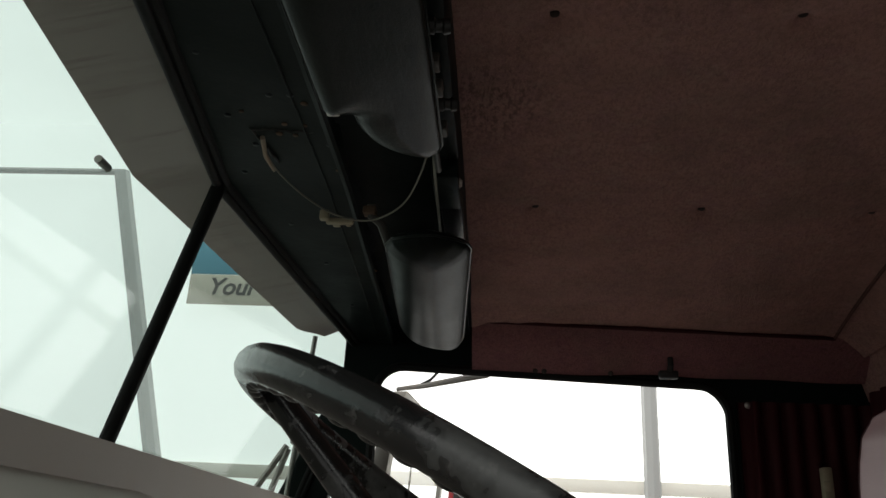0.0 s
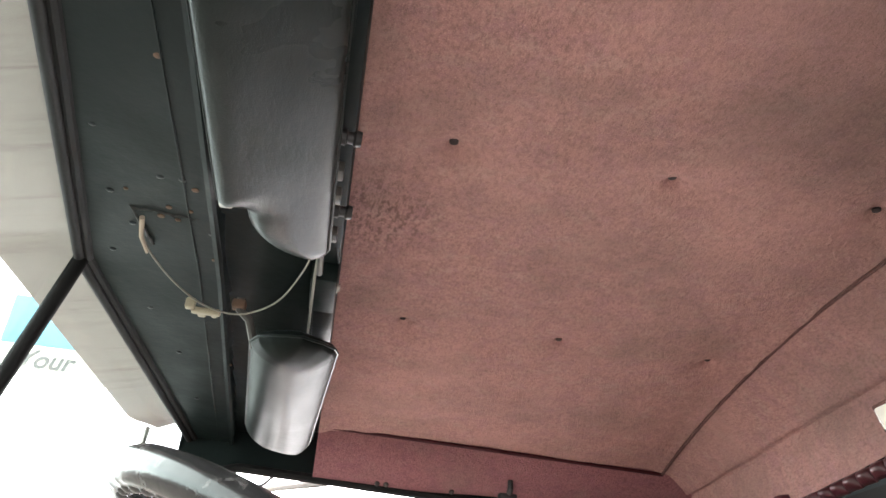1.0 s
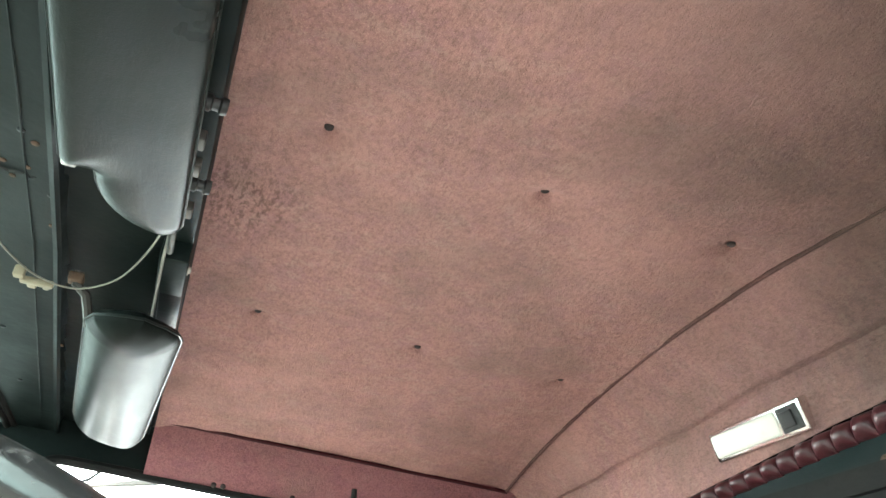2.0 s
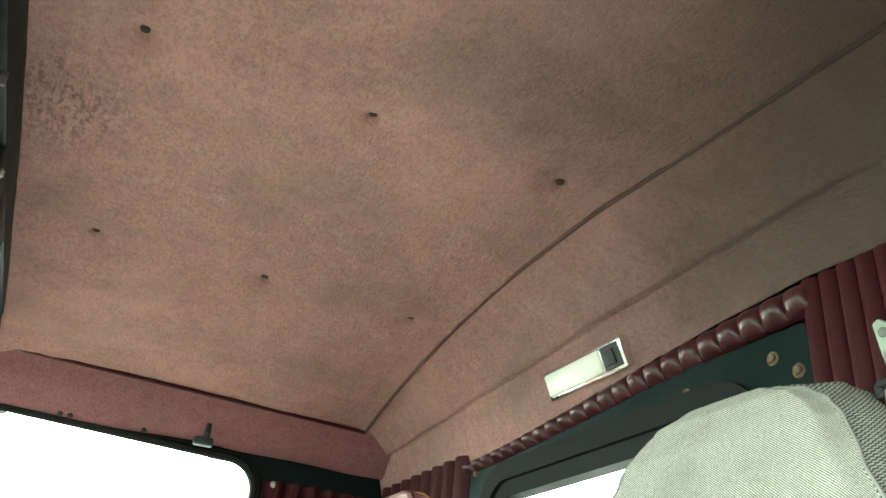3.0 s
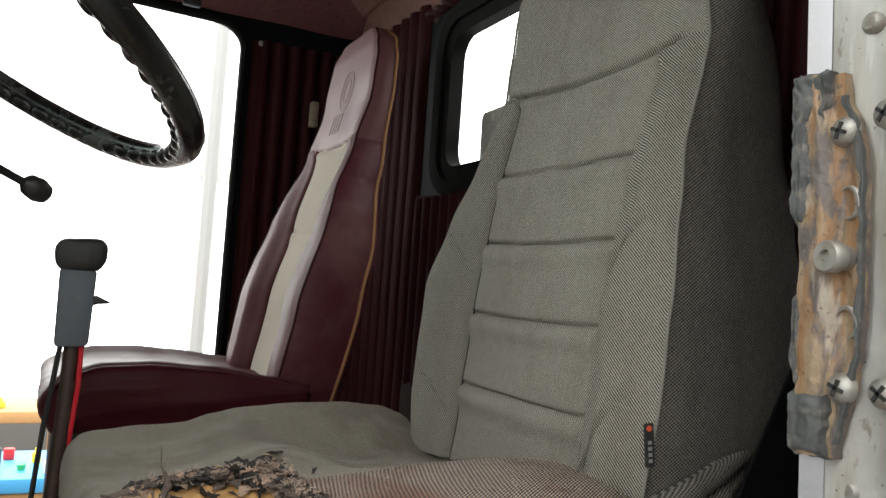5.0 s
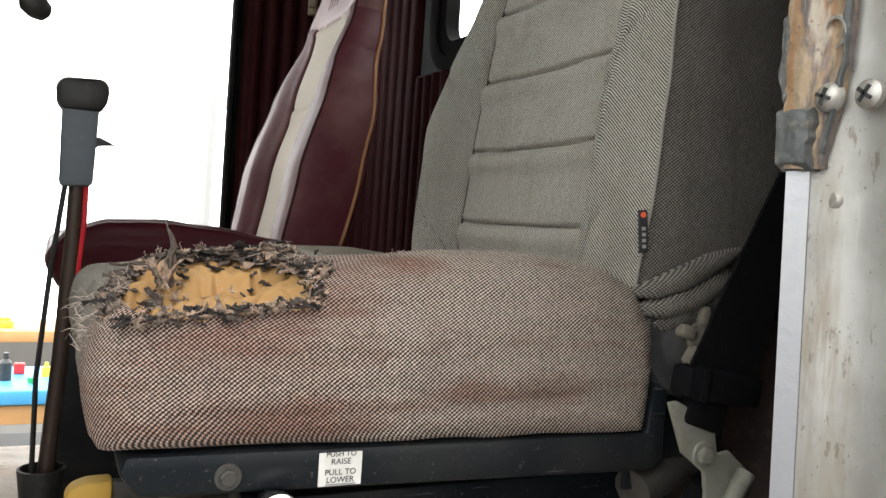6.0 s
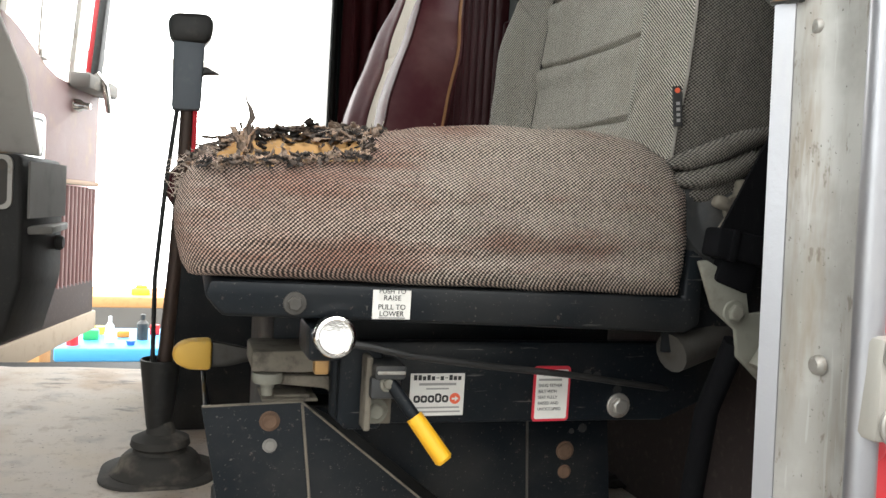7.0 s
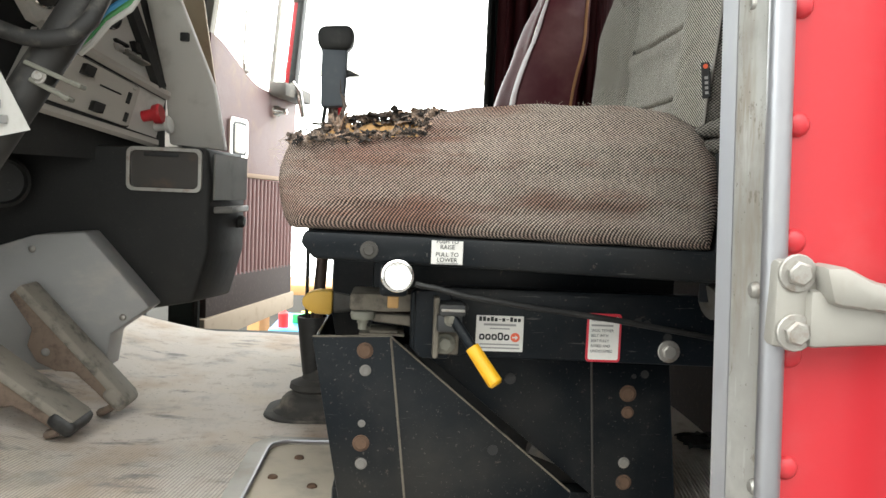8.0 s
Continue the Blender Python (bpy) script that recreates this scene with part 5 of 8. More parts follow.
# seat pan and suspension
bm = new_bm()
prism(bm, [(0.545, 1.632), (0.962, 1.622), (0.975, 1.63), (0.975, 1.70), (0.958, 1.70), (0.956, 1.655), (0.535, 1.660), (0.531, 1.648)], 0.704, 0.50, 0.004)
part("seat_pan", bm, SEAT_METAL, driver, "black pressed steel seat pan")
bolt(driver, (0.600, 0.704, 1.643), (0, -1, 0), 0.0062, GRIMY_STEEL, "bolt")
lab = new_bm()
box(lab, (0.6625, 0.7025, 1.6315), (0.6945, 0.7038, 1.6555), 0.0003, 1)
lab1 = part("label", lab, LABEL, driver, "small white instruction sticker")
for text, z, size in (("PUSH TO", 1.6545, 0.0055), ("RAISE", 1.6490, 0.0060), ("PULL TO", 1.6415, 0.0060), ("LOWER", 1.6360, 0.0060)):
    write(lab1, text, (0.6785, 0.7020, z), size, INK, TOWARDS_DOOR)
bm = new_bm()
box(bm, (0.668, 0.7018, 1.6323), (0.690, 0.7024, 1.6333))
part("small_print", bm, INK_GREY, lab1)
# front of the pan, dark inner box under it
bm = new_bm()
box(bm, (0.60, 0.86, 1.53), (0.97, 1.12, 1.635), 0.006)
part("suspension_box", bm, SEAT_METAL, driver, "black suspension housing")
bm = new_bm()
prism(bm, [(0.655, 1.600), (0.645, 1.592), (0.646, 1.532), (0.655, 1.524), (0.99, 1.520), (1.05, 1.545), (1.05, 1.60)], 0.776, 0.016, 0.003)
part("slide_plate", bm, SEAT_METAL, driver, "black side plate with drilled holes")
bolt(driver, (0.937, 0.776, 1.5365), (0, -1, 0), 0.0085, STEEL)
for hx, hz in ((0.911, 1.566), (0.935, 1.552), (0.705, 1.578), (0.90, 1.568)):
    bm = new_bm()
    lathe(bm, (hx, 0.7762, hz), (0, -1, 0), [(0, 0.005), (0.0006, 0.005), (0.0005, 0.0035)], 12)
    part("hole", bm, INK, driver)
# stickers on the slide plate
bm = new_bm()
box(bm, (0.7185, 0.7745, 1.5305), (0.7715, 0.7758, 1.5705), 0.0004, 1)
lab2 = part("label", bm, LABEL, driver, "white maker's sticker with black print and a red dot")
for k in range(11):
    bm = new_bm()
    box(bm, (0.7215 + 0.0043 * k, 0.7738, 1.5642 + (0.0018 if k in (5, 7) else 0)), (0.7248 + 0.0043 * k, 0.7744, 1.5680 + (0.0012 if k in (0, 1, 3, 8) else 0) - (0.0012 if k in (5, 7) else 0)), 0.0006)
    part("mark", bm, INK, lab2)
for z0, hw, h in ((1.5605, 0.018, 0.0022), (1.5562, 0.011, 0.0013), (1.5385, 0.022, 0.0014), (1.5345, 0.023, 0.0014)):
    bm = new_bm()
    box(bm, (0.745 - hw, 0.7738, z0 - h / 2), (0.745 + hw, 0.7744, z0 + h / 2))
    part("small_print", bm, INK_GREY, lab2)
for k in range(5):  # maker's name as plain rounded shapes
    bm = new_bm()
    ring(bm, rounded(0.7222 + 0.0069 * k, 0.7284 + 0.0069 * k, 1.5432, 1.5500 + (0.0018 if k == 3 else 0), 0.0024), rounded(0.7240 + 0.0069 * k, 0.7266 + 0.0069 * k, 1.5450, 1.5482 + (0.0018 if k == 3 else 0), 0.0010), 0.7738, 0.0006)
    part("mark", bm, INK, lab2)
bm = new_bm()
lathe(bm, (0.7625, 0.7744, 1.5468), (0, -1, 0), [(0, 0.0052), (0.0007, 0.0052)], 18)
part("mark", bm, INK_ORANGE, lab2)
bm = new_bm()
prism(bm, [(0.7592, 1.5460), (0.7625, 1.5460), (0.7625, 1.5442), (0.7657, 1.5468), (0.7625, 1.5494), (0.7625, 1.5476), (0.7592, 1.5476)], 0.7732, 0.0004)
part("mark", bm, LABEL, lab2)
bm = new_bm()
prism(bm, rounded(0.8425, 0.8815, 1.5225, 1.5770, 0.004), 0.7748, 0.001)
lab3 = part("label", bm, INK_RED, driver, "red-bordered white warning sticker")
bm = new_bm()
prism(bm, rounded(0.8450, 0.8790, 1.5250, 1.5735, 0.002), 0.7742, 0.001)
part("label_face", bm, LABEL, lab3)
for k, text in enumerate(("ADJUST SEAT", "", "SNUG TETHER", "BELT WITH", "SEAT FULLY", "RAISED AND", "UNOCCUPIED")):
    z = 1.5695 - 0.0058 * k
    if text:
        write(lab3, text, (0.8475, 0.7738, z), 0.0043, INK, TOWARDS_DOOR, align="LEFT", squeeze=0.9)
    else:
        bm = new_bm()
        box(bm, (0.8475, 0.7736, z - 0.001), (0.872, 0.7741, z + 0.001))
        part("small_print", bm, INK_GREY, lab3)
# black air line across the side
bm = new_bm()
tube(bm, [(0.648, 0.715, 1.609), (0.668, 0.715, 1.606), (0.700, 0.72, 1.598), (0.776, 0.735, 1.586), (0.866, 0.75, 1.574), (0.95, 0.765, 1.560), (1.03, 0.79, 1.545)], 0.0033, 8)
air_line = part("air_line", bm, RUBBER, driver, "thin black air line")
# push-pull air valve with a chrome button
bm = new_bm()
box(bm, (0.612, 0.700, 1.597), (0.640, 0.76, 1.625), 0.004)
valve = part("valve", bm, SEAT_METAL, driver)
bm = new_bm()
lathe(bm, (0.629, 0.700, 1.6185), (0.03, -1, 0.1), [(0, 0.0135), (0.004, 0.0160), (0.018, 0.0166), (0.0215, 0.0160), (0.0225, 0.0138), (0.0205, 0.0128), (0.0195, 0.004)], 28)
part("button", bm, CHROME, valve, "polished metal push button")
bm = new_bm()
box(bm, (0.620, 0.715, 1.583), (0.632, 0.727, 1.597), 0.002)
part("fitting", bm, plain("brass_fitting", (0.42, 0.25, 0.10), 0.45, 0.6), valve, "dull brass fitting")
# hidden lever frame and lever with a yellow sleeve
bm = new_bm()
prism(bm, [(0.650, 1.597), (0.650, 1.530), (0.658, 1.522), (0.69, 1.522), (0.69, 1.597)], 0.765, 0.012, 0.003)
part("bracket", bm, SEAT_METAL, driver)
bm = new_bm()
box(bm, (0.670, 0.745, 1.526), (0.676, 0.768, 1.592), 0.002)
box(bm, (0.674, 0.764, 1.527), (0.699, 0.769, 1.558), 0.002)
part("bracket", bm, ARM_STEEL, driver, "rusty dust-caked bracket")
bm = new_bm()
box(bm, (0.673, 0.738, 1.556), (0.700, 0.775, 1.576), 0.003)
box(bm, (0.675, 0.733, 1.574), (0.703, 0.775, 1.587), 0.003)
clamp = part("clamp", bm, RECLINER, driver, "dark grey lever clamp")
bm = new_bm()
box(bm, (0.677, 0.7315, 1.579), (0.702, 0.7335, 1.582), 0.0008)
part("worn_edge", bm, STEEL, clamp)
bolt(driver, (0.684, 0.764, 1.5395), (0, -1, 0), 0.0078, ANCHOR_STEEL)
bolt(clamp, (0.687, 0.738, 1.570), (0.3, -1, 0.1), 0.0048, ANCHOR_STEEL)
bm = new_bm()
tube(bm, [(0.688, 0.742, 1.574), (0.712, 0.728, 1.541)], 0.0058, 12)
lever = part("lever", bm, SEAT_METAL, driver, "black slide lever")
bm = new_bm()
tube(bm, [(0.7105, 0.729, 1.543), (0.735, 0.715, 1.509), (0.7365, 0.714, 1.507)], [0.0076, 0.0082, 0.006], 14)
part("sleeve", bm, YELLOW, lever, "yellow rubber sleeve with worn lettering")
# second handle with a dusty yellow grip, in front
bm = new_bm()
prism(bm, [(0.540, 1.569), (0.560, 1.566), (0.592, 1.559), (0.622, 1.557), (0.622, 1.551), (0.590, 1.548), (0.565, 1.542), (0.540, 1.540)], 0.945, 0.012, 0.002)
grip_bar = part("handle", bm, GRIMY_STEEL, driver, "flat dark handle")
bm = new_bm()
prism(bm, [(0.547, 1.571), (0.547, 1.538), (0.524, 1.539), (0.511, 1.545), (0.506, 1.555), (0.511, 1.565), (0.524, 1.570)], 0.938, 0.026, 0.005)
part("grip", bm, DUSTY_YELLOW, grip_bar, "dusty yellow grip")
# struts and plates between pan and floor
bm = new_bm()
prism(bm, [(0.577, 1.586), (0.657, 1.588), (0.657, 1.568), (0.62, 1.566), (0.577, 1.567)], 0.800, 0.07, 0.003)
prism(bm, [(0.600, 1.563), (0.650, 1.562), (0.672, 1.548), (0.690, 1.530), (0.682, 1.522), (0.664, 1.538), (0.645, 1.550), (0.602, 1.554)], 0.806, 0.05, 0.003)
part("scissor_arm", bm, ARM_STEEL, driver, "dust-caked steel suspension arm")
bm = new_bm()
lathe(bm, (0.592, 0.806, 1.566), (0, 0, -1), [(0, 0.013), (0.004, 0.0145), (0.009, 0.013), (0.0095, 0.0065), (0.014, 0.0062), (0.0145, 0.0052), (0.021, 0.005)], 18)
part("stud", bm, ANCHOR_STEEL, driver, "dusty threaded stud with a washer")
bm = new_bm()
box(bm, (0.588, 0.812, 1.5365), (0.640, 0.86, 1.5395), 0.001)
box(bm, (0.600, 0.815, 1.5398), (0.632, 0.86, 1.5425), 0.001, 2, Matrix.Translation((0, 0, 0)))
part("shim", bm, ARM_STEEL, driver, "thin rusty shims")
bm = new_bm()
prism(bm, [(0.535, 1.535), (0.625, 1.538), (0.842, 1.360), (0.842, 1.340), (0.572, 1.340)], 0.808, 0.004, 0.0012)
prism(bm, [(0.537, 1.532), (0.541, 1.532), (0.576, 1.342), (0.572, 1.342)], 0.812, 0.20, 0.001)
front_plate = part("base_plate", bm, SEAT_METAL, driver, "black slanted base plate with bolts, scuffed and dusty")
bm = new_bm()
tube(bm, [(0.625, 0.8075, 1.535), (0.648, 0.8075, 1.345)], 0.0014, 6)
part("fold_line", bm, ARM_STEEL, front_plate, "rubbed fold")
bm = new_bm()
tube(bm, [(0.536, 0.8085, 1.5345), (0.624, 0.8085, 1.5375), (0.841, 0.8085, 1.3605)], 0.0013, 6)
part("worn_edge", bm, ARM_STEEL, front_plate, "rubbed dusty edge")
bm = new_bm()
prism(bm, [(0.64, 1.525), (0.958, 1.525), (0.978, 1.33), (0.895, 1.33), (0.672, 1.508)], 0.834, 0.004, 0.0012)
rear_plate = part("base_plate", bm, SEAT_METAL, driver, "black slanted rear base plate")
bm = new_bm()
tube(bm, [(0.864, 0.8335, 1.52), (0.876, 0.8335, 1.335)], 0.0014, 6)
part("fold_line", bm, GRIMY_STEEL, rear_plate, "rubbed fold")
for x, y, z, mat, r in ((0.596, 0.808, 1.520, RUST, 0.0085), (0.597, 0.808, 1.497, STEEL, 0.006), (0.595, 0.808, 1.435, STEEL, 0.004), (0.595, 0.808, 1.412, RUST, 0.0088), (0.596, 0.808, 1.388, STEEL, 0.0062),
                        (0.911, 0.834, 1.473, RUST, 0.0092), (0.912, 0.834, 1.450, RUST, 0.0068), (0.911, 0.834, 1.388, STEEL, 0.0062), (0.912, 0.834, 1.364, RUST, 0.0085)):
    bm = new_bm()
    lathe(bm, (x, y, z), (0, -1, 0), [(0, r * 1.12), (r * 0.12, r * 1.1), (r * 0.14, r * 0.9), (r * 0.36, r * 0.86), (r * 0.42, r * 0.7), (r * 0.36, r * 0.55), (r * 0.36, r * 0.1)], 16)
    part("bolt_head", bm, RUST if mat == RUST else DUSTY_STEEL, front_plate if x < 0.7 else rear_plate)
for x, y, z, r, host in ((0.748, 0.8076, 1.408, 0.0062, front_plate), (0.768, 0.8336, 1.487, 0.007, rear_plate), (0.930, 0.8336, 1.497, 0.005, rear_plate), (0.917, 0.8336, 1.494, 0.003, rear_plate)):
    bm = new_bm()
    lathe(bm, (x, y, z), (0, -1, 0), [(0, r), (0.0006, r), (0.0004, r * 0.7)], 14)
    part("hole", bm, INK, host)
bm = new_bm()
box(bm, (0.56, 0.85, 1.312), (0.98, 1.15, 1.345), 0.006)
part("floor_rail", bm, SEAT_METAL, driver)
bm = new_bm()
box(bm, (0.60, 0.87, 1.345), (0.96, 1.10, 1.52), 0.01)
part("bellows", bm, RUBBER, driver, "black suspension bellows")
bm = new_bm()
tube(bm, [(0.80, 0.86, 1.40), (0.95, 0.86, 1.345)], 0.012, 8)
part("strut", bm, DUSTY_STEEL, driver)
# recliner disc, torsion tube and belt anchor behind the cushion
bm = new_bm()
lathe(bm, (0.995, 0.714, 1.737), (-0.10, -1, 0), [(0, 0.052), (0.010, 0.0515), (0.016, 0.048), (0.0165, 0.040), (0.0145, 0.037), (0.0145, 0.030), (0.016, 0.028), (0.015, 0.004)], 44)
disc = part("recliner_cover", bm, RECLINER, driver, "dusty black round recliner cover")
bm = new_bm()
for k in range(5):
    a = radians(20 + 72 * k)
    box(bm, (-0.009, -0.006, -0.006), (0.009, 0.006, 0.006), 0.004, 3, Matrix.Translation((1.001 + 0.019 * math.cos(a), 0.697, 1.739 + 0.019 * math.sin(a))) @ Matrix.Rotation(-a, 4, "Y"))
lathe(bm, (1.001, 0.702, 1.739), (-0.10, -1, 0), [(0, 0.016), (0.008, 0.014), (0.009, 0.004)], 20)
part("hub", bm, ARM_STEEL, disc, "worn lobed hub")
bm = new_bm()
prism(bm, [(0.948, 1.600), (0.950, 1.735), (0.985, 1.740), (1.060, 1.735), (1.060, 1.600)], 0.722, 0.006, 0.002)
part("side_plate", bm, SEAT_METAL, driver, "black upright hinge plate")
bm = new_bm()
tube(bm, [(0.958, 0.722, 1.600), (1.03, 0.74, 1.618)], 0.019, 14)
part("torsion_tube", bm, GRIMY_STEEL, driver, "dull steel cross tube")
belt = thing("seat_belt", "black seat belt with a grey steel anchor plate beside the seat", "seat belt", (0.98, 0.66, 1.62))
bm = new_bm()
slab(bm, lambda u, v: (0.954 + 0.302 * u + max(0.046, 0.074 - 0.1 * u) * v, 0.662 + 0.02 * u + 0.004 * math.sin(5 * u), 1.712 + 0.53 * u - 0.014 * v), (0, 0.003, 0), 16, 6)
part("webbing", bm, WEB, belt, "black woven webbing")
bm = new_bm()
box(bm, (-0.041, -0.012, -0.013), (0.041, 0.012, 0.013), 0.004, 2, Matrix.Translation((0.990, 0.664, 1.704)) @ pose(0, 0, 0, 0, 8, 0))
sleeve = part("sleeve", bm, WEB, belt)
bm = new_bm()
box(bm, (-0.004, -0.014, -0.014), (0.004, 0.014, 0.014), 0.002, 2, Matrix.Translation((0.966, 0.664, 1.707)) @ pose(0, 0, 0, 0, 8, 0))
part("rib", bm, WEB, sleeve)
bm = new_bm()
box(bm, (-0.020, -0.007, -0.014), (0.020, 0.007, 0.014), 0.005, 2, Matrix.Translation((0.976, 0.664, 1.683)) @ pose(0, 0, 0, 0, 18, 0))
part("stalk", bm, WEB, belt)
bm = new_bm()
prism(bm, [(0.938, 1.692), (0.947, 1.693), (0.988, 1.673), (0.994, 1.647), (1.007, 1.649), (1.040, 1.623), (1.024, 1.575), (0.985, 1.608), (0.981, 1.632), (0.956, 1.650)], 0.661, 0.005, 0.0015)
plate = part("anchor_plate", bm, ANCHOR_STEEL, belt, "bent grey-green steel plate")
bolt(plate, (0.977, 0.661, 1.648), (0, -1, 0), 0.0075, ANCHOR_STEEL)
bm = new_bm()
tube(bm, [(1.001, 0.655, 1.600), (1.022, 0.655, 1.632)], 0.0075, 12)
part("roll", bm, ANCHOR_STEEL, plate)
bm = new_bm()
tube(bm, [(0.99, 0.672, 1.62), (0.986, 0.70, 1.55), (0.99, 0.72, 1.45), (1.0, 0.74, 1.318)], 0.011, 10)
part("tether", bm, WEB, belt)

# passenger seat
mate = thing("passenger_seat", "maroon leather passenger seat with a cream centre stripe", "seat", (0.7, 1.72, 1.31), "cab seats")
mate_parts, _ = seat_back(
    mate, 1.717, 1.725, 2.452,
    [(1.70, 0.205), (1.80, 0.222), (1.90, 0.226), (1.98, 0.222), (2.06, 0.200), (2.13, 0.170), (2.20, 0.152), (2.30, 0.150), (2.37, 0.147), (2.41, 0.132), (2.437, 0.100), (2.452, 0.045)],
    [(1.72, 0.850), (1.90, 0.882), (2.05, 0.922), (2.20, 0.958), (2.32, 0.980), (2.40, 0.990), (2.44, 1.000), (2.452, 1.012)],
    [(1.72, 0.085), (1.9, 0.088), (2.15, 0.062), (2.3, 0.05), (2.42, 0.045), (2.452, 0.02)],
    [(1.72, 0.030), (1.85, 0.036), (1.98, 0.034), (2.1, 0.024), (2.2, 0.008), (2.28, 0.0), (2.45, 0.0)],
    (2.03,), 2.205,
    {"head": PINK_LEATHER, "centre": CREAM, "bolster": MAROON_LEATHER, "side": MAROON_LEATHER, "cap": ROSE_LEATHER, "piping": TAN_PIPING, "seam": MAROON},
    {"head": "rose leather headrest with an embossed emblem", "centre": "cream cloth centre stripe", "bolster": "maroon leather bolsters", "side": "maroon leather side"}, 0.100, rows=200, welt_back=True, groove=0.45, fall=0.0, edge=0.004, tilt=((2.24, 0.0), (2.34, 0.006), (2.45, 0.018)))
bm = new_bm()
ringc = Vector((0.9755, 1.70, 2.322))
tube(bm, [ringc + Vector((0.004 * math.sin(t) * 0.0 + 0.0055 * math.sin(t), 0.034 * math.cos(t), 0.040 * math.sin(t))) for t in (2 * math.pi * k / 28 for k in range(28))], 0.0009, 6, True)
tube(bm, [ringc + Vector((0.0035 * math.sin(t), 0.018 * math.cos(t), 0.024 * math.sin(t))) for t in (2 * math.pi * k / 20 for k in range(20))], 0.0008, 6, True)
for k in range(4):
    tube(bm, [(0.9625 - 0.004 * (k % 2) * 0, 1.675 + 0.017 * k, 2.272), (0.9535, 1.675 + 0.017 * k, 2.232)], 0.0008, 6)
part("emblem", bm, PINK_LEATHER, mate_parts["head"], "plain embossed emblem")
MTOP = [(0.485, 1.758), (0.51, 1.786), (0.56, 1.802), (0.63, 1.806), (0.72, 1.800), (0.82, 1.784), (0.88, 1.770)]
cushion(mate, 1.475, 1.955, outline(MTOP, 0.490, 0.885, 1.690, 0.014), lambda x, y: -0.010 - 0.030 * smooth(1.51, 1.64, y), MAROON_SEAT, 0.03, "maroon leather cushion")
bm = new_bm()
tube(bm, [(x, 1.482, bend(MTOP, x) - 0.012) for x in (0.495 + 0.385 * k / 30 for k in range(31))], 0.0035, 8)
part("piping", bm, MAROON_SEAT, mate)
bm = new_bm()
box(bm, (0.50, 1.50, 1.31), (0.90, 1.93, 1.70), 0.012)
part("pedestal", bm, SEAT_METAL, mate, "black metal pedestal")
anchor = thing("belt_hook", "pale belt hook on the pleated side trim", "hook", (0.94, 2.17, 2.35))
bm = new_bm()
box(bm, (1.035, 2.160, 2.330), (1.055, 2.185, 2.395), 0.004)
box(bm, (1.030, 2.150, 2.345), (1.050, 2.165, 2.365), 0.004)
part("body", bm, BEIGE, anchor)

# ---- sun visors and the header's fittings ----
def pillow(bm, poly, under, thick, rim=0.03, ny=150, nx=26):
    """A padded plate over an outline: thin at the welt, swelling evenly inwards. under(x, y): height of its middle plane."""
    y0, y1 = min(p[1] for p in poly) + 1e-4, max(p[1] for p in poly) - 1e-4

    def span(y):
        cuts = sorted(a[0] + (b[0] - a[0]) * (y - a[1]) / (b[1] - a[1]) for a, b in zip(poly, poly[1:] + poly[:1]) if (a[1] - y) * (b[1] - y) < 0)
        return cuts[0], cuts[-1]

    def inset(x, y):
        best = 9.0
        for a, b in zip(poly, poly[1:] + poly[:1]):
            dx, dy = b[0] - a[0], b[1] - a[1]
            t = min(1, max(0, ((x - a[0]) * dx + (y - a[1]) * dy) / (dx * dx + dy * dy + 1e-12)))
            best = min(best, math.hypot(x - a[0] - dx * t, y - a[1] - dy * t))
        return best

    cells = []
    for i in range(ny + 1):
        y = y0 + (y1 - y0) * smooth(0, 1, i / ny)
        xa, xb = span(y)
        row = []
        for j in range(nx + 1):
            x = xa + (xb - xa) * smooth(0, 1, j / nx)
            f = min(1.0, inset(x, y) / rim)
            h = thick * math.sqrt(max(0.0, 1 - (1 - f) ** 2))
            row.append((x, y, h, 0.0007 * noise.noise((x * 30, y * 12, 1)) * f))
        cells.append(row)
    for sgn in (-1, 1):
        rows = [[bm.verts.new((x, y, under(x, y) + sgn * h + w)) for x, y, h, w in row] for row in cells]
        for a, b in zip(rows, rows[1:]):
            for j in range(nx):
                bm.faces.new((a[j], a[j + 1], b[j + 1], b[j]))
    bmesh.ops.remove_doubles(bm, verts=bm.verts[:], dist=1e-5)
    return bm


def eased(pts, n=6):
    """More points on a smooth line through the given ones."""
    pts = [Vector(p) for p in pts]
    out = []
    for k in range(len(pts) - 1):
        p0, p1, p2, p3 = pts[max(0, k - 1)], pts[k], pts[k + 1], pts[min(len(pts) - 1, k + 2)]
        for i in range(n):
            t = i / n
            out.append(0.5 * (2 * p1 + (p2 - p0) * t + (2 * p0 - 5 * p1 + 4 * p2 - p3) * t * t + (3 * p1 - p0 - 3 * p2 + p3) * t ** 3))
    return out + [pts[-1]]


def chain(pts, step=0.012):
    """More points along a closed outline."""
    out = []
    for a, b in zip(pts, pts[1:] + pts[:1]):
        n = max(1, round(math.dist(a, b) / step))
        out += [(a[0] + (b[0] - a[0]) * k / n, a[1] + (b[1] - a[1]) * k / n) for k in range(n)]
    return out


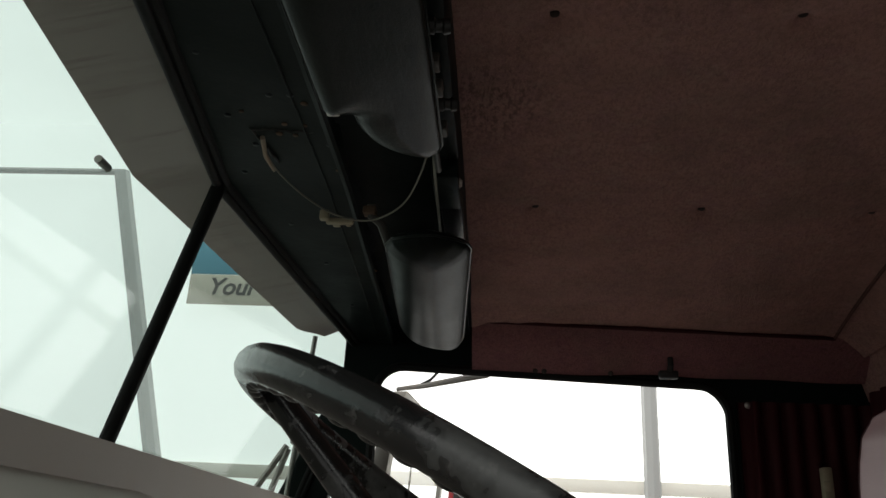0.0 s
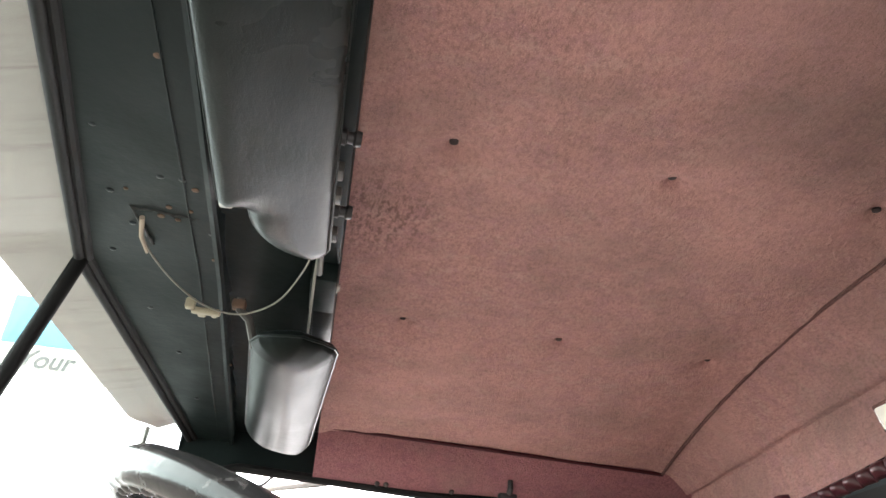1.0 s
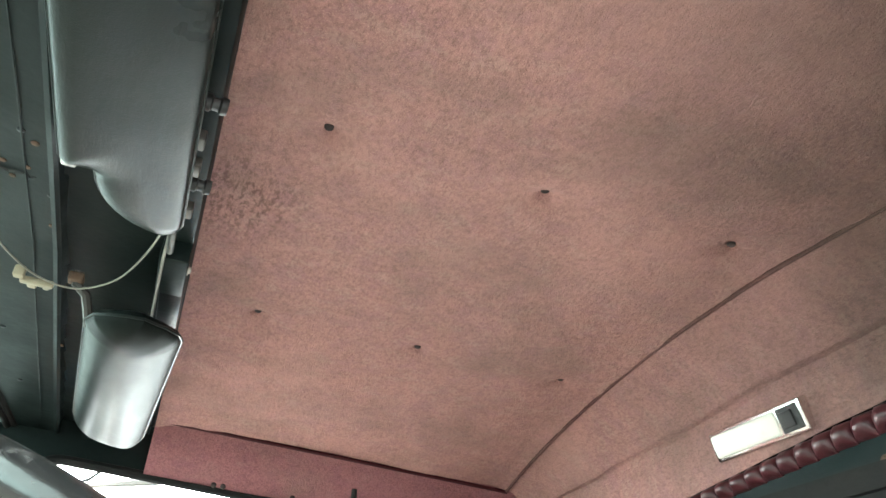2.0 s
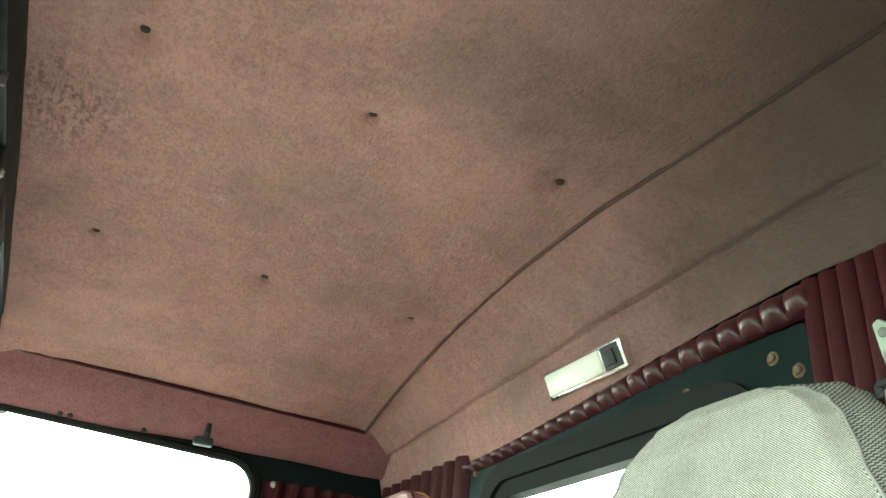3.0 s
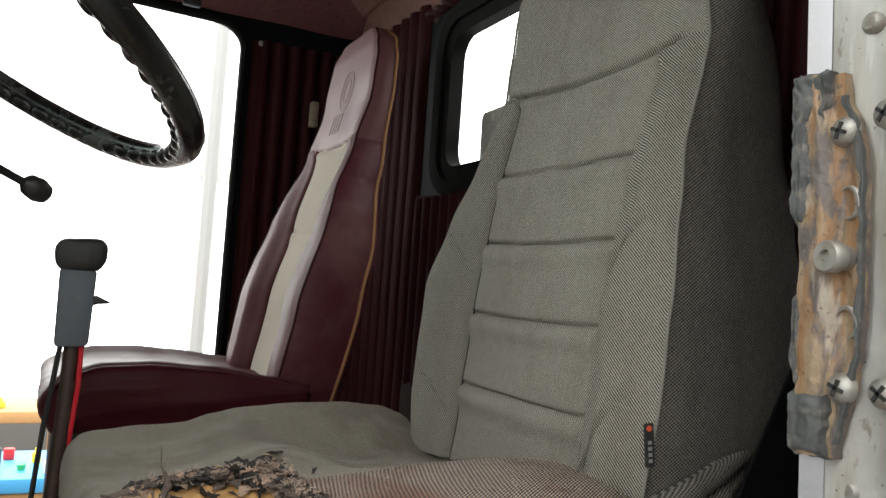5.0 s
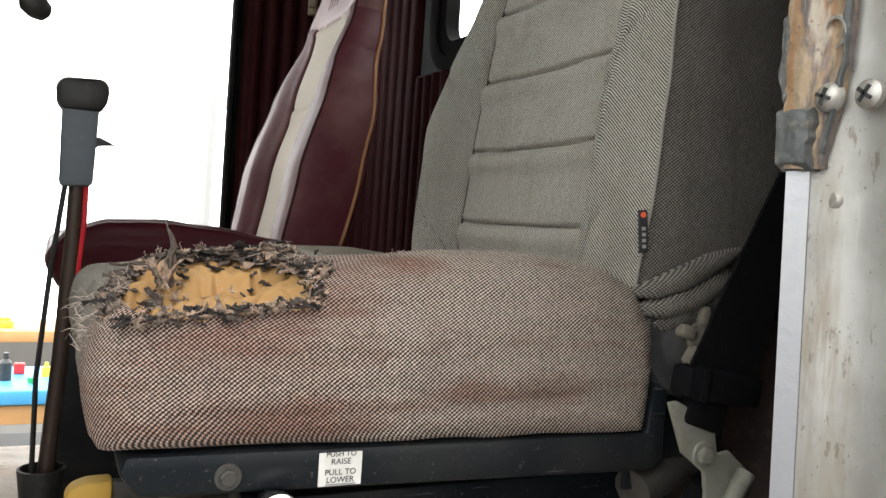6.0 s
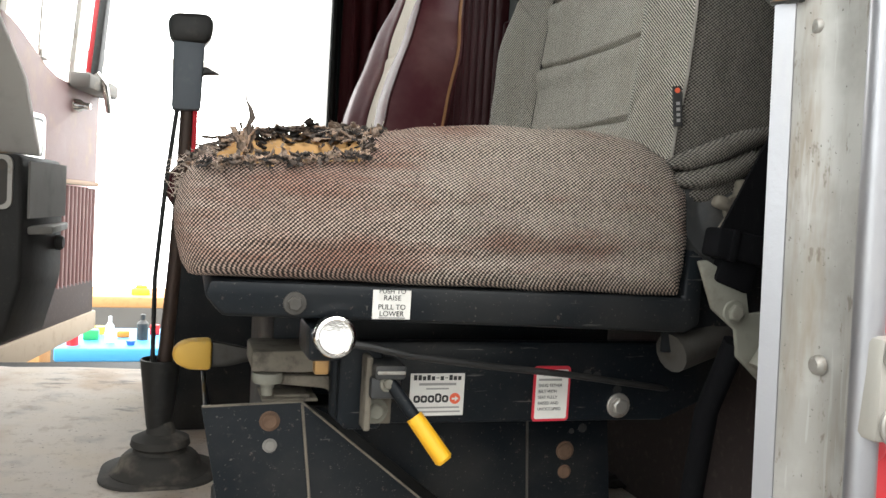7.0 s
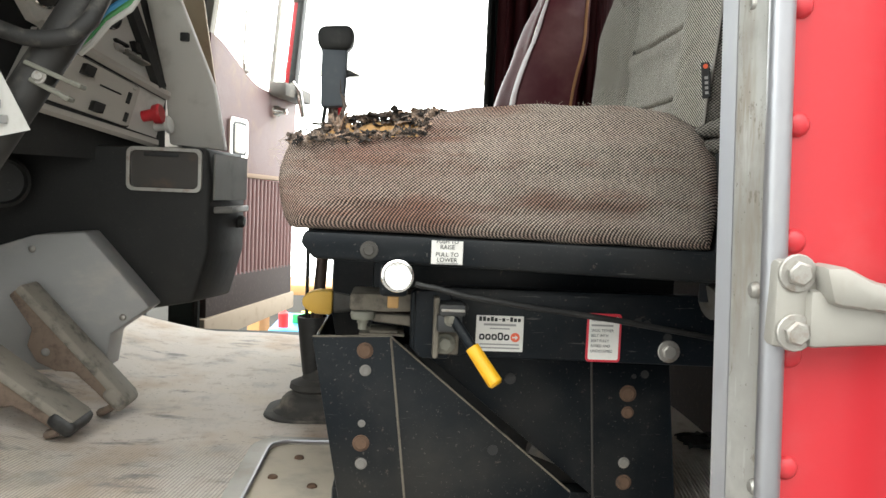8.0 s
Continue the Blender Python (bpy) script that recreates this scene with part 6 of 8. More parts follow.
big_visor = thing("sun_visor", "large black vinyl sun visor, wrinkled, folded up on the header", "sun visor", (0.21, 0.8, 2.64), "sun visors")
curve = [(0.180 + 0.075 * (1 - math.cos(radians(a))), 1.145 + 0.118 * math.sin(radians(a))) for a in range(0, 91, 10)]
shape1 = chain([(0.150, 0.52), (0.150, 1.115), (0.155, 1.128), (0.172, 1.131), (0.180, 1.145)] + curve[1:] + [(0.266, 1.252), (0.272, 1.235), (0.274, 0.52)])
lift1 = lambda x, y: 2.636 + 0.10 * (x - 0.15) + 0.012 * math.sin((x - 0.15) * 14) - 1.6 * (x - 0.205) ** 2
bm = new_bm()
pillow(bm, shape1, lift1, 0.020, 0.06)
part("visor_pad", bm, VINYL_BLACK, big_visor)
bm = new_bm()
tube(bm, [(x, y, lift1(x, y)) for x, y in shape1], 0.0022, 6, True)
part("welt", bm, VINYL_BLACK, big_visor, "stitched black welt")
bm = new_bm()
tube(bm, [(0.262, 0.52 + 0.80 * k / 10, 2.660) for k in range(11)], 0.0045, 8)
part("hinge_rod", bm, GRIMY_STEEL, big_visor, "steel hinge rod")
for y in (1.01, 1.156):
    bm = new_bm()
    lathe(bm, (0.268, y, 2.663), (1, 0.1, 0.05), [(0, 0.008), (0.010, 0.009), (0.012, 0.0065), (0.018, 0.0065), (0.020, 0.009), (0.026, 0.008)], 12)
    part("hinge", bm, RUBBER, big_visor, "stubby black hinge knuckle")
for y in (1.06, 1.11, 1.20):
    bm = new_bm()
    box(bm, (0.262, y, 2.655), (0.280, y + 0.022, 2.668), 0.002)
    part("hinge", bm, GRIMY_STEEL, big_visor)
bm = new_bm()
box(bm, (0.146, 1.112, 2.640), (0.162, 1.150, 2.656), 0.003)
part("catch", bm, STEEL, big_visor, "small steel catch at the corner")

small_visor = thing("sun_visor", "small black vinyl sun visor, shiny, on the passenger side", "sun visor", (0.22, 1.75, 2.61), "sun visors")
shape2 = chain([(0.172, 1.490), (0.185, 1.458), (0.205, 1.441), (0.228, 1.432), (0.250, 1.433), (0.278, 1.462), (0.296, 1.492), (0.301, 1.515), (0.283, 1.80), (0.270, 2.02), (0.262, 2.058), (0.245, 2.068), (0.160, 2.040), (0.142, 2.015), (0.140, 1.985), (0.165, 1.60)])
lift2 = lambda x, y: 2.610 + 0.05 * (x - 0.22) + 2.6 * (x - 0.235) ** 2
bm = new_bm()
pillow(bm, shape2, lift2, 0.026, 0.075)
part("visor_pad", bm, VINYL_SMALL, small_visor)
bm = new_bm()
tube(bm, [(x, y, lift2(x, y)) for x, y in shape2], 0.0024, 6, True)
part("welt", bm, VINYL_BLACK, small_visor, "stitched black welt")
bm = new_bm()
tube(bm, [(0.178, 1.500, 2.612), (0.172, 1.560 - 0.07, 2.628), (0.165, 1.535 - 0.06, 2.645), (0.150, 1.468, 2.655), (0.150, 1.462, 2.672)], 0.0065, 8)
part("arm", bm, GRIMY_STEEL, small_visor, "bent dark hinge arm")
bm = new_bm()
box(bm, (0.138, 1.455, 2.655), (0.158, 1.475, 2.668), 0.003)
part("bracket", bm, RUST, small_visor)
bm = new_bm()
box(bm, (0.155, 2.045, 2.620), (0.205, 2.095, 2.655), 0.008)
part("end_bracket", bm, BLACK_METAL, small_visor, "dark end bracket")

cable = thing("loose_wire", "loose pale wire hanging in a bow with a beige clip", "wire", (0.12, 1.42, 2.66))
bm = new_bm()
tube(bm, eased([(0.040, 1.255, 2.672), (0.036, 1.290, 2.664), (0.044, 1.335, 2.657), (0.068, 1.395, 2.650), (0.103, 1.445, 2.645), (0.152, 1.456, 2.643), (0.205, 1.402, 2.645), (0.240, 1.310, 2.652), (0.256, 1.235, 2.660), (0.262, 1.18, 2.670)]), 0.0013, 8)
part("wire", bm, PALE_WIRE, cable)
bm = new_bm()
tube(bm, [(0.262, 1.20, 2.665), (0.256, 1.33, 2.660), (0.250, 1.56, 2.660), (0.25, 1.60, 2.668)], 0.0020, 8)
part("wire", bm, PALE_WIRE, cable)
bm = new_bm()
tube(bm, [(0.040, 1.250, 2.668), (0.034, 1.290, 2.662), (0.037, 1.325, 2.658)], [0.0034, 0.0028, 0.002], 8)
part("taped_end", bm, DUSTY_TAN, cable)
bm = new_bm()
box(bm, (0.082, 1.462, 2.640), (0.124, 1.472, 2.650), 0.003)
box(bm, (0.090, 1.472, 2.641), (0.102, 1.484, 2.649), 0.003)
box(bm, (0.110, 1.471, 2.641), (0.119, 1.481, 2.649), 0.003)
box(bm, (0.074, 1.450, 2.642), (0.088, 1.463, 2.658), 0.003)
part("clip", bm, BEIGE, cable, "beige plastic clip")
relay = thing("junction_box", "small dark metal junction box beside the headliner's edge", "box", (0.28, 1.40, 2.70))
bm = new_bm()
box(bm, (0.250, 1.340, 2.660), (0.287, 1.450, 2.694), 0.004)
part("body", bm, BLACK_METAL, relay)
bm = new_bm()
box(bm, (0.255, 1.45, 2.668), (0.287, 1.62, 2.692), 0.003)
part("channel", bm, SEAT_METAL, relay)
bolt(relay, (0.287, 1.375, 2.668), (1, 0, 0), 0.005, STEEL)

# ---- lamp on the rear slope ----
dome = thing("dome_lamp", "slim chrome-framed dome lamp with a milky lens, switched off", "lamp", (1.165, 1.375, 2.615))


def on_slope(y, h, out):
    """A place on the lamp's base: along the cab, up the slope, and out of it."""
    up, off = Vector((-0.40, 0, 0.916)), Vector((-0.916, 0, -0.40))
    return Vector((1.163, y - 0.02, 2.614)) + up * h + off * out


def lamp_box(bm, y0, y1, h0, h1, o0, o1, bevel):
    verts = box(bm, (y0, h0, o0), (y1, h1, o1), bevel)
    for v in verts:
        v.co = on_slope(v.co.x, v.co.y, v.co.z)


bm = new_bm()
lamp_box(bm, 1.272, 1.480, -0.024, 0.024, -0.012, 0.010, 0.003)
part("housing", bm, CHROME, dome, "chrome rim")
bm = new_bm()
lamp_box(bm, 1.325, 1.474, -0.0185, 0.0185, 0.0, 0.014, 0.004)
part("lens", bm, LENS, dome, "milky white lens")
bm = new_bm()
lamp_box(bm, 1.278, 1.322, -0.0185, 0.0185, 0.0, 0.0115, 0.002)
part("switch_well", bm, INK, dome)
bm = new_bm()
lamp_box(bm, 1.290, 1.318, -0.012, 0.012, 0.011, 0.0145, 0.002)
part("switch", bm, DASH_BLACK, dome, "black rocker switch")

# belt guide and cover plate on the rear wall
guide = thing("belt_guide", "chipped pale green belt guide with a tan buckle cover", "bracket", (1.155, 0.828, 2.45))
bm = new_bm()
prism(bm, [(0.843, 2.505), (0.835, 2.509), (0.821, 2.496), (0.816, 2.478), (0.812, 2.437), (0.814, 2.393), (0.819, 2.387), (0.826, 2.430), (0.834, 2.447), (0.838, 2.470)], 1.144, 0.014, 0.003, "yz")
part("latch_plate", bm, CHIPPED_GREEN, guide, "chipped pale green metal")
bm = new_bm()
prism(bm, [(0.838, 2.434), (0.822, 2.431), (0.819, 2.395), (0.826, 2.390), (0.838, 2.398)], 1.136, 0.016, 0.003, "yz")
part("buckle_cover", bm, RUST_PRIMER, guide, "worn tan cover")
bm = new_bm()
box(bm, (1.132, 0.820, 2.434), (1.148, 0.842, 2.442), 0.003)
box(bm, (1.134, 0.836, 2.424), (1.148, 0.846, 2.440), 0.003)
part("slot", bm, INK, guide)
for y, z, r in ((0.831, 2.492, 0.0055), (0.827, 2.462, 0.0065), (0.843, 2.440, 0.005)):
    rivet(guide, (1.144, y, z), (-1, 0, 0), r, DUSTY_STEEL)
cover = thing("belt_reel_cover", "dark green metal cover high on the rear wall", "cover", (1.15, 0.72, 2.55))
bm = new_bm()
prism(bm, [(0.781, 2.588), (0.66, 2.600), (0.66, 2.500), (0.776, 2.500), (0.783, 2.508)], 1.150, 0.012, 0.003, "yz")
part("plate", bm, BLACK_METAL, cover)
for y, z in ((0.771, 2.537), (0.745, 2.575), (0.735, 2.515)):
    rivet(cover, (1.150, y, z), (-1, 0, 0), 0.006, DUSTY_STEEL)
card = thing("steel_plate", "pale grey steel plate with a hole outside the rear window", "plate", (1.24, 1.45, 2.1))
bm = new_bm()
prism(bm, chain([(1.20, 1.9), (1.598, 1.9), (1.608, 2.292), (1.600, 2.302), (1.20, 2.312)], 0.1), 1.232, 0.008, 0.001, "yz")
part("sheet", bm, PALE_PLASTIC, card)
bm = new_bm()
lathe(bm, (1.2315, 1.558, 2.286), (-1, 0, 0), [(0, 0.007), (0.0008, 0.0065)], 14)
part("hole", bm, LABEL, card)

# ---- steering wheel ----
wheel = thing("steering_wheel", "large worn black steering wheel with finger grips", "steering wheel", (0.38, 0.93, 2.18))
WC = Vector((0.375, 0.9605, 2.1746))
WA = Vector((0.8659, 0, -0.5002))
WB = Vector((0, 0.9974, 0)) - 0.0725 * WA.cross(Vector((0, 1, 0)))
WN = WA.cross(WB).normalized()
WR = 0.2376
bm = new_bm()
n = 240
pts, radii = [], []
for k in range(n):
    t = 2 * math.pi * k / n
    pts.append(WC + WR * (math.cos(t) * WA + math.sin(t) * WB))
    radii.append(0.0132)
tube(bm, pts, radii, 14, True)
rim = part("rim", bm, WHEEL_PLASTIC, wheel, "glossy scuffed black rim")
for k in range(60):  # finger grips under the rim
    t = 2 * math.pi * (k + 0.5) / 60
    c = WC + (WR - 0.0062) * (math.cos(t) * WA + math.sin(t) * WB) - WN * 0.0060
    tang = -math.sin(t) * WA + math.cos(t) * WB
    b = new_bm()
    tube(b, [c + tang * (0.0118 * q / 4) for q in range(-4, 5)], [0.0044 + 0.0036 * math.cos(math.pi * q / 8) for q in range(-4, 5)], 12)
    part("grip", b, WHEEL_PLASTIC, rim)
for t in (math.radians(90), math.radians(270), math.radians(180)):
    b = new_bm()
    out = math.cos(t) * WA + math.sin(t) * WB
    tube(b, [WC - WN * 0.05 + out * 0.04, WC - WN * 0.035 + out * 0.12, WC + out * (WR - 0.01)], [0.014, 0.012, 0.010], 10)
    part("spoke", b, WHEEL_PLASTIC, wheel)
bm = new_bm()
lathe(bm, WC - WN * 0.075, WN, [(0, 0.035), (0.01, 0.052), (0.035, 0.055), (0.048, 0.045), (0.052, 0.02)], 28)
part("hub", bm, WHEEL_PLASTIC, wheel)
column = thing("steering_column", "dusty black steering column and turn signal stalk", "steering column", (0.2, 0.93, 1.9))
bm = new_bm()
tube(bm, [WC - WN * 0.075, WC - WN * 0.20, WC - WN * 0.45, WC - WN * 0.62], [0.027, 0.025, 0.024, 0.023], 16)
part("tube", bm, COLUMN_DUST, column)
bm = new_bm()
tube(bm, [(0.30, 0.96, 2.06), (0.40, 1.05, 2.04), (0.452, 1.090, 2.018)], 0.0045, 8)
stalk = part("stalk", bm, SEAT_METAL, column, "turn signal stalk")
bm = new_bm()
lathe(bm, (0.446, 1.086, 2.021), (0.75, 0.56, -0.34), [(0, 0.005), (0.006, 0.011), (0.018, 0.013), (0.028, 0.010), (0.032, 0.004)], 14)
part("knob", bm, KNOB_BLACK, stalk, "black ball knob")
paper = thing("paper_tag", "cream paper tag with faded print hanging at the column", "tag", (0.15, 0.9, 1.8))
bm = new_bm()
slab(bm, lambda u, v: (0.184 - 0.042 * u - 0.085 * (1 - v), 0.892 + 0.004 * math.sin(v * 3), 1.757 + 0.080 * u - 0.020 * (1 - v)), (0, 0.0006, 0), 6, 6)
card_face = part("paper", bm, LABEL, paper)
for k in range(3):
    bm = new_bm()
    box(bm, (0.138 - 0.008 * k, 0.8895, 1.763 + 0.018 * k), (0.158 - 0.008 * k, 0.8905, 1.773 + 0.018 * k))
    part("small_print", bm, INK_GREY, card_face)

# ---- gear lever ----
shift = thing("gear_lever", "tall gear lever with a black knob, air hoses and rubber boot", "gear lever", (0.49, 1.29, 1.31))
bm = new_bm()
prism(bm, [(0.481, 1.944), (0.487, 1.934), (0.532, 1.934), (0.541, 1.948), (0.541, 1.968), (0.533, 1.976), (0.488, 1.973), (0.480, 1.964)], 1.270, 0.045, 0.006)
knob = part("knob", bm, KNOB_BLACK, shift, "boxy black plastic knob")
bm = new_bm()
prism(bm, [(0.489, 1.838), (0.528, 1.840), (0.531, 1.938), (0.488, 1.938)], 1.274, 0.038, 0.006)
body = part("grip_body", bm, KNOB_GREY, shift, "slate grey grip with a small lever")
bm = new_bm()
prism(bm, [(0.526, 1.903), (0.534, 1.904), (0.553, 1.895), (0.534, 1.893), (0.526, 1.888)], 1.286, 0.012, 0.002)
part("range_lever", bm, KNOB_BLACK, body)
bm = new_bm()
tube(bm, [(0.510, 1.293, 1.845), (0.508, 1.292, 1.76), (0.502, 1.291, 1.62), (0.492, 1.290, 1.46), (0.490, 1.290, 1.33)], [0.0095, 0.0095, 0.010, 0.0105, 0.011], 12)
part("rod", bm, plain("dark_brown_steel", (0.055, 0.035, 0.027), 0.5, 0.3, (0.16, 0.09, 0.05), 0.5, 60), shift, "rusty dark steel rod")
bm = new_bm()
tube(bm, [(0.521, 1.288, 1.845), (0.521, 1.286, 1.79), (0.516, 1.290, 1.72), (0.507, 1.302, 1.66), (0.500, 1.303, 1.56), (0.495, 1.300, 1.42)], 0.0032, 8)
part("air_hose", bm, RED_WIRE, shift, "thin red air hose")
bm = new_bm()
tube(bm, [(0.497, 1.284, 1.845), (0.486, 1.278, 1.74), (0.476, 1.276, 1.60), (0.477, 1.278, 1.48), (0.486, 1.285, 1.40)], 0.0032, 8)
part("air_hose", bm, RUBBER, shift, "thin black air hose")
bm = new_bm()
lathe(bm, (0.489, 1.290, 1.372), (-0.01, 0, 1), [(0, 0.015), (0.012, 0.018), (0.03, 0.020), (0.07, 0.0245), (0.108, 0.0285), (0.109, 0.0255), (0.095, 0.0235)], 18)
part("sleeve", bm, RUBBER, shift, "black rubber sleeve")
bm = new_bm()
lathe(bm, (0.492, 1.290, 1.312), (0, 0, 1), [(0, 0.070), (0.006, 0.069), (0.011, 0.060), (0.018, 0.057), (0.025, 0.054), (0.031, 0.048), (0.034, 0.038), (0.039, 0.036), (0.044, 0.042), (0.053, 0.040), (0.058, 0.030), (0.061, 0.021), (0.078, 0.017)], 30)
part("boot", bm, BOOT_RUBBER, shift, "dusty ribbed rubber boot")
bm = new_bm()
prism(bm, rounded(0.410, 0.572, 1.215, 1.37, 0.055, 8), 1.310, 0.007, 0.003, "xy")
part("boot_flange", bm, BOOT_RUBBER, shift)

# ---- dash, console, pedals ----
bm = new_bm()
prism(bm, [(0.0, 2.235), (0.062, 2.235), (0.112, 1.93), (0.118, 1.76), (0.055, 1.76), (0.050, 1.93)], 2.196, 0.012, 0.003)
solo("pillar_trim", bm, plain("tan_pillar_trim", (0.30, 0.22, 0.145), 0.6, 0, (0.18, 0.11, 0.07), 0.6, 24), "brown stained trim on the passenger hinge pillar", "trim", "structure")
console = thing("dash_console", "black plastic dash console with a chrome-framed ashtray", "console", (0.1, 1.45, 1.5))
lo_poly = [(-0.30, 1.754), (0.287, 1.764), (0.292, 1.690), (0.292, 1.580), (0.268, 1.489), (0.20, 1.476), (-0.30, 1.44)]
bm = new_bm()
a = [bm.verts.new((x, 1.346, z)) for x, z in lo_poly]
b = [bm.verts.new((x + (0.030 if x > 0.1 else 0), 1.515, z - 0.004)) for x, z in lo_poly]
c = [bm.verts.new((min(x, 0.10), 1.60, z)) for x, z in lo_poly]
for p, q in ((a, b), (b, c)):
    for k in range(len(p)):
        bm.faces.new((p[k], p[(k + 1) % len(p)], q[(k + 1) % len(p)], q[k]))
bm.faces.new(a[::-1])
bm.faces.new(c)
bmesh.ops.recalc_face_normals(bm, faces=bm.faces[:])
bmesh.ops.bevel(bm, geom=bm.edges[:], offset=0.006, segments=2, profile=0.5, affect="EDGES")
part("body", bm, DASH_BLACK, console)
bm = new_bm()
ring(bm, rounded(0.149, 0.279, 1.684, 1.761, 0.012), rounded(0.155, 0.273, 1.690, 1.755, 0.009), 1.338, 0.010)
rimc = part("ashtray_frame", bm, STEEL, console, "dull chrome frame")
bm = new_bm()
prism(bm, rounded(0.156, 0.272, 1.691, 1.754, 0.008), 1.343, 0.004)
part("ashtray_lid", bm, plain("brown_stained_lid", (0.055, 0.048, 0.042), 0.5, 0, (0.17, 0.10, 0.055), 0.7, 18), rimc, "dark brown stained lid")
bm = new_bm()
box(bm, (0.178, 1.340, 1.745), (0.238, 1.343, 1.752), 0.001)
part("lip", bm, INK, rimc)
bm = new_bm()
prism(bm, [(0.296, 1.660), (0.33, 1.662), (0.33, 1.650), (0.296, 1.648)], 1.36, 0.155, 0.003)
part("ledge", bm, CONSOLE_GREY, console)
bm = new_bm()
lathe(bm, (0.312, 1.49, 1.630), (1, -0.1, 0), [(0, 0.012), (0.012, 0.012), (0.016, 0.009)], 16)
part("catch", bm, DASH_BLACK, console)
bm = new_bm()
slab(bm, lambda u, v: (0.297 + 0.026 * v, 1.352 + 0.158 * v, 1.672 + 0.082 * u), (0.003, 0, 0), 2, 2)
part("side_panel", bm, CONSOLE_GREY, console, "dusty grey side panel")

dash = thing("dashboard", "dusty grey dashboard with gauges, toggle switches and a red valve", "dashboard", (0.1, 1.3, 1.8))
LL, LR, UR, UL = Vector((0.010, 1.20, 1.828)), Vector((0.172, 1.425, 1.774)), Vector((0.183, 1.450, 1.858)), Vector((0.045, 1.23, 1.938))
PN = (LR - LL).cross(UL - LL).normalized()
if PN.x < 0:
    PN = -PN


def on_panel(u, v, h=0.0):
    return LL.lerp(LR, u).lerp(UL.lerp(UR, u), v) + PN * h


bm = new_bm()
slab(bm, lambda u, v: on_panel(u * 1.0, v), -PN * 0.02, 4, 4)
panel_face = part("switch_panel", bm, DASH_PALE, dash, "grey switch panel")
bm = new_bm()
slab(bm, lambda u, v: LL.lerp(LR, -1.25 + 2.25 * u) - PN * 0.012 + Vector((0, 0.01, (1.735 - LL.lerp(LR, -1.25 + 2.25 * u).z) * v)), -PN * 0.01, 6, 3)
part("lower_panel", bm, DASH_BLACK, dash, "black panel under the switches")
for v0, h in ((-0.04, 0.012), (1.04, 0.012)):
    bm = new_bm()
    tube(bm, [on_panel(0, v0, h * 0.3), on_panel(1, v0, h * 0.3)], 0.009, 6)
    part("trim_rail", bm, DASH_GREY, dash, "dusty grey rail")
for v0, depth in ((0.965, 0.05), (0.06, 0.05)):  # black strips that paint the shade beside the rails
    bm = new_bm()
    slab(bm, lambda u, v: on_panel(u, v0 + depth * (v - 0.5), 0.0015), -PN * 0.004, 4, 2)
    part("rail_shade", bm, INK, dash)
bm = new_bm()
slab(bm, lambda u, v: LL.lerp(LR, -0.1 + 1.35 * u) + Vector((-0.05, 0.04, -0.05 + 0.36 * v)), (-0.02, 0.01, 0), 4, 4)
part("back_board", bm, DASH_BLACK, dash, "black board behind the panels")


def panel_block(name, u, v, du, dv, h0, h1, mat, parent, label=""):
    """A low block that follows the slanting switch panel."""
    bm = new_bm()
    box(bm, (0, 0, 0), (1, 1, 1), 0.06)
    for w in bm.verts:
        w.co = on_panel(u + du * (w.co.x - 0.5), v + dv * (w.co.y - 0.5), h0 + (h1 - h0) * w.co.z)
    return part(name, bm, mat, parent, label)


# Added black plate that draws the dark gap round the raised switch plate.
panel_block("dark_outline", 0.43, 0.5, 0.69, 0.86, -0.002, 0.0025, INK, panel_face)
inset = panel_block("plate", 0.43, 0.5, 0.66, 0.80, 0.002, 0.009, DASH_GREY, panel_face, "raised dusty switch plate")
for u, v in ((0.36, 0.74), (0.50, 0.24)):
    panel_block("switch", u, v, 0.075, 0.17, 0.007, 0.022, DASH_BLACK, inset, "black rocker switch")
for u, v, du, dv in ((0.70, 0.62, 0.03, 0.22), (0.72, 0.26, 0.03, 0.18), (0.20, 0.55, 0.02, 0.5), (0.56, 0.62, 0.16, 0.03)):
    panel_block("slot", u, v, du, dv, 0.0080, 0.0098, INK, inset)
for u, v in ((0.14, 0.82), (0.72, 0.84), (0.14, 0.16)):
    rivet(inset, on_panel(u, v, 0.009), PN, 0.004, STEEL, "screw")
bm = new_bm()
lathe(bm, on_panel(0.86, 0.42), PN * 0.35 + Vector((0.9, 0.1, 0.25)), [(0, 0.010), (0.020, 0.011), (0.022, 0.017), (0.032, 0.0185), (0.036, 0.016)], 20)
part("brake_valve", bm, RED_PAINT, dash, "red push-pull valve knob")
bm = new_bm()
lathe(bm, on_panel(0.97, 0.30), PN * 0.35 + Vector((0.9, 0.1, 0.25)), [(0, 0.008), (0.02, 0.009), (0.023, 0.016), (0.030, 0.016), (0.033, 0.012)], 18)
part("brake_valve", bm, LABEL, dash, "white valve knob")
# gauge board above the switches
GL, GR, HR, HL = UL + Vector((-0.005, 0, 0.012)), UR + Vector((-0.005, 0, 0.012)), Vector((0.130, 1.43, 2.06)), Vector((-0.02, 1.15, 2.10))


def on_board(u, v, h=0.0):
    gn = (GR - GL).cross(HL - GL).normalized()
    return GL.lerp(GR, u).lerp(HL.lerp(HR, u), v) + (gn if gn.x > 0 else -gn) * h


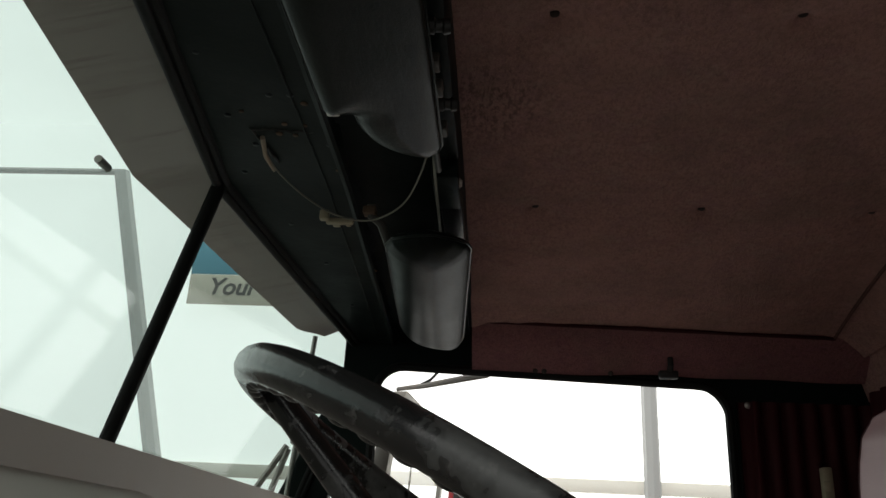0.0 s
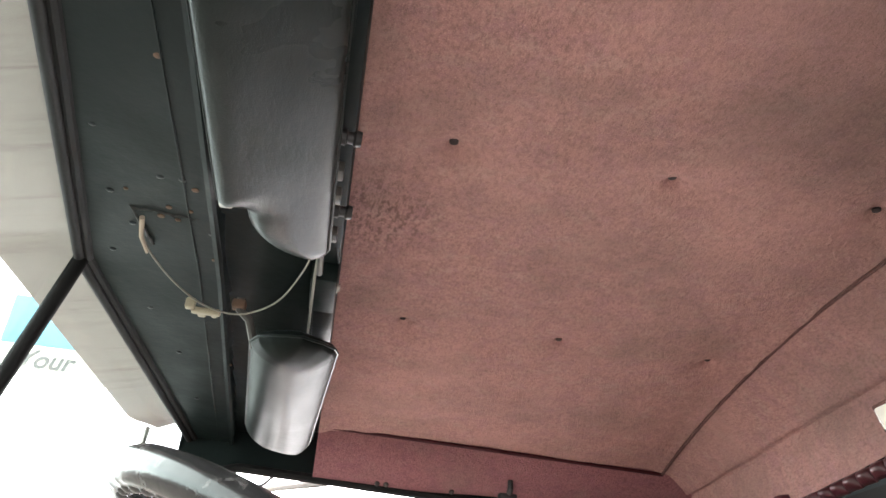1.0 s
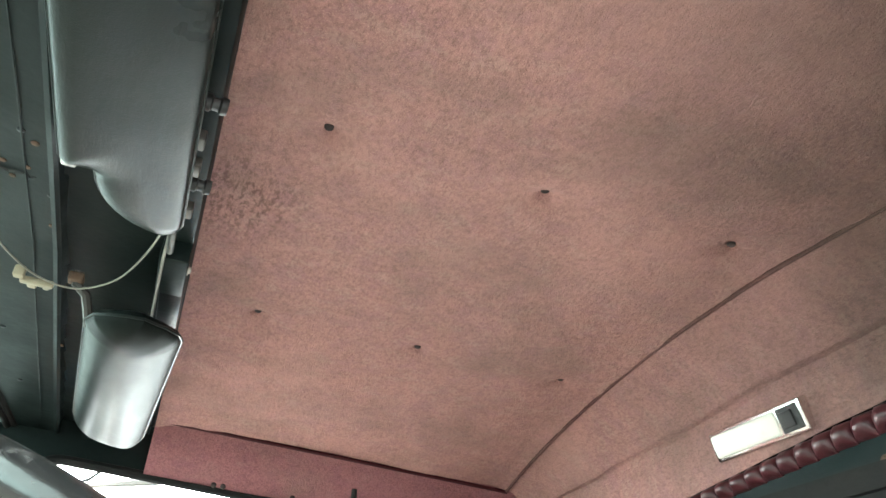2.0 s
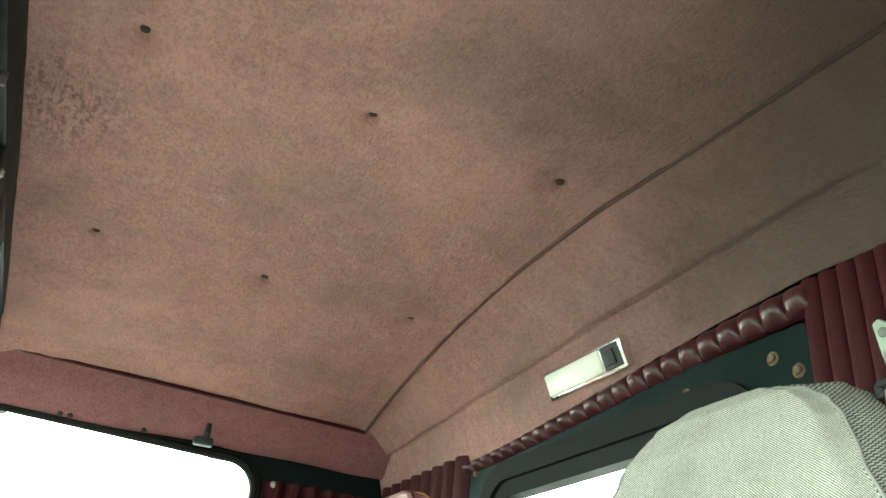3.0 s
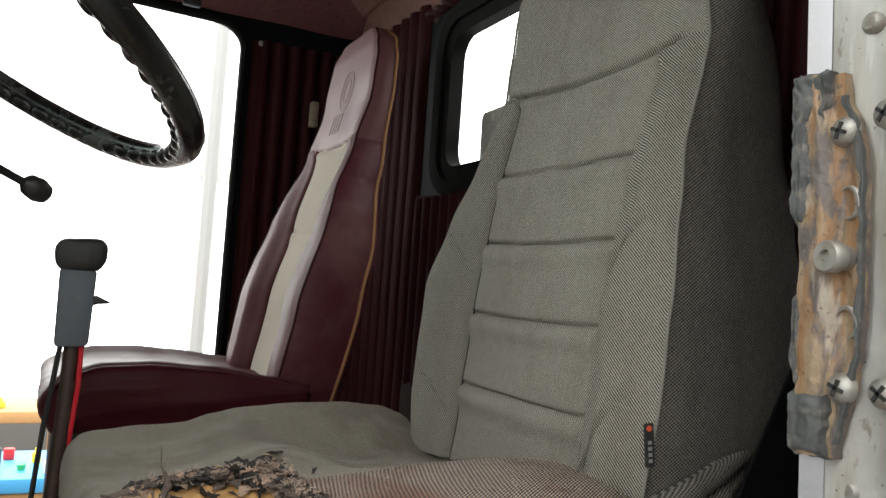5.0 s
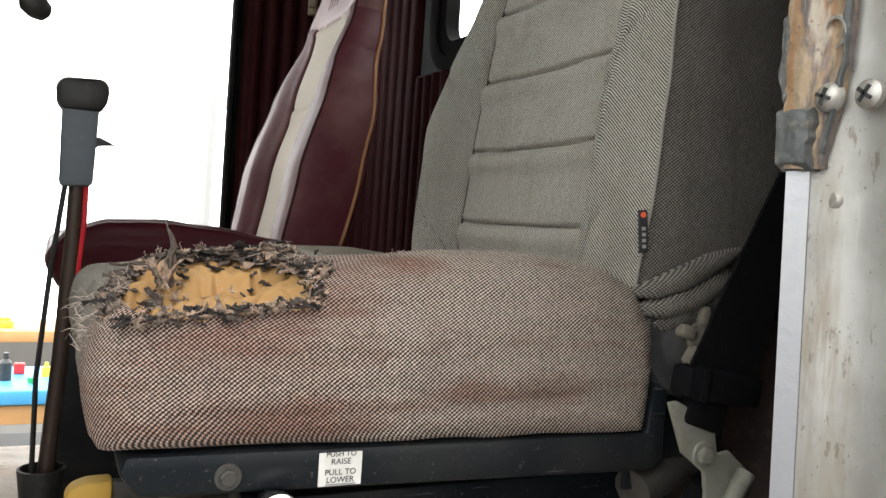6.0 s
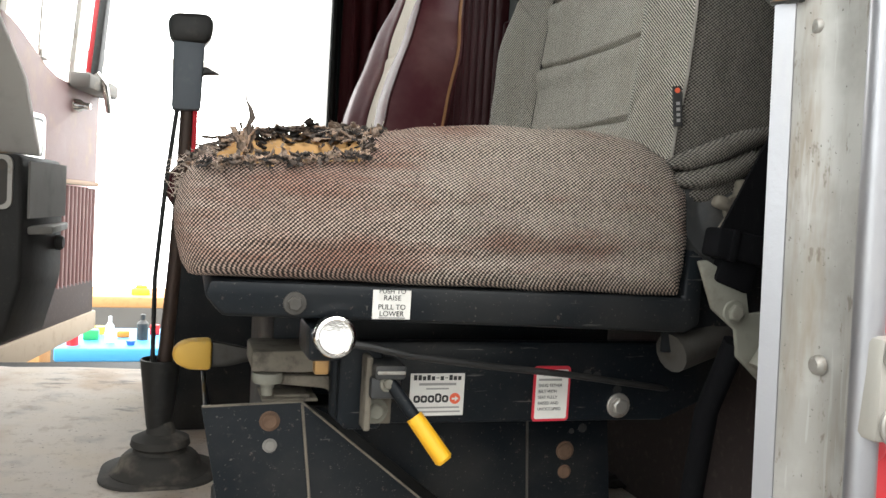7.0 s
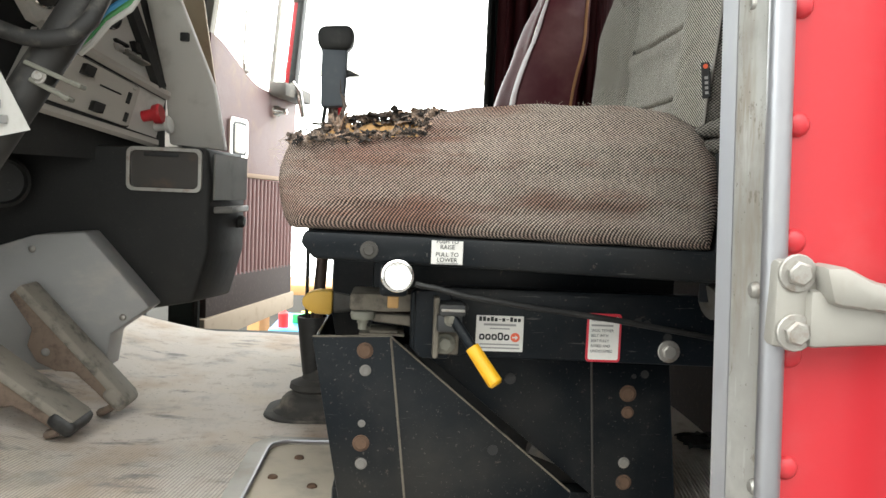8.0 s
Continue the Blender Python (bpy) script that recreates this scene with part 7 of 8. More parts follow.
bm = new_bm()
slab(bm, lambda u, v: on_board(u, v), (-0.02, 0.01, 0), 4, 4)
board = part("gauge_board", bm, DASH_PALE, dash, "dusty grey gauge board")
for u, v, r in ((0.2, 0.4, 0.026), (0.42, 0.42, 0.026), (0.68, 0.52, 0.024), (0.3, 0.78, 0.02), (0.55, 0.8, 0.02), (0.8, 0.75, 0.018)):
    gn = on_board(u, v, 1) - on_board(u, v, 0)
    bm = new_bm()
    lathe(bm, on_board(u, v), gn, [(0, r * 1.12), (0.006, r * 1.1), (0.008, r), (0.004, r * 0.95), (0.004, r * 0.1)], 22)
    g = part("gauge", bm, CHROME, board, "chrome-rimmed gauge")
    bm = new_bm()
    lathe(bm, on_board(u, v), gn, [(0.004, r * 0.94), (0.0055, r * 0.94)], 20)
    part("dial", bm, INK, g)
for u, v, du, dv, h, mat in ((0.66, 0.20, 0.05, 0.06, 0.012, STEEL), (0.73, 0.19, 0.07, 0.035, 0.018, DUSTY_STEEL), (0.70, 0.27, 0.10, 0.03, 0.010, DASH_BLACK), (0.82, 0.30, 0.05, 0.10, 0.014, DASH_BLACK), (0.80, 0.16, 0.12, 0.02, 0.022, DUSTY_STEEL)):
    bm = new_bm()
    box(bm, (0, 0, 0), (1, 1, 1), 0.08)
    for w in bm.verts:
        w.co = on_board(u + du * (w.co.x - 0.5), v + dv * (w.co.y - 0.5), -0.001 + h * w.co.z)
    part("fitting", bm, mat, board, "small dusty bracket")
bm = new_bm()
tube(bm, [on_board(0.95, 0.0, 0.006), on_board(0.86, 1.0, 0.006)], 0.014, 6)
part("board_edge", bm, DASH_BLACK, dash)
bm = new_bm()
prism(bm, [(0.135, 2.06), (0.195, 2.06), (0.268, 1.886), (0.292, 1.765), (0.188, 1.772), (0.178, 1.882)], 1.462, 0.030, 0.004)
side_plate = part("end_panel", bm, DASH_PALE, dash, "dusty pale grey end panel")
bm = new_bm()
box(bm, (0.205, 1.455, 1.966), (0.222, 1.463, 1.982), 0.002)
part("socket", bm, INK, side_plate)
bm = new_bm()
slab(bm, lambda u, v: (-0.30 + (0.49 - 0.24 * smooth(0.56, 0.60, v)) * u, 0.47 + 1.74 * v, 2.225 + 0.045 * (1 - u) - 0.17 * u ** 3), (0, 0, -0.03), 12, 12)
part("dash_top", bm, DASH_GREY, dash, "dusty grey padded dash top")
bm = new_bm()
slab(bm, lambda u, v: (-0.02 + 0.05 * u, 1.49 + 0.70 * v, 1.70 + 0.40 * (1 - u)), (-0.02, 0, 0), 4, 4)
part("glove_board", bm, DASH_GREY, dash)
bm = new_bm()
slab(bm, lambda u, v: (-0.02 - 0.12 * u, 0.48 + 0.72 * v, 2.09 - 0.42 * u), (-0.02, 0, 0), 4, 4)
part("knee_panel", bm, DASH_BLACK, dash)
bm = new_bm()
lathe(bm, (-0.045, 1.30, 1.690), (0.5, -0.85, 0), [(0, 0.042), (0.02, 0.044), (0.024, 0.038), (0.010, 0.034), (0.010, 0.004)], 24)
part("air_vent", bm, DASH_BLACK, dash, "round black air vent")
wires = thing("wire_bundle", "blue and green wires taped along the dash", "wires", (0.05, 1.1, 2.0))
for k, (mat, off) in enumerate(((BLUE, 0.0), (plain("green_wire", (0.10, 0.35, 0.12), 0.5), 0.009), (RUBBER, -0.009), (LABEL, 0.016))):
    bm = new_bm()
    tube(bm, [(0.205, 0.985, 1.880 - off), (0.222, 0.98, 1.893 - off), (0.243, 0.98, 1.920 - off), (0.268, 0.985, 1.940 - off), (0.30, 1.0, 2.0 - off)], 0.0048, 8)
    part("wire", bm, mat, wires)
loom = thing("gaitered_loom", "black corrugated loom drooping under the gauges", "loom", (0.03, 1.05, 1.93))
bm = new_bm()
tube(bm, [(0.06, 0.93, 1.905), (0.143, 0.905, 1.876), (0.172, 0.90, 1.867), (0.200, 0.90, 1.866), (0.228, 0.902, 1.872), (0.248, 0.905, 1.892), (0.262, 0.912, 1.925), (0.262, 0.92, 1.99)], [0.010, 0.0105, 0.010, 0.011, 0.0105, 0.011, 0.010, 0.010], 12)
part("sleeve", bm, LOOM_RUBBER, loom)
bracket = thing("column_bracket", "dull steel clamp bracket under the column", "bracket", (0.06, 1.1, 1.87))
bm = new_bm()
box(bm, (-0.036, -0.012, -0.003), (0.036, 0.012, 0.003), 0.002, 2, Matrix.Translation((0.202, 0.918, 1.826)) @ pose(0, 0, 0, 0, 22, 4))
box(bm, (-0.026, -0.012, -0.003), (0.026, 0.012, 0.003), 0.002, 2, Matrix.Translation((0.198, 0.918, 1.808)) @ pose(0, 0, 0, 0, 26, 4))
part("clamp", bm, ANCHOR_STEEL, bracket)
bolt(bracket, (0.187, 0.908, 1.822), (0, -1, 0.2), 0.006, STEEL)

tunnel = thing("heater_panel", "bare grey metal heater panel behind the pedals", "panel", (0.1, 1.3, 1.45))
bm = new_bm()
prism(bm, [(-0.28, 1.50), (0.023, 1.604), (0.104, 1.612), (0.214, 1.488), (0.150, 1.440), (0.141, 1.380), (-0.28, 1.36)], 1.272, 0.07, 0.004)
part("sheet", bm, worn_metal("dull_grey_sheet", (0.30, 0.295, 0.29), 0.45, (0.40, 0.37, 0.34), 0.7, 9, 0.3, (1, 1, 1.8)), tunnel)
for x, z in ((0.02, 1.58), (0.17, 1.47), (-0.12, 1.40)):
    rivet(tunnel, (x, 1.271, z), (0, -1, 0), 0.006, STEEL)


def pedal(y, x0, z0, x1, z1, w, label, toe=None):
    t = thing("pedal", label, "pedal", (x1, y, 1.34), "foot pedals")
    way = Vector((x1 - x0, 0, z1 - z0))
    m = Matrix.Translation(((x0 + x1) / 2, y, (z0 + z1) / 2)) @ Matrix.Rotation(-math.atan2(way.z, way.x), 4, "Y")
    length = way.length
    half = length / 2
    side = [(-half, -0.006), (half - 0.01, -0.006), (half, -0.012), (half - 0.004, -0.022), (half - 0.05, -0.024), (0.035, -0.028), (0.015, -0.048), (-0.015, -0.060), (-0.045, -0.054), (-0.060, -0.030), (-half, -0.020)]
    bm = new_bm()
    prism(bm, side, -w * 0.44, w * 0.88, 0.003)
    bmesh.ops.transform(bm, matrix=m, verts=bm.verts[:])
    body = part("lever", bm, PEDAL_CAST, t, "dusty cast lever with a rounded belly")
    bm = new_bm()
    box(bm, (-half, -w / 2, -0.008), (half, w / 2, 0.008), 0.005, 2, m)
    part("treadle", bm, PEDAL_STEEL, t, "dusty worn treadle")
    bm = new_bm()
    box(bm, (half - 0.034, -w / 2 - 0.003, -0.020), (half + 0.008, w / 2 + 0.003, 0.006), 0.009, 3, m)
    part("toe", bm, toe or PEDAL_STEEL, t)
    rivet(body, m @ Vector((-0.018, -w * 0.44, -0.038)), (0, -1, 0), 0.007, DUSTY_STEEL, "pivot")
    bm = new_bm()
    tube(bm, eased([(x1 - 0.020, y - 0.4 * w, z1 - 0.010), (x1 - 0.038, y - 0.3 * w, 1.324), (x1 - 0.046, y, 1.320), (x1 - 0.036, y + 0.3 * w, 1.322), (x1 - 0.012, y + 0.4 * w, z1 - 0.010)]), 0.006, 8)
    part("hinge", bm, PEDAL_CAST, t, "dusty floor hinge")
    return t


pedal(1.225, 0.030, 1.525, 0.198, 1.345, 0.060, "dusty steel foot pedal with a bent lower end")
pedal(1.105, -0.030, 1.480, 0.166, 1.342, 0.074, "dusty steel foot pedal with a rounded black toe", RUBBER)
hatch = thing("floor_hatch", "aluminium-edged floor hatch with rivets before the seat", "hatch", (0.5, 1.0, 1.315))
bm = new_bm()
ring(bm, rounded(0.425, 0.62, 0.70, 1.115, 0.05), rounded(0.452, 0.60, 0.72, 1.090, 0.036), 1.313, 0.008, "xy")
part("rim", bm, ALU, hatch, "dull aluminium rim")
bm = new_bm()
tube(bm, [(x, y, 1.3225) for x, y in rounded(0.452, 0.60, 0.72, 1.090, 0.036)], 0.003, 6, True)
part("bead", bm, ALU_BRIGHT, hatch, "worn bright inner bead")
bm = new_bm()
prism(bm, rounded(0.450, 0.60, 0.72, 1.092, 0.036), 1.313, 0.004, 0, "xy")
part("lid", bm, LID_DUST, hatch, "dusty tan lid")
for x, y in ((0.50, 1.03), (0.53, 0.92), (0.475, 0.95)):
    rivet(hatch, (x, y, 1.317), (0, 0, 1), 0.007, RUST)

# ---- worn striker plate and grab handle ----
striker = thing("striker_plate", "worn rusty striker plate with a steel latch roller", "latch", (0.86, 0.49, 1.97))


def jamb(y, z, out=0.0):
    return Vector((lean(z) + 0.010 - out, y, z))


PLATE_EDGE = [(1.868, 0.4800), (1.886, 0.4765), (1.905, 0.4715), (1.925, 0.4675), (1.96, 0.4655), (2.03, 0.4660), (2.048, 0.4705), (2.062, 0.4765), (2.078, 0.4790)]


def plate_edge(z):
    return bend(PLATE_EDGE, z) + 0.0012 * noise.noise((z * 90, 2, 3))


bm = new_bm()


def worn(u, v):
    z = 1.867 + 0.211 * u
    ya, yb = 0.5005, plate_edge(z)
    hump = 0.0075 * (1 - smooth(0.35, 0.62, v)) + 0.0025 * math.exp(-(((v - 0.50) / 0.05) ** 2)) * (0.4 + noise.noise((u * 7, 1, 2)))
    dish = 0.003 * math.exp(-(((v - 0.72) / 0.16) ** 2)) * (math.exp(-(((z - 1.937) / 0.018) ** 2)) + math.exp(-(((z - 2.015) / 0.018) ** 2)))
    return jamb(ya + (yb - ya) * v, z, 0.006 + hump - dish + 0.0014 * noise.noise((u * 11, v * 4, 5)) + 0.0008 * noise.noise((u * 40, v * 9, 6)))


slab(bm, worn, (0.006, 0, 0), 90, 36)
part("plate", bm, STRIKER_STEEL, striker, "steel plate worn bare and stained tan down the middle")
for z0, z1, k, wide, out in ((1.866, 1.903, 3, 0.0185, 0.0165), (1.990, 2.079, 8, 0.0075, 0.0175), (2.050, 2.080, 5, 0.0165, 0.0160), (1.900, 1.958, 6, 0.0040, 0.0150), (1.996, 2.038, 9, 0.0110, 0.0150)):
    bm = new_bm()

    def crust(u, v):
        z = z0 + (z1 - z0) * u
        ragged = 0.003 * noise.noise((z * 60, k, 1)) + 0.0015 * noise.noise((z * 220, k, 4))
        lump = 0.0035 * noise.noise((z * 70, v * 2.2, k)) + 0.0012 * noise.noise((z * 190, v * 6, k))
        return jamb(0.5030 - (wide + ragged) * v, z + 0.002 * noise.noise((v * 4, k, 7)), out + lump - 0.004 * v ** 2 - 0.006 * (smooth(0.12, 0, u) + smooth(0.88, 1, u)))

    slab(bm, crust, (0.008, 0, 0), 50, 18)
    part("lip", bm, STRIKER_PAINT, striker, "crumpled peeling dark grey edge")
bm = new_bm()
slab(bm, lambda u, v: jamb(plate_edge(1.875 + 0.19 * u) + (0.0030 + 0.003 * noise.noise((u * 9, 2, 11)) + 0.0012 * noise.noise((u * 31, 3, 4))) * v - 0.0006, 1.875 + 0.19 * u, 0.0076 + 0.001 * noise.noise((u * 14, v * 2, 5))), (0.003, 0, 0), 60, 4)
part("rim", bm, STRIKER_PAINT, striker, "dark grey scuffed rim")
for y, z in ((0.4555, 2.052), (0.4555, 1.906)):
    bm = new_bm()
    lathe(bm, jamb(y, z, 0.000), (-1, 0, 0), [(0, 0.0085), (0.003, 0.0080), (0.0055, 0.005), (0.006, 0.0015)], 16)
    scr = part("screw", bm, STEEL, striker)
    bm = new_bm()
    for turn in (35, 125):
        box(bm, (-0.0012, -0.005, -0.001), (0.0006, 0.005, 0.001), 0, 1, Matrix.Translation(jamb(y, z, 0.0056)) @ Matrix.Rotation(radians(turn), 4, "X"))
    part("cross_slot", bm, INK, scr)
bm = new_bm()
lathe(bm, jamb(0.4755, 1.976, 0.004), (-1, 0.06, 0), [(0, 0.0068), (0.006, 0.0068), (0.0062, 0.0058), (0.008, 0.0058), (0.0082, 0.0082), (0.010, 0.0088), (0.0165, 0.0088), (0.0178, 0.0078), (0.018, 0.0034), (0.015, 0.003), (0.015, 0.001)], 24)
part("roller", bm, STEEL, striker, "steel latch roller")
for y, z in ((0.4775, 2.045), (0.4765, 1.906)):
    bm = new_bm()
    lathe(bm, jamb(y, z, 0.004), (-1, 0, 0), [(0, 0.0085), (0.004, 0.008), (0.007, 0.005), (0.0075, 0.0015)], 16)
    scr = part("screw", bm, STEEL, striker)
    bm = new_bm()
    for a in (20, 110):
        box(bm, (-0.0012, -0.0048, -0.0010), (0.0006, 0.0048, 0.0010), 0, 1, Matrix.Translation(jamb(y, z, 0.0112)) @ Matrix.Rotation(radians(a), 4, "X"))
    part("cross_slot", bm, INK, scr)
for y, z, turn in ((0.4745, 1.941, 0.4), (0.4745, 2.006, 0.9)):  # raised crescents
    bm = new_bm()
    tube(bm, [jamb(y + 0.0065 * math.cos(turn + 4.2 * t / 12), z + 0.0085 * math.sin(turn + 4.2 * t / 12), 0.0065) for t in range(13)], [0.0006 + 0.0010 * math.sin(math.pi * t / 12) for t in range(13)], 6)
    part("crescent", bm, STEEL, striker, "raised steel crescent")

handle = thing("grab_handle", "cast aluminium grab handle bracket bolted to the red cab side", "handle", (0.9, 0.40, 1.64))
bm = new_bm()
prism(bm, [(0.876, 1.670), (0.901, 1.670), (0.913, 1.662), (0.914, 1.622), (0.900, 1.612), (0.876, 1.612)], 0.404, 0.024, 0.004)
pad = part("base", bm, ALU, handle, "cast aluminium base")
bm = new_bm()
prism(bm, [(0.898, 1.669), (0.915, 1.668), (0.936, 1.658), (0.985, 1.653), (0.985, 1.634), (0.930, 1.640), (0.906, 1.642)], 0.386, 0.030, 0.007)
part("arm", bm, ALU, handle)
bm = new_bm()
prism(bm, [(0.896, 1.652), (0.985, 1.644), (0.985, 1.618), (0.930, 1.615), (0.897, 1.6125)], 0.397, 0.020, 0.005)
part("web", bm, ALU, handle, "lower web of the casting")
bolt(handle, (0.889, 0.404, 1.6615), (0, -1, 0), 0.0085, STEEL)
bolt(handle, (0.890, 0.404, 1.6225), (0, -1, 0), 0.0085, STEEL)
bm = new_bm()
tube(bm, [(0.985, 0.380, 1.40), (0.985, 0.380, 2.30)], 0.016, 14)
part("bar", bm, ALU_BRIGHT, handle)

# ---- open passenger door ----
door = thing("door_1", "open passenger door, faded rose vinyl inside, red paint outside", "door", (0.045, 2.275, 1.2), kind="structure")
DA = radians(79)
DU, DNI = Vector((math.cos(DA), math.sin(DA), 0)), Vector((math.sin(DA), -math.cos(DA), 0))
DO = Vector((0.050, 2.285, 0))


def dpt(u, z, inn=0.0):
    """A place on the door: along it from the hinge, height, and in from its inner face."""
    return DO + DU * u + DNI * (inn + 0.045 * min(1, max(0, (z - 2.08) / 0.44))) + Vector((0, 0, z))


def dplate(poly, i0, i1, bevel=0.0):
    bm = new_bm()
    prism(bm, poly, i0, i1 - i0, bevel)
    for v in bm.verts:
        v.co = dpt(v.co.x, v.co.z, v.co.y)
    bmesh.ops.recalc_face_normals(bm, faces=bm.faces[:])
    return bm


def belt_z(u):
    return 2.14 - 0.10 * smooth(0.0, 0.45, u) - 0.012 * u


# skin with the window's opening: sill part, two uprights, top rail
sill = [(0, 1.22)] + [(0.82, 1.22)] + [(0.82 - 0.82 * k / 12, belt_z(0.82 - 0.82 * k / 12)) for k in range(13)]
part("outer_skin", dplate(sill, -0.045, -0.02, 0.002), RED_PAINT, door, "red painted outer skin")
part("inner_frame", dplate([(0.0, 2.02), (0.04, 2.02), (0.08, 2.44), (0.16, 2.545), (0.0 + 0.12, 2.57), (0.05, 2.50)], -0.04, 0.0, 0.003), ALU, door, "pale front window upright")
part("rear_upright", dplate([(0.775, 1.98), (0.82, 1.98), (0.82, 2.43), (0.79, 2.43)], -0.040, -0.022, 0.003), RED_PAINT, door, "red rear window upright")
part("rear_seal", dplate([(0.765, 1.98), (0.822, 1.98), (0.822, 2.43), (0.78, 2.43)], -0.020, 0.004, 0.003), RUBBER, door, "dark rubber on the rear upright")
part("top_rail", dplate([(0.05, 2.50), (0.12, 2.57), (0.42, 2.540), (0.72, 2.508), (0.82, 2.42), (0.79, 2.40), (0.70, 2.478), (0.42, 2.508), (0.14, 2.538), (0.08, 2.48)], -0.04, 0.0, 0.003), ALU, door, "pale metal window frame")
pane = part("pane", dplate([(0.05, 2.05), (0.78, 1.97), (0.78, 2.415), (0.70, 2.483), (0.14, 2.543), (0.08, 2.48)], -0.024, -0.020), CLEAR, door)
pane.visible_shadow = False
part("vent_post", dplate([(0.59, 2.0), (0.612, 2.0), (0.60, 2.495), (0.585, 2.495)], -0.026, -0.012), STEEL, door, "slim window guide")
upper = [(0.005, 1.735)] + [(0.80, 1.722)] + [(0.80 - 0.795 * k / 14, belt_z(0.80 - 0.795 * k / 14) - 0.004) for k in range(15)]
part("upper_trim", dplate(upper, -0.02, 0.012, 0.004), DOOR_VINYL, door, "faded rose vinyl, stained and scuffed")
n = 22
for k in range(n):
    u0, u1 = 0.01 + 0.79 * k / n, 0.01 + 0.79 * (k + 1) / n
    bm = new_bm()
    slab(bm, lambda a, b: dpt(u0 + (u1 - u0) * b, 1.415 + 0.318 * a - 0.03 * (u0), 0.004 + 0.011 * math.sin(math.pi * b) ** 0.6), -DNI * 0.02, 2, 6)
    part("pleat", bm, DOOR_PLEAT, door)
bm = dplate([(0.005, 1.728), (0.80, 1.716), (0.80, 1.732), (0.005, 1.744)], 0.0, 0.020, 0.004)
part("trim_strip", bm, plain("dirty_tan_strip", (0.30, 0.20, 0.13), 0.7), door, "dirty tan strip")
part("kick_carpet", dplate([(0.02, 1.30), (0.80, 1.285), (0.80, 1.40), (0.02, 1.42)], -0.02, 0.014, 0.006), DARK_CARPET, door, "dark dirty kick carpet")
part("bottom_strip", dplate([(0.0, 1.225), (0.82, 1.225), (0.82, 1.29), (0.0, 1.30)], -0.02, 0.02, 0.006), DUSTY_TAN, door, "dusty beige sill strip")
bm = new_bm()
for v in box(bm, (0.50, 0.01, 2.015), (0.80, 0.075, 2.065), 0.012):
    v.co = dpt(v.co.x, v.co.z, v.co.y)
part("latch_cover", bm, DUSTY_STEEL, door, "grey latch cover block")
bm = new_bm()
tube(bm, [dpt(0.60, 2.075, 0.06), dpt(0.61, 2.04, 0.085), dpt(0.66, 1.96, 0.085)], [0.010, 0.011, 0.009], 10)
part("inside_handle", bm, CHROME, door, "chrome inside handle")
bm = new_bm()
lathe(bm, dpt(0.55, 1.965, 0.012), DNI, [(0, 0.022), (0.02, 0.020), (0.03, 0.012), (0.05, 0.010)], 16)
part("winder", bm, CHROME, door, "chrome window winder")
part("vent_frame", dplate(rounded(0.150, 0.300, 1.78, 1.91, 0.02), 0.010, 0.022, 0.003), CHROME, door, "chrome-framed pocket light")
part("vent_face", dplate(rounded(0.180, 0.270, 1.80, 1.89, 0.012), 0.019, 0.025, 0.002), LENS, door)
bm = dplate(rounded(0.168, 0.282, 1.792, 1.898, 0.014), 0.018, 0.0235, 0.002)
part("vent_seal", bm, RUBBER, door, "black seal round the pocket light")
bm = new_bm()
tube(bm, [dpt(0.30, 2.52, -0.03), dpt(0.30, 2.085, -0.005)], 0.003, 6)
part("lock_rod", bm, STEEL, door)
bm = new_bm()
lathe(bm, dpt(0.30, belt_z(0.30), 0.0), (0, 0, 1), [(0, 0.02), (0.006, 0.02), (0.01, 0.006), (0.03, 0.005)], 12)
part("lock_knob", bm, STEEL, door)

bm = new_bm()
tube(bm, [(0.072, 2.53, 2.600), (0.15, 2.482, 2.602), (0.318, 2.322, 2.604)], [0.006, 0.008, 0.010], 8)
part("stay", bm, DUSTY_STEEL, door, "slim dusty stay over the door")
bm = new_bm()
tube(bm, [(0.135, 2.49, 2.604), (0.165, 2.48, 2.618), (0.192, 2.47, 2.645)], 0.004, 6)
part("cord", bm, RUBBER, door, "thin black cord")

# mirror arms outside the windscreen's far corner
arms = thing("mirror_bracket", "thin steel mirror arms outside the passenger corner", "bracket", (-0.2, 2.45, 2.2))
for p, q in (((-0.194, 2.45, 2.429), (-0.36, 2.45, 2.16)), ((-0.19, 2.45, 2.42), (-0.27, 2.45, 2.16)), ((-0.155, 2.45, 2.45), (-0.235, 2.45, 2.10)), ((-0.02, 2.29, 2.40), (-0.18, 2.45, 2.44)), ((-0.02, 2.29, 2.14), (-0.24, 2.45, 2.12))):
    bm = new_bm()
    tube(bm, [p, q], 0.0085, 8)
    part("arm", bm, STEEL, arms)

# ---- outside, in the hall ----
def post(a, b, w, label, mat=GREY_WALL):
    t = thing("hall_post", label, "post", (a[0], a[1], 0), "hall posts", "structure")
    bm = new_bm()
    tube(bm, [a, b], w, 8)
    part("shaft", bm, mat, t)
    return t


post((1.72, 7.88, 0), (1.72, 7.88, 6.5), 0.075, "pale grey steel hall post", HALL_STEEL)
post((-2.0, 7.88, 0), (-3.72, 7.88, 5.85), 0.085, "slanting grey steel hall post")
post((-3.72, 7.86, 5.85), (-11.0, 7.86, 5.85), 0.035, "grey steel hall beam")
post((-6.6, 7.86, 0), (-7.4, 7.86, 5.8), 0.07, "slanting grey steel hall post")
bm = new_bm()
box(bm, (-11.9, 7.90, 2.78), (8.9, 7.98, 2.90), 0.01)
solo("wall_girt", bm, plain("beige_timber", (0.78, 0.75, 0.68), 0.7), "beige timber girt along the hall wall", "beam", "structure")
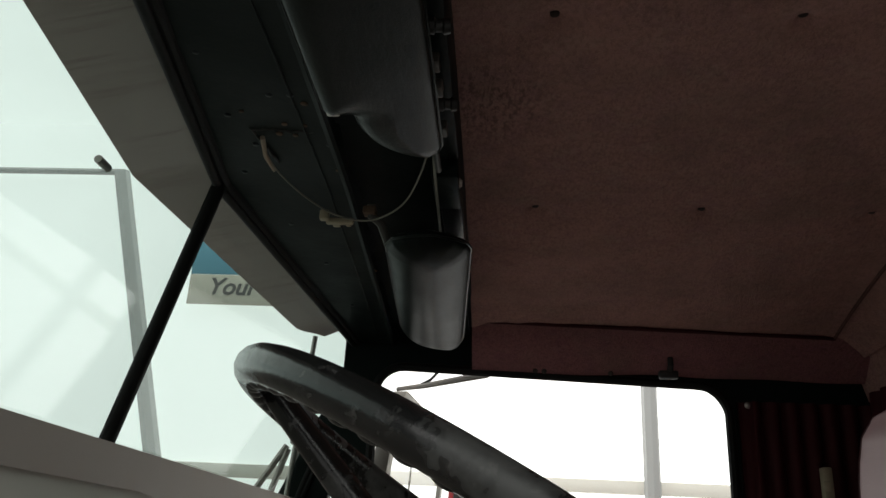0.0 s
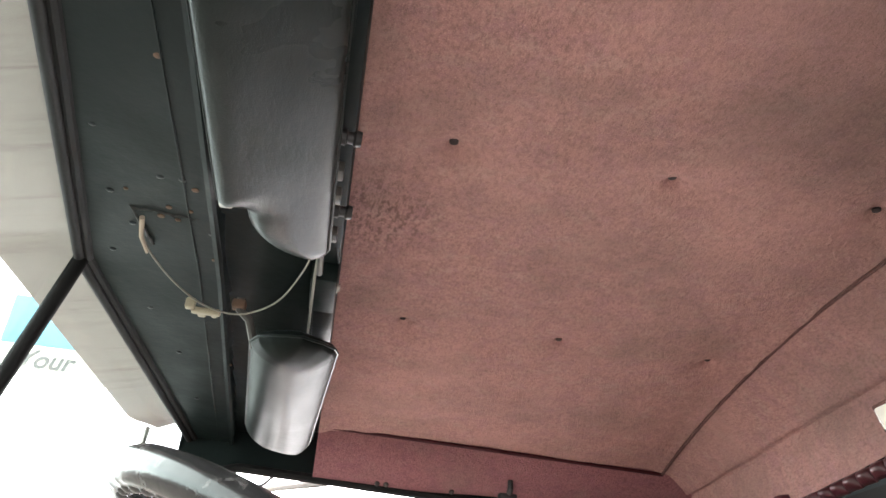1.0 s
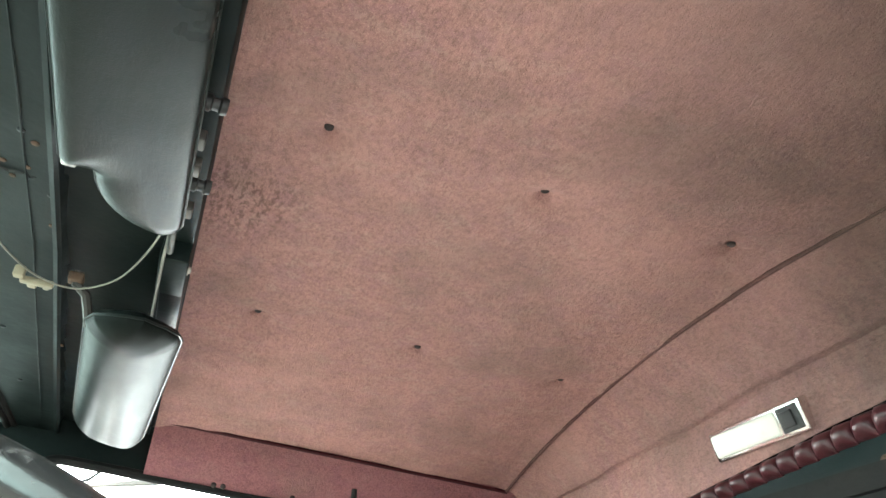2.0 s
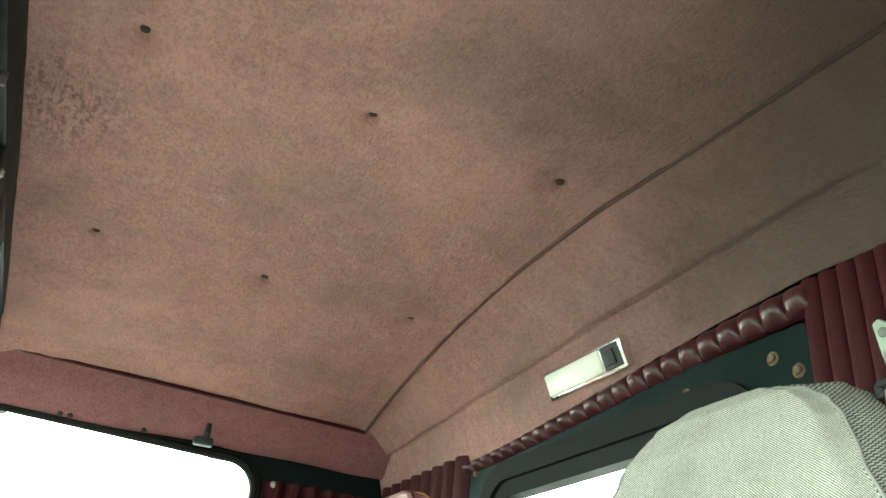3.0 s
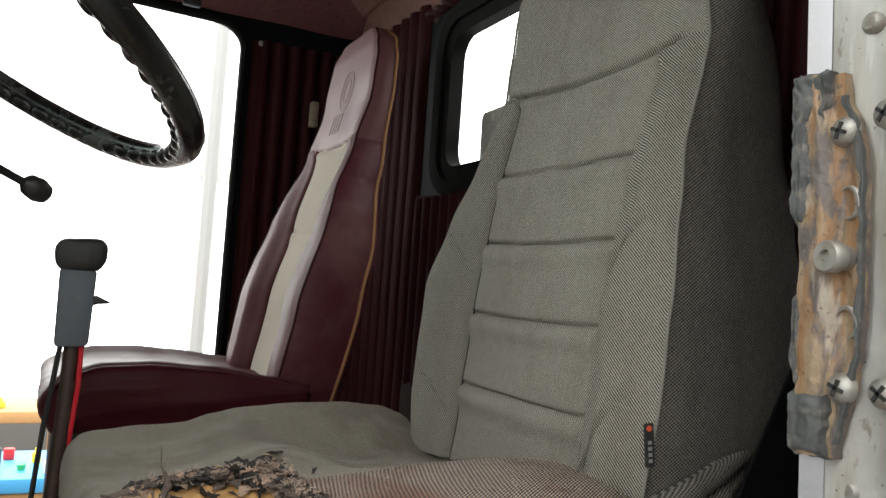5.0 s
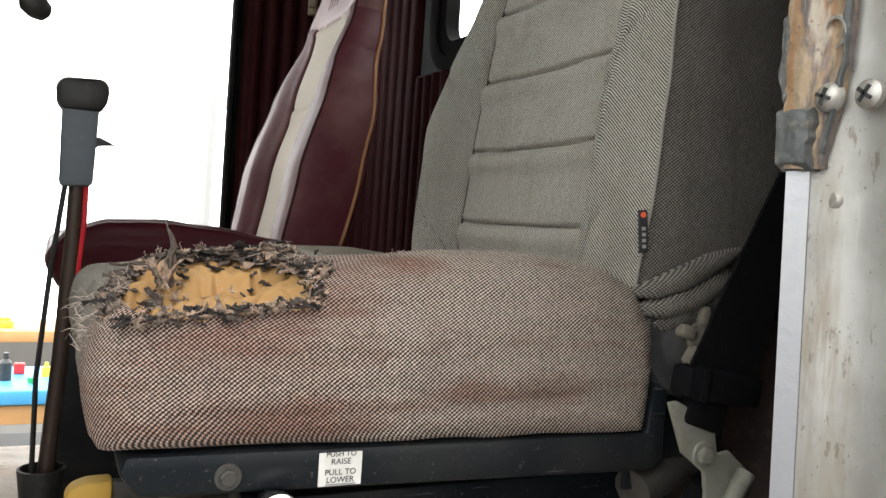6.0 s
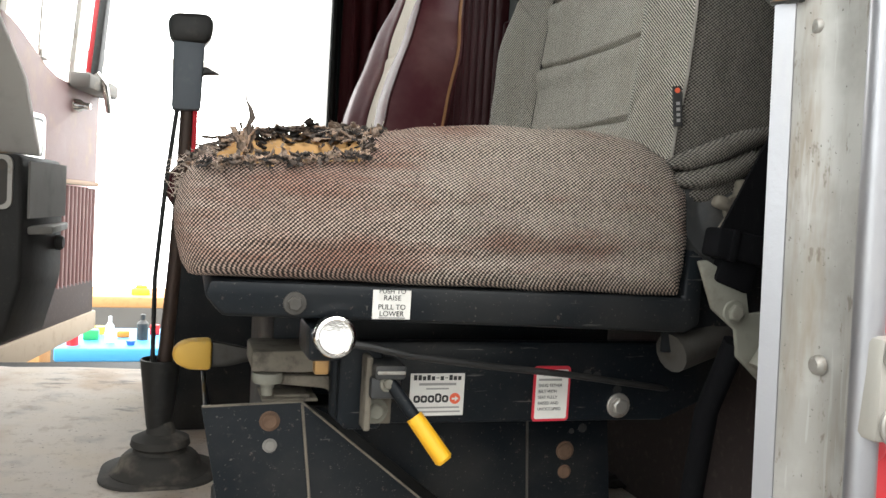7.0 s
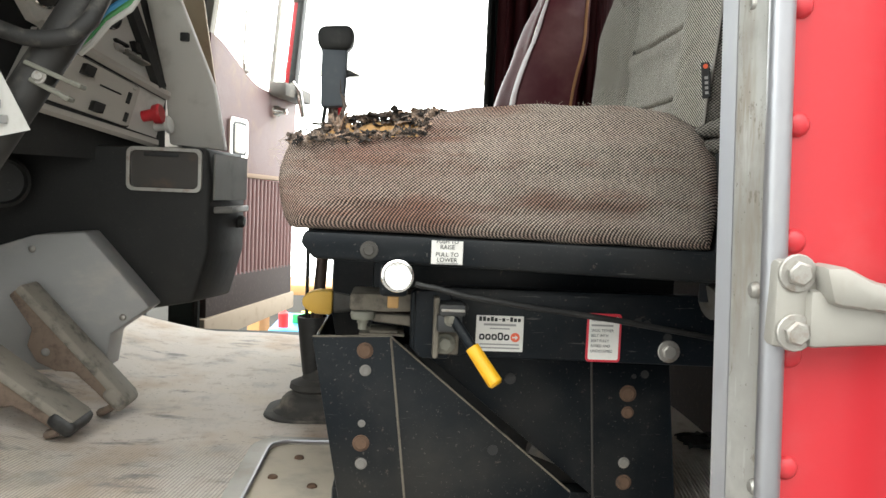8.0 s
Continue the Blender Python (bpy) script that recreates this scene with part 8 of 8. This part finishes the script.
sign = thing("banner", "blue and cream banner with grey lettering on the hall wall", "banner", (-2.3, 7.9, 4.5))
bm = new_bm()
box(bm, (-2.77, 7.84, 4.41), (-1.2, 7.86, 4.72), 0.005)
cream_half = part("lower_cloth", bm, plain("cream_cloth", (0.60, 0.57, 0.49), 0.8), sign)
bm = new_bm()
box(bm, (-2.77, 7.84, 4.725), (-1.2, 7.86, 5.2), 0.005)
part("upper_cloth", bm, plain("blue_cloth", (0.16, 0.36, 0.47), 0.8), sign)
write(cream_half, "Your", (-2.575, 7.835, 4.585), 0.24, plain("faded_print", (0.13, 0.125, 0.12), 0.6), TOWARDS_DOOR, align="LEFT", slant=0.25, weight=0.006)

table = thing("work_table", "blue-topped work table on wooden legs", "table", (0.4, 5.2, 0))
bm = new_bm()
box(bm, (-0.16, 4.9, 0.73), (1.4, 5.6, 0.81), 0.015)
part("tabletop", bm, BLUE, table, "bright blue tabletop")
for x, y in ((-0.10, 4.96), (1.34, 4.96), (-0.10, 5.54), (1.34, 5.54)):
    bm = new_bm()
    box(bm, (x - 0.04, y - 0.04, 0), (x + 0.04, y + 0.04, 0.73), 0.006)
    part("leg", bm, WOOD, table)
bm = new_bm()
box(bm, (-0.10, 4.94, 0.62), (1.34, 4.97, 0.72), 0.004)
part("apron", bm, WOOD, table)
bench = thing("wall_bench", "pine bench with a shelf against the hall wall", "bench", (0.5, 6.6, 0))
bm = new_bm()
box(bm, (-0.55, 6.3, 0.84), (1.8, 6.9, 0.92), 0.01)
part("top", bm, WOOD, bench)
for x in (-0.5, 0.6, 1.7):
    bm = new_bm()
    box(bm, (x - 0.05, 6.35, 0), (x + 0.05, 6.85, 0.84), 0.008)
    part("leg", bm, WOOD, bench)
random.seed(5)
TOYS = [("red", (0.65, 0.03, 0.03)), ("green", (0.05, 0.42, 0.12)), ("yellow", (0.80, 0.62, 0.05)), ("white", (0.75, 0.74, 0.72)), ("orange", (0.80, 0.25, 0.03)), ("blue", (0.04, 0.12, 0.55)), ("black", (0.03, 0.03, 0.03))]
TOY_MATS = [(n, plain(n + "_plastic", c, 0.4)) for n, c in TOYS]
for k in range(22):
    word, mat = TOY_MATS[k % len(TOY_MATS)]
    x, y = -0.08 + 0.062 * k + random.uniform(-0.015, 0.015), 5.0 + 0.45 * ((k * 7) % 5) / 5
    h, r = random.uniform(0.06, 0.16), random.uniform(0.022, 0.036)
    bm = new_bm()
    if k % 3 == 0:
        lathe(bm, (x, y, 0.81), (0, 0, 1), [(0, r), (h * 0.65, r), (h * 0.78, r * 0.45), (h, r * 0.42), (h * 1.02, r * 0.3)], 14)
        solo("bottle", bm, mat, word + " plastic bottle standing on the blue table", "bottle", group="table clutter")
    elif k % 3 == 1:
        box(bm, (x - r, y - r, 0.81), (x + r * 1.4, y + r, 0.81 + h * 0.45), 0.008)
        solo("plastic_box", bm, mat, word + " plastic box lying on the blue table", "box", group="table clutter")
    else:
        lathe(bm, (x, y, 0.81), (0, 0, 1), [(0, r * 0.8), (h * 0.4, r * 1.1), (h * 0.45, r * 1.15), (h * 0.42, r * 0.9)], 14)
        solo("plastic_cup", bm, mat, word + " plastic cup standing on the blue table", "cup", group="table clutter")
bm = new_bm()
box(bm, (0.14, 6.42, 0.92), (0.27, 6.52, 0.97), 0.012)
box(bm, (0.17, 6.44, 0.965), (0.25, 6.50, 0.992), 0.010)
solo("tool_case", bm, TOY_MATS[2][1], "small yellow plastic case lying on the pine bench", "case", group="bench clutter")
bm = new_bm()
lathe(bm, (0.62, 6.5, 0.92), (0, 0, 1), [(0, 0.05), (0.02, 0.055), (0.05, 0.05), (0.055, 0.03)], 16)
solo("tin", bm, TOY_MATS[3][1], "low white tin standing on the pine bench", "tin", group="bench clutter")

scrap = thing("rubber_scrap", "torn black rubber scrap lying on the cab floor", "scrap", (1.16, 1.15, 1.311))
bm = new_bm()
slab(bm, lambda u, v: (1.10 + 0.10 * u + 0.012 * noise.noise((u * 5, v * 5, 1)), 1.12 + 0.07 * v + 0.012 * noise.noise((u * 4, v * 6, 8)), 1.316 + 0.012 * abs(noise.noise((u * 4, v * 4, 3))) + 0.008 * u * v), (0, 0, 0.003), 14, 10)
part("rag", bm, RUBBER, scrap)
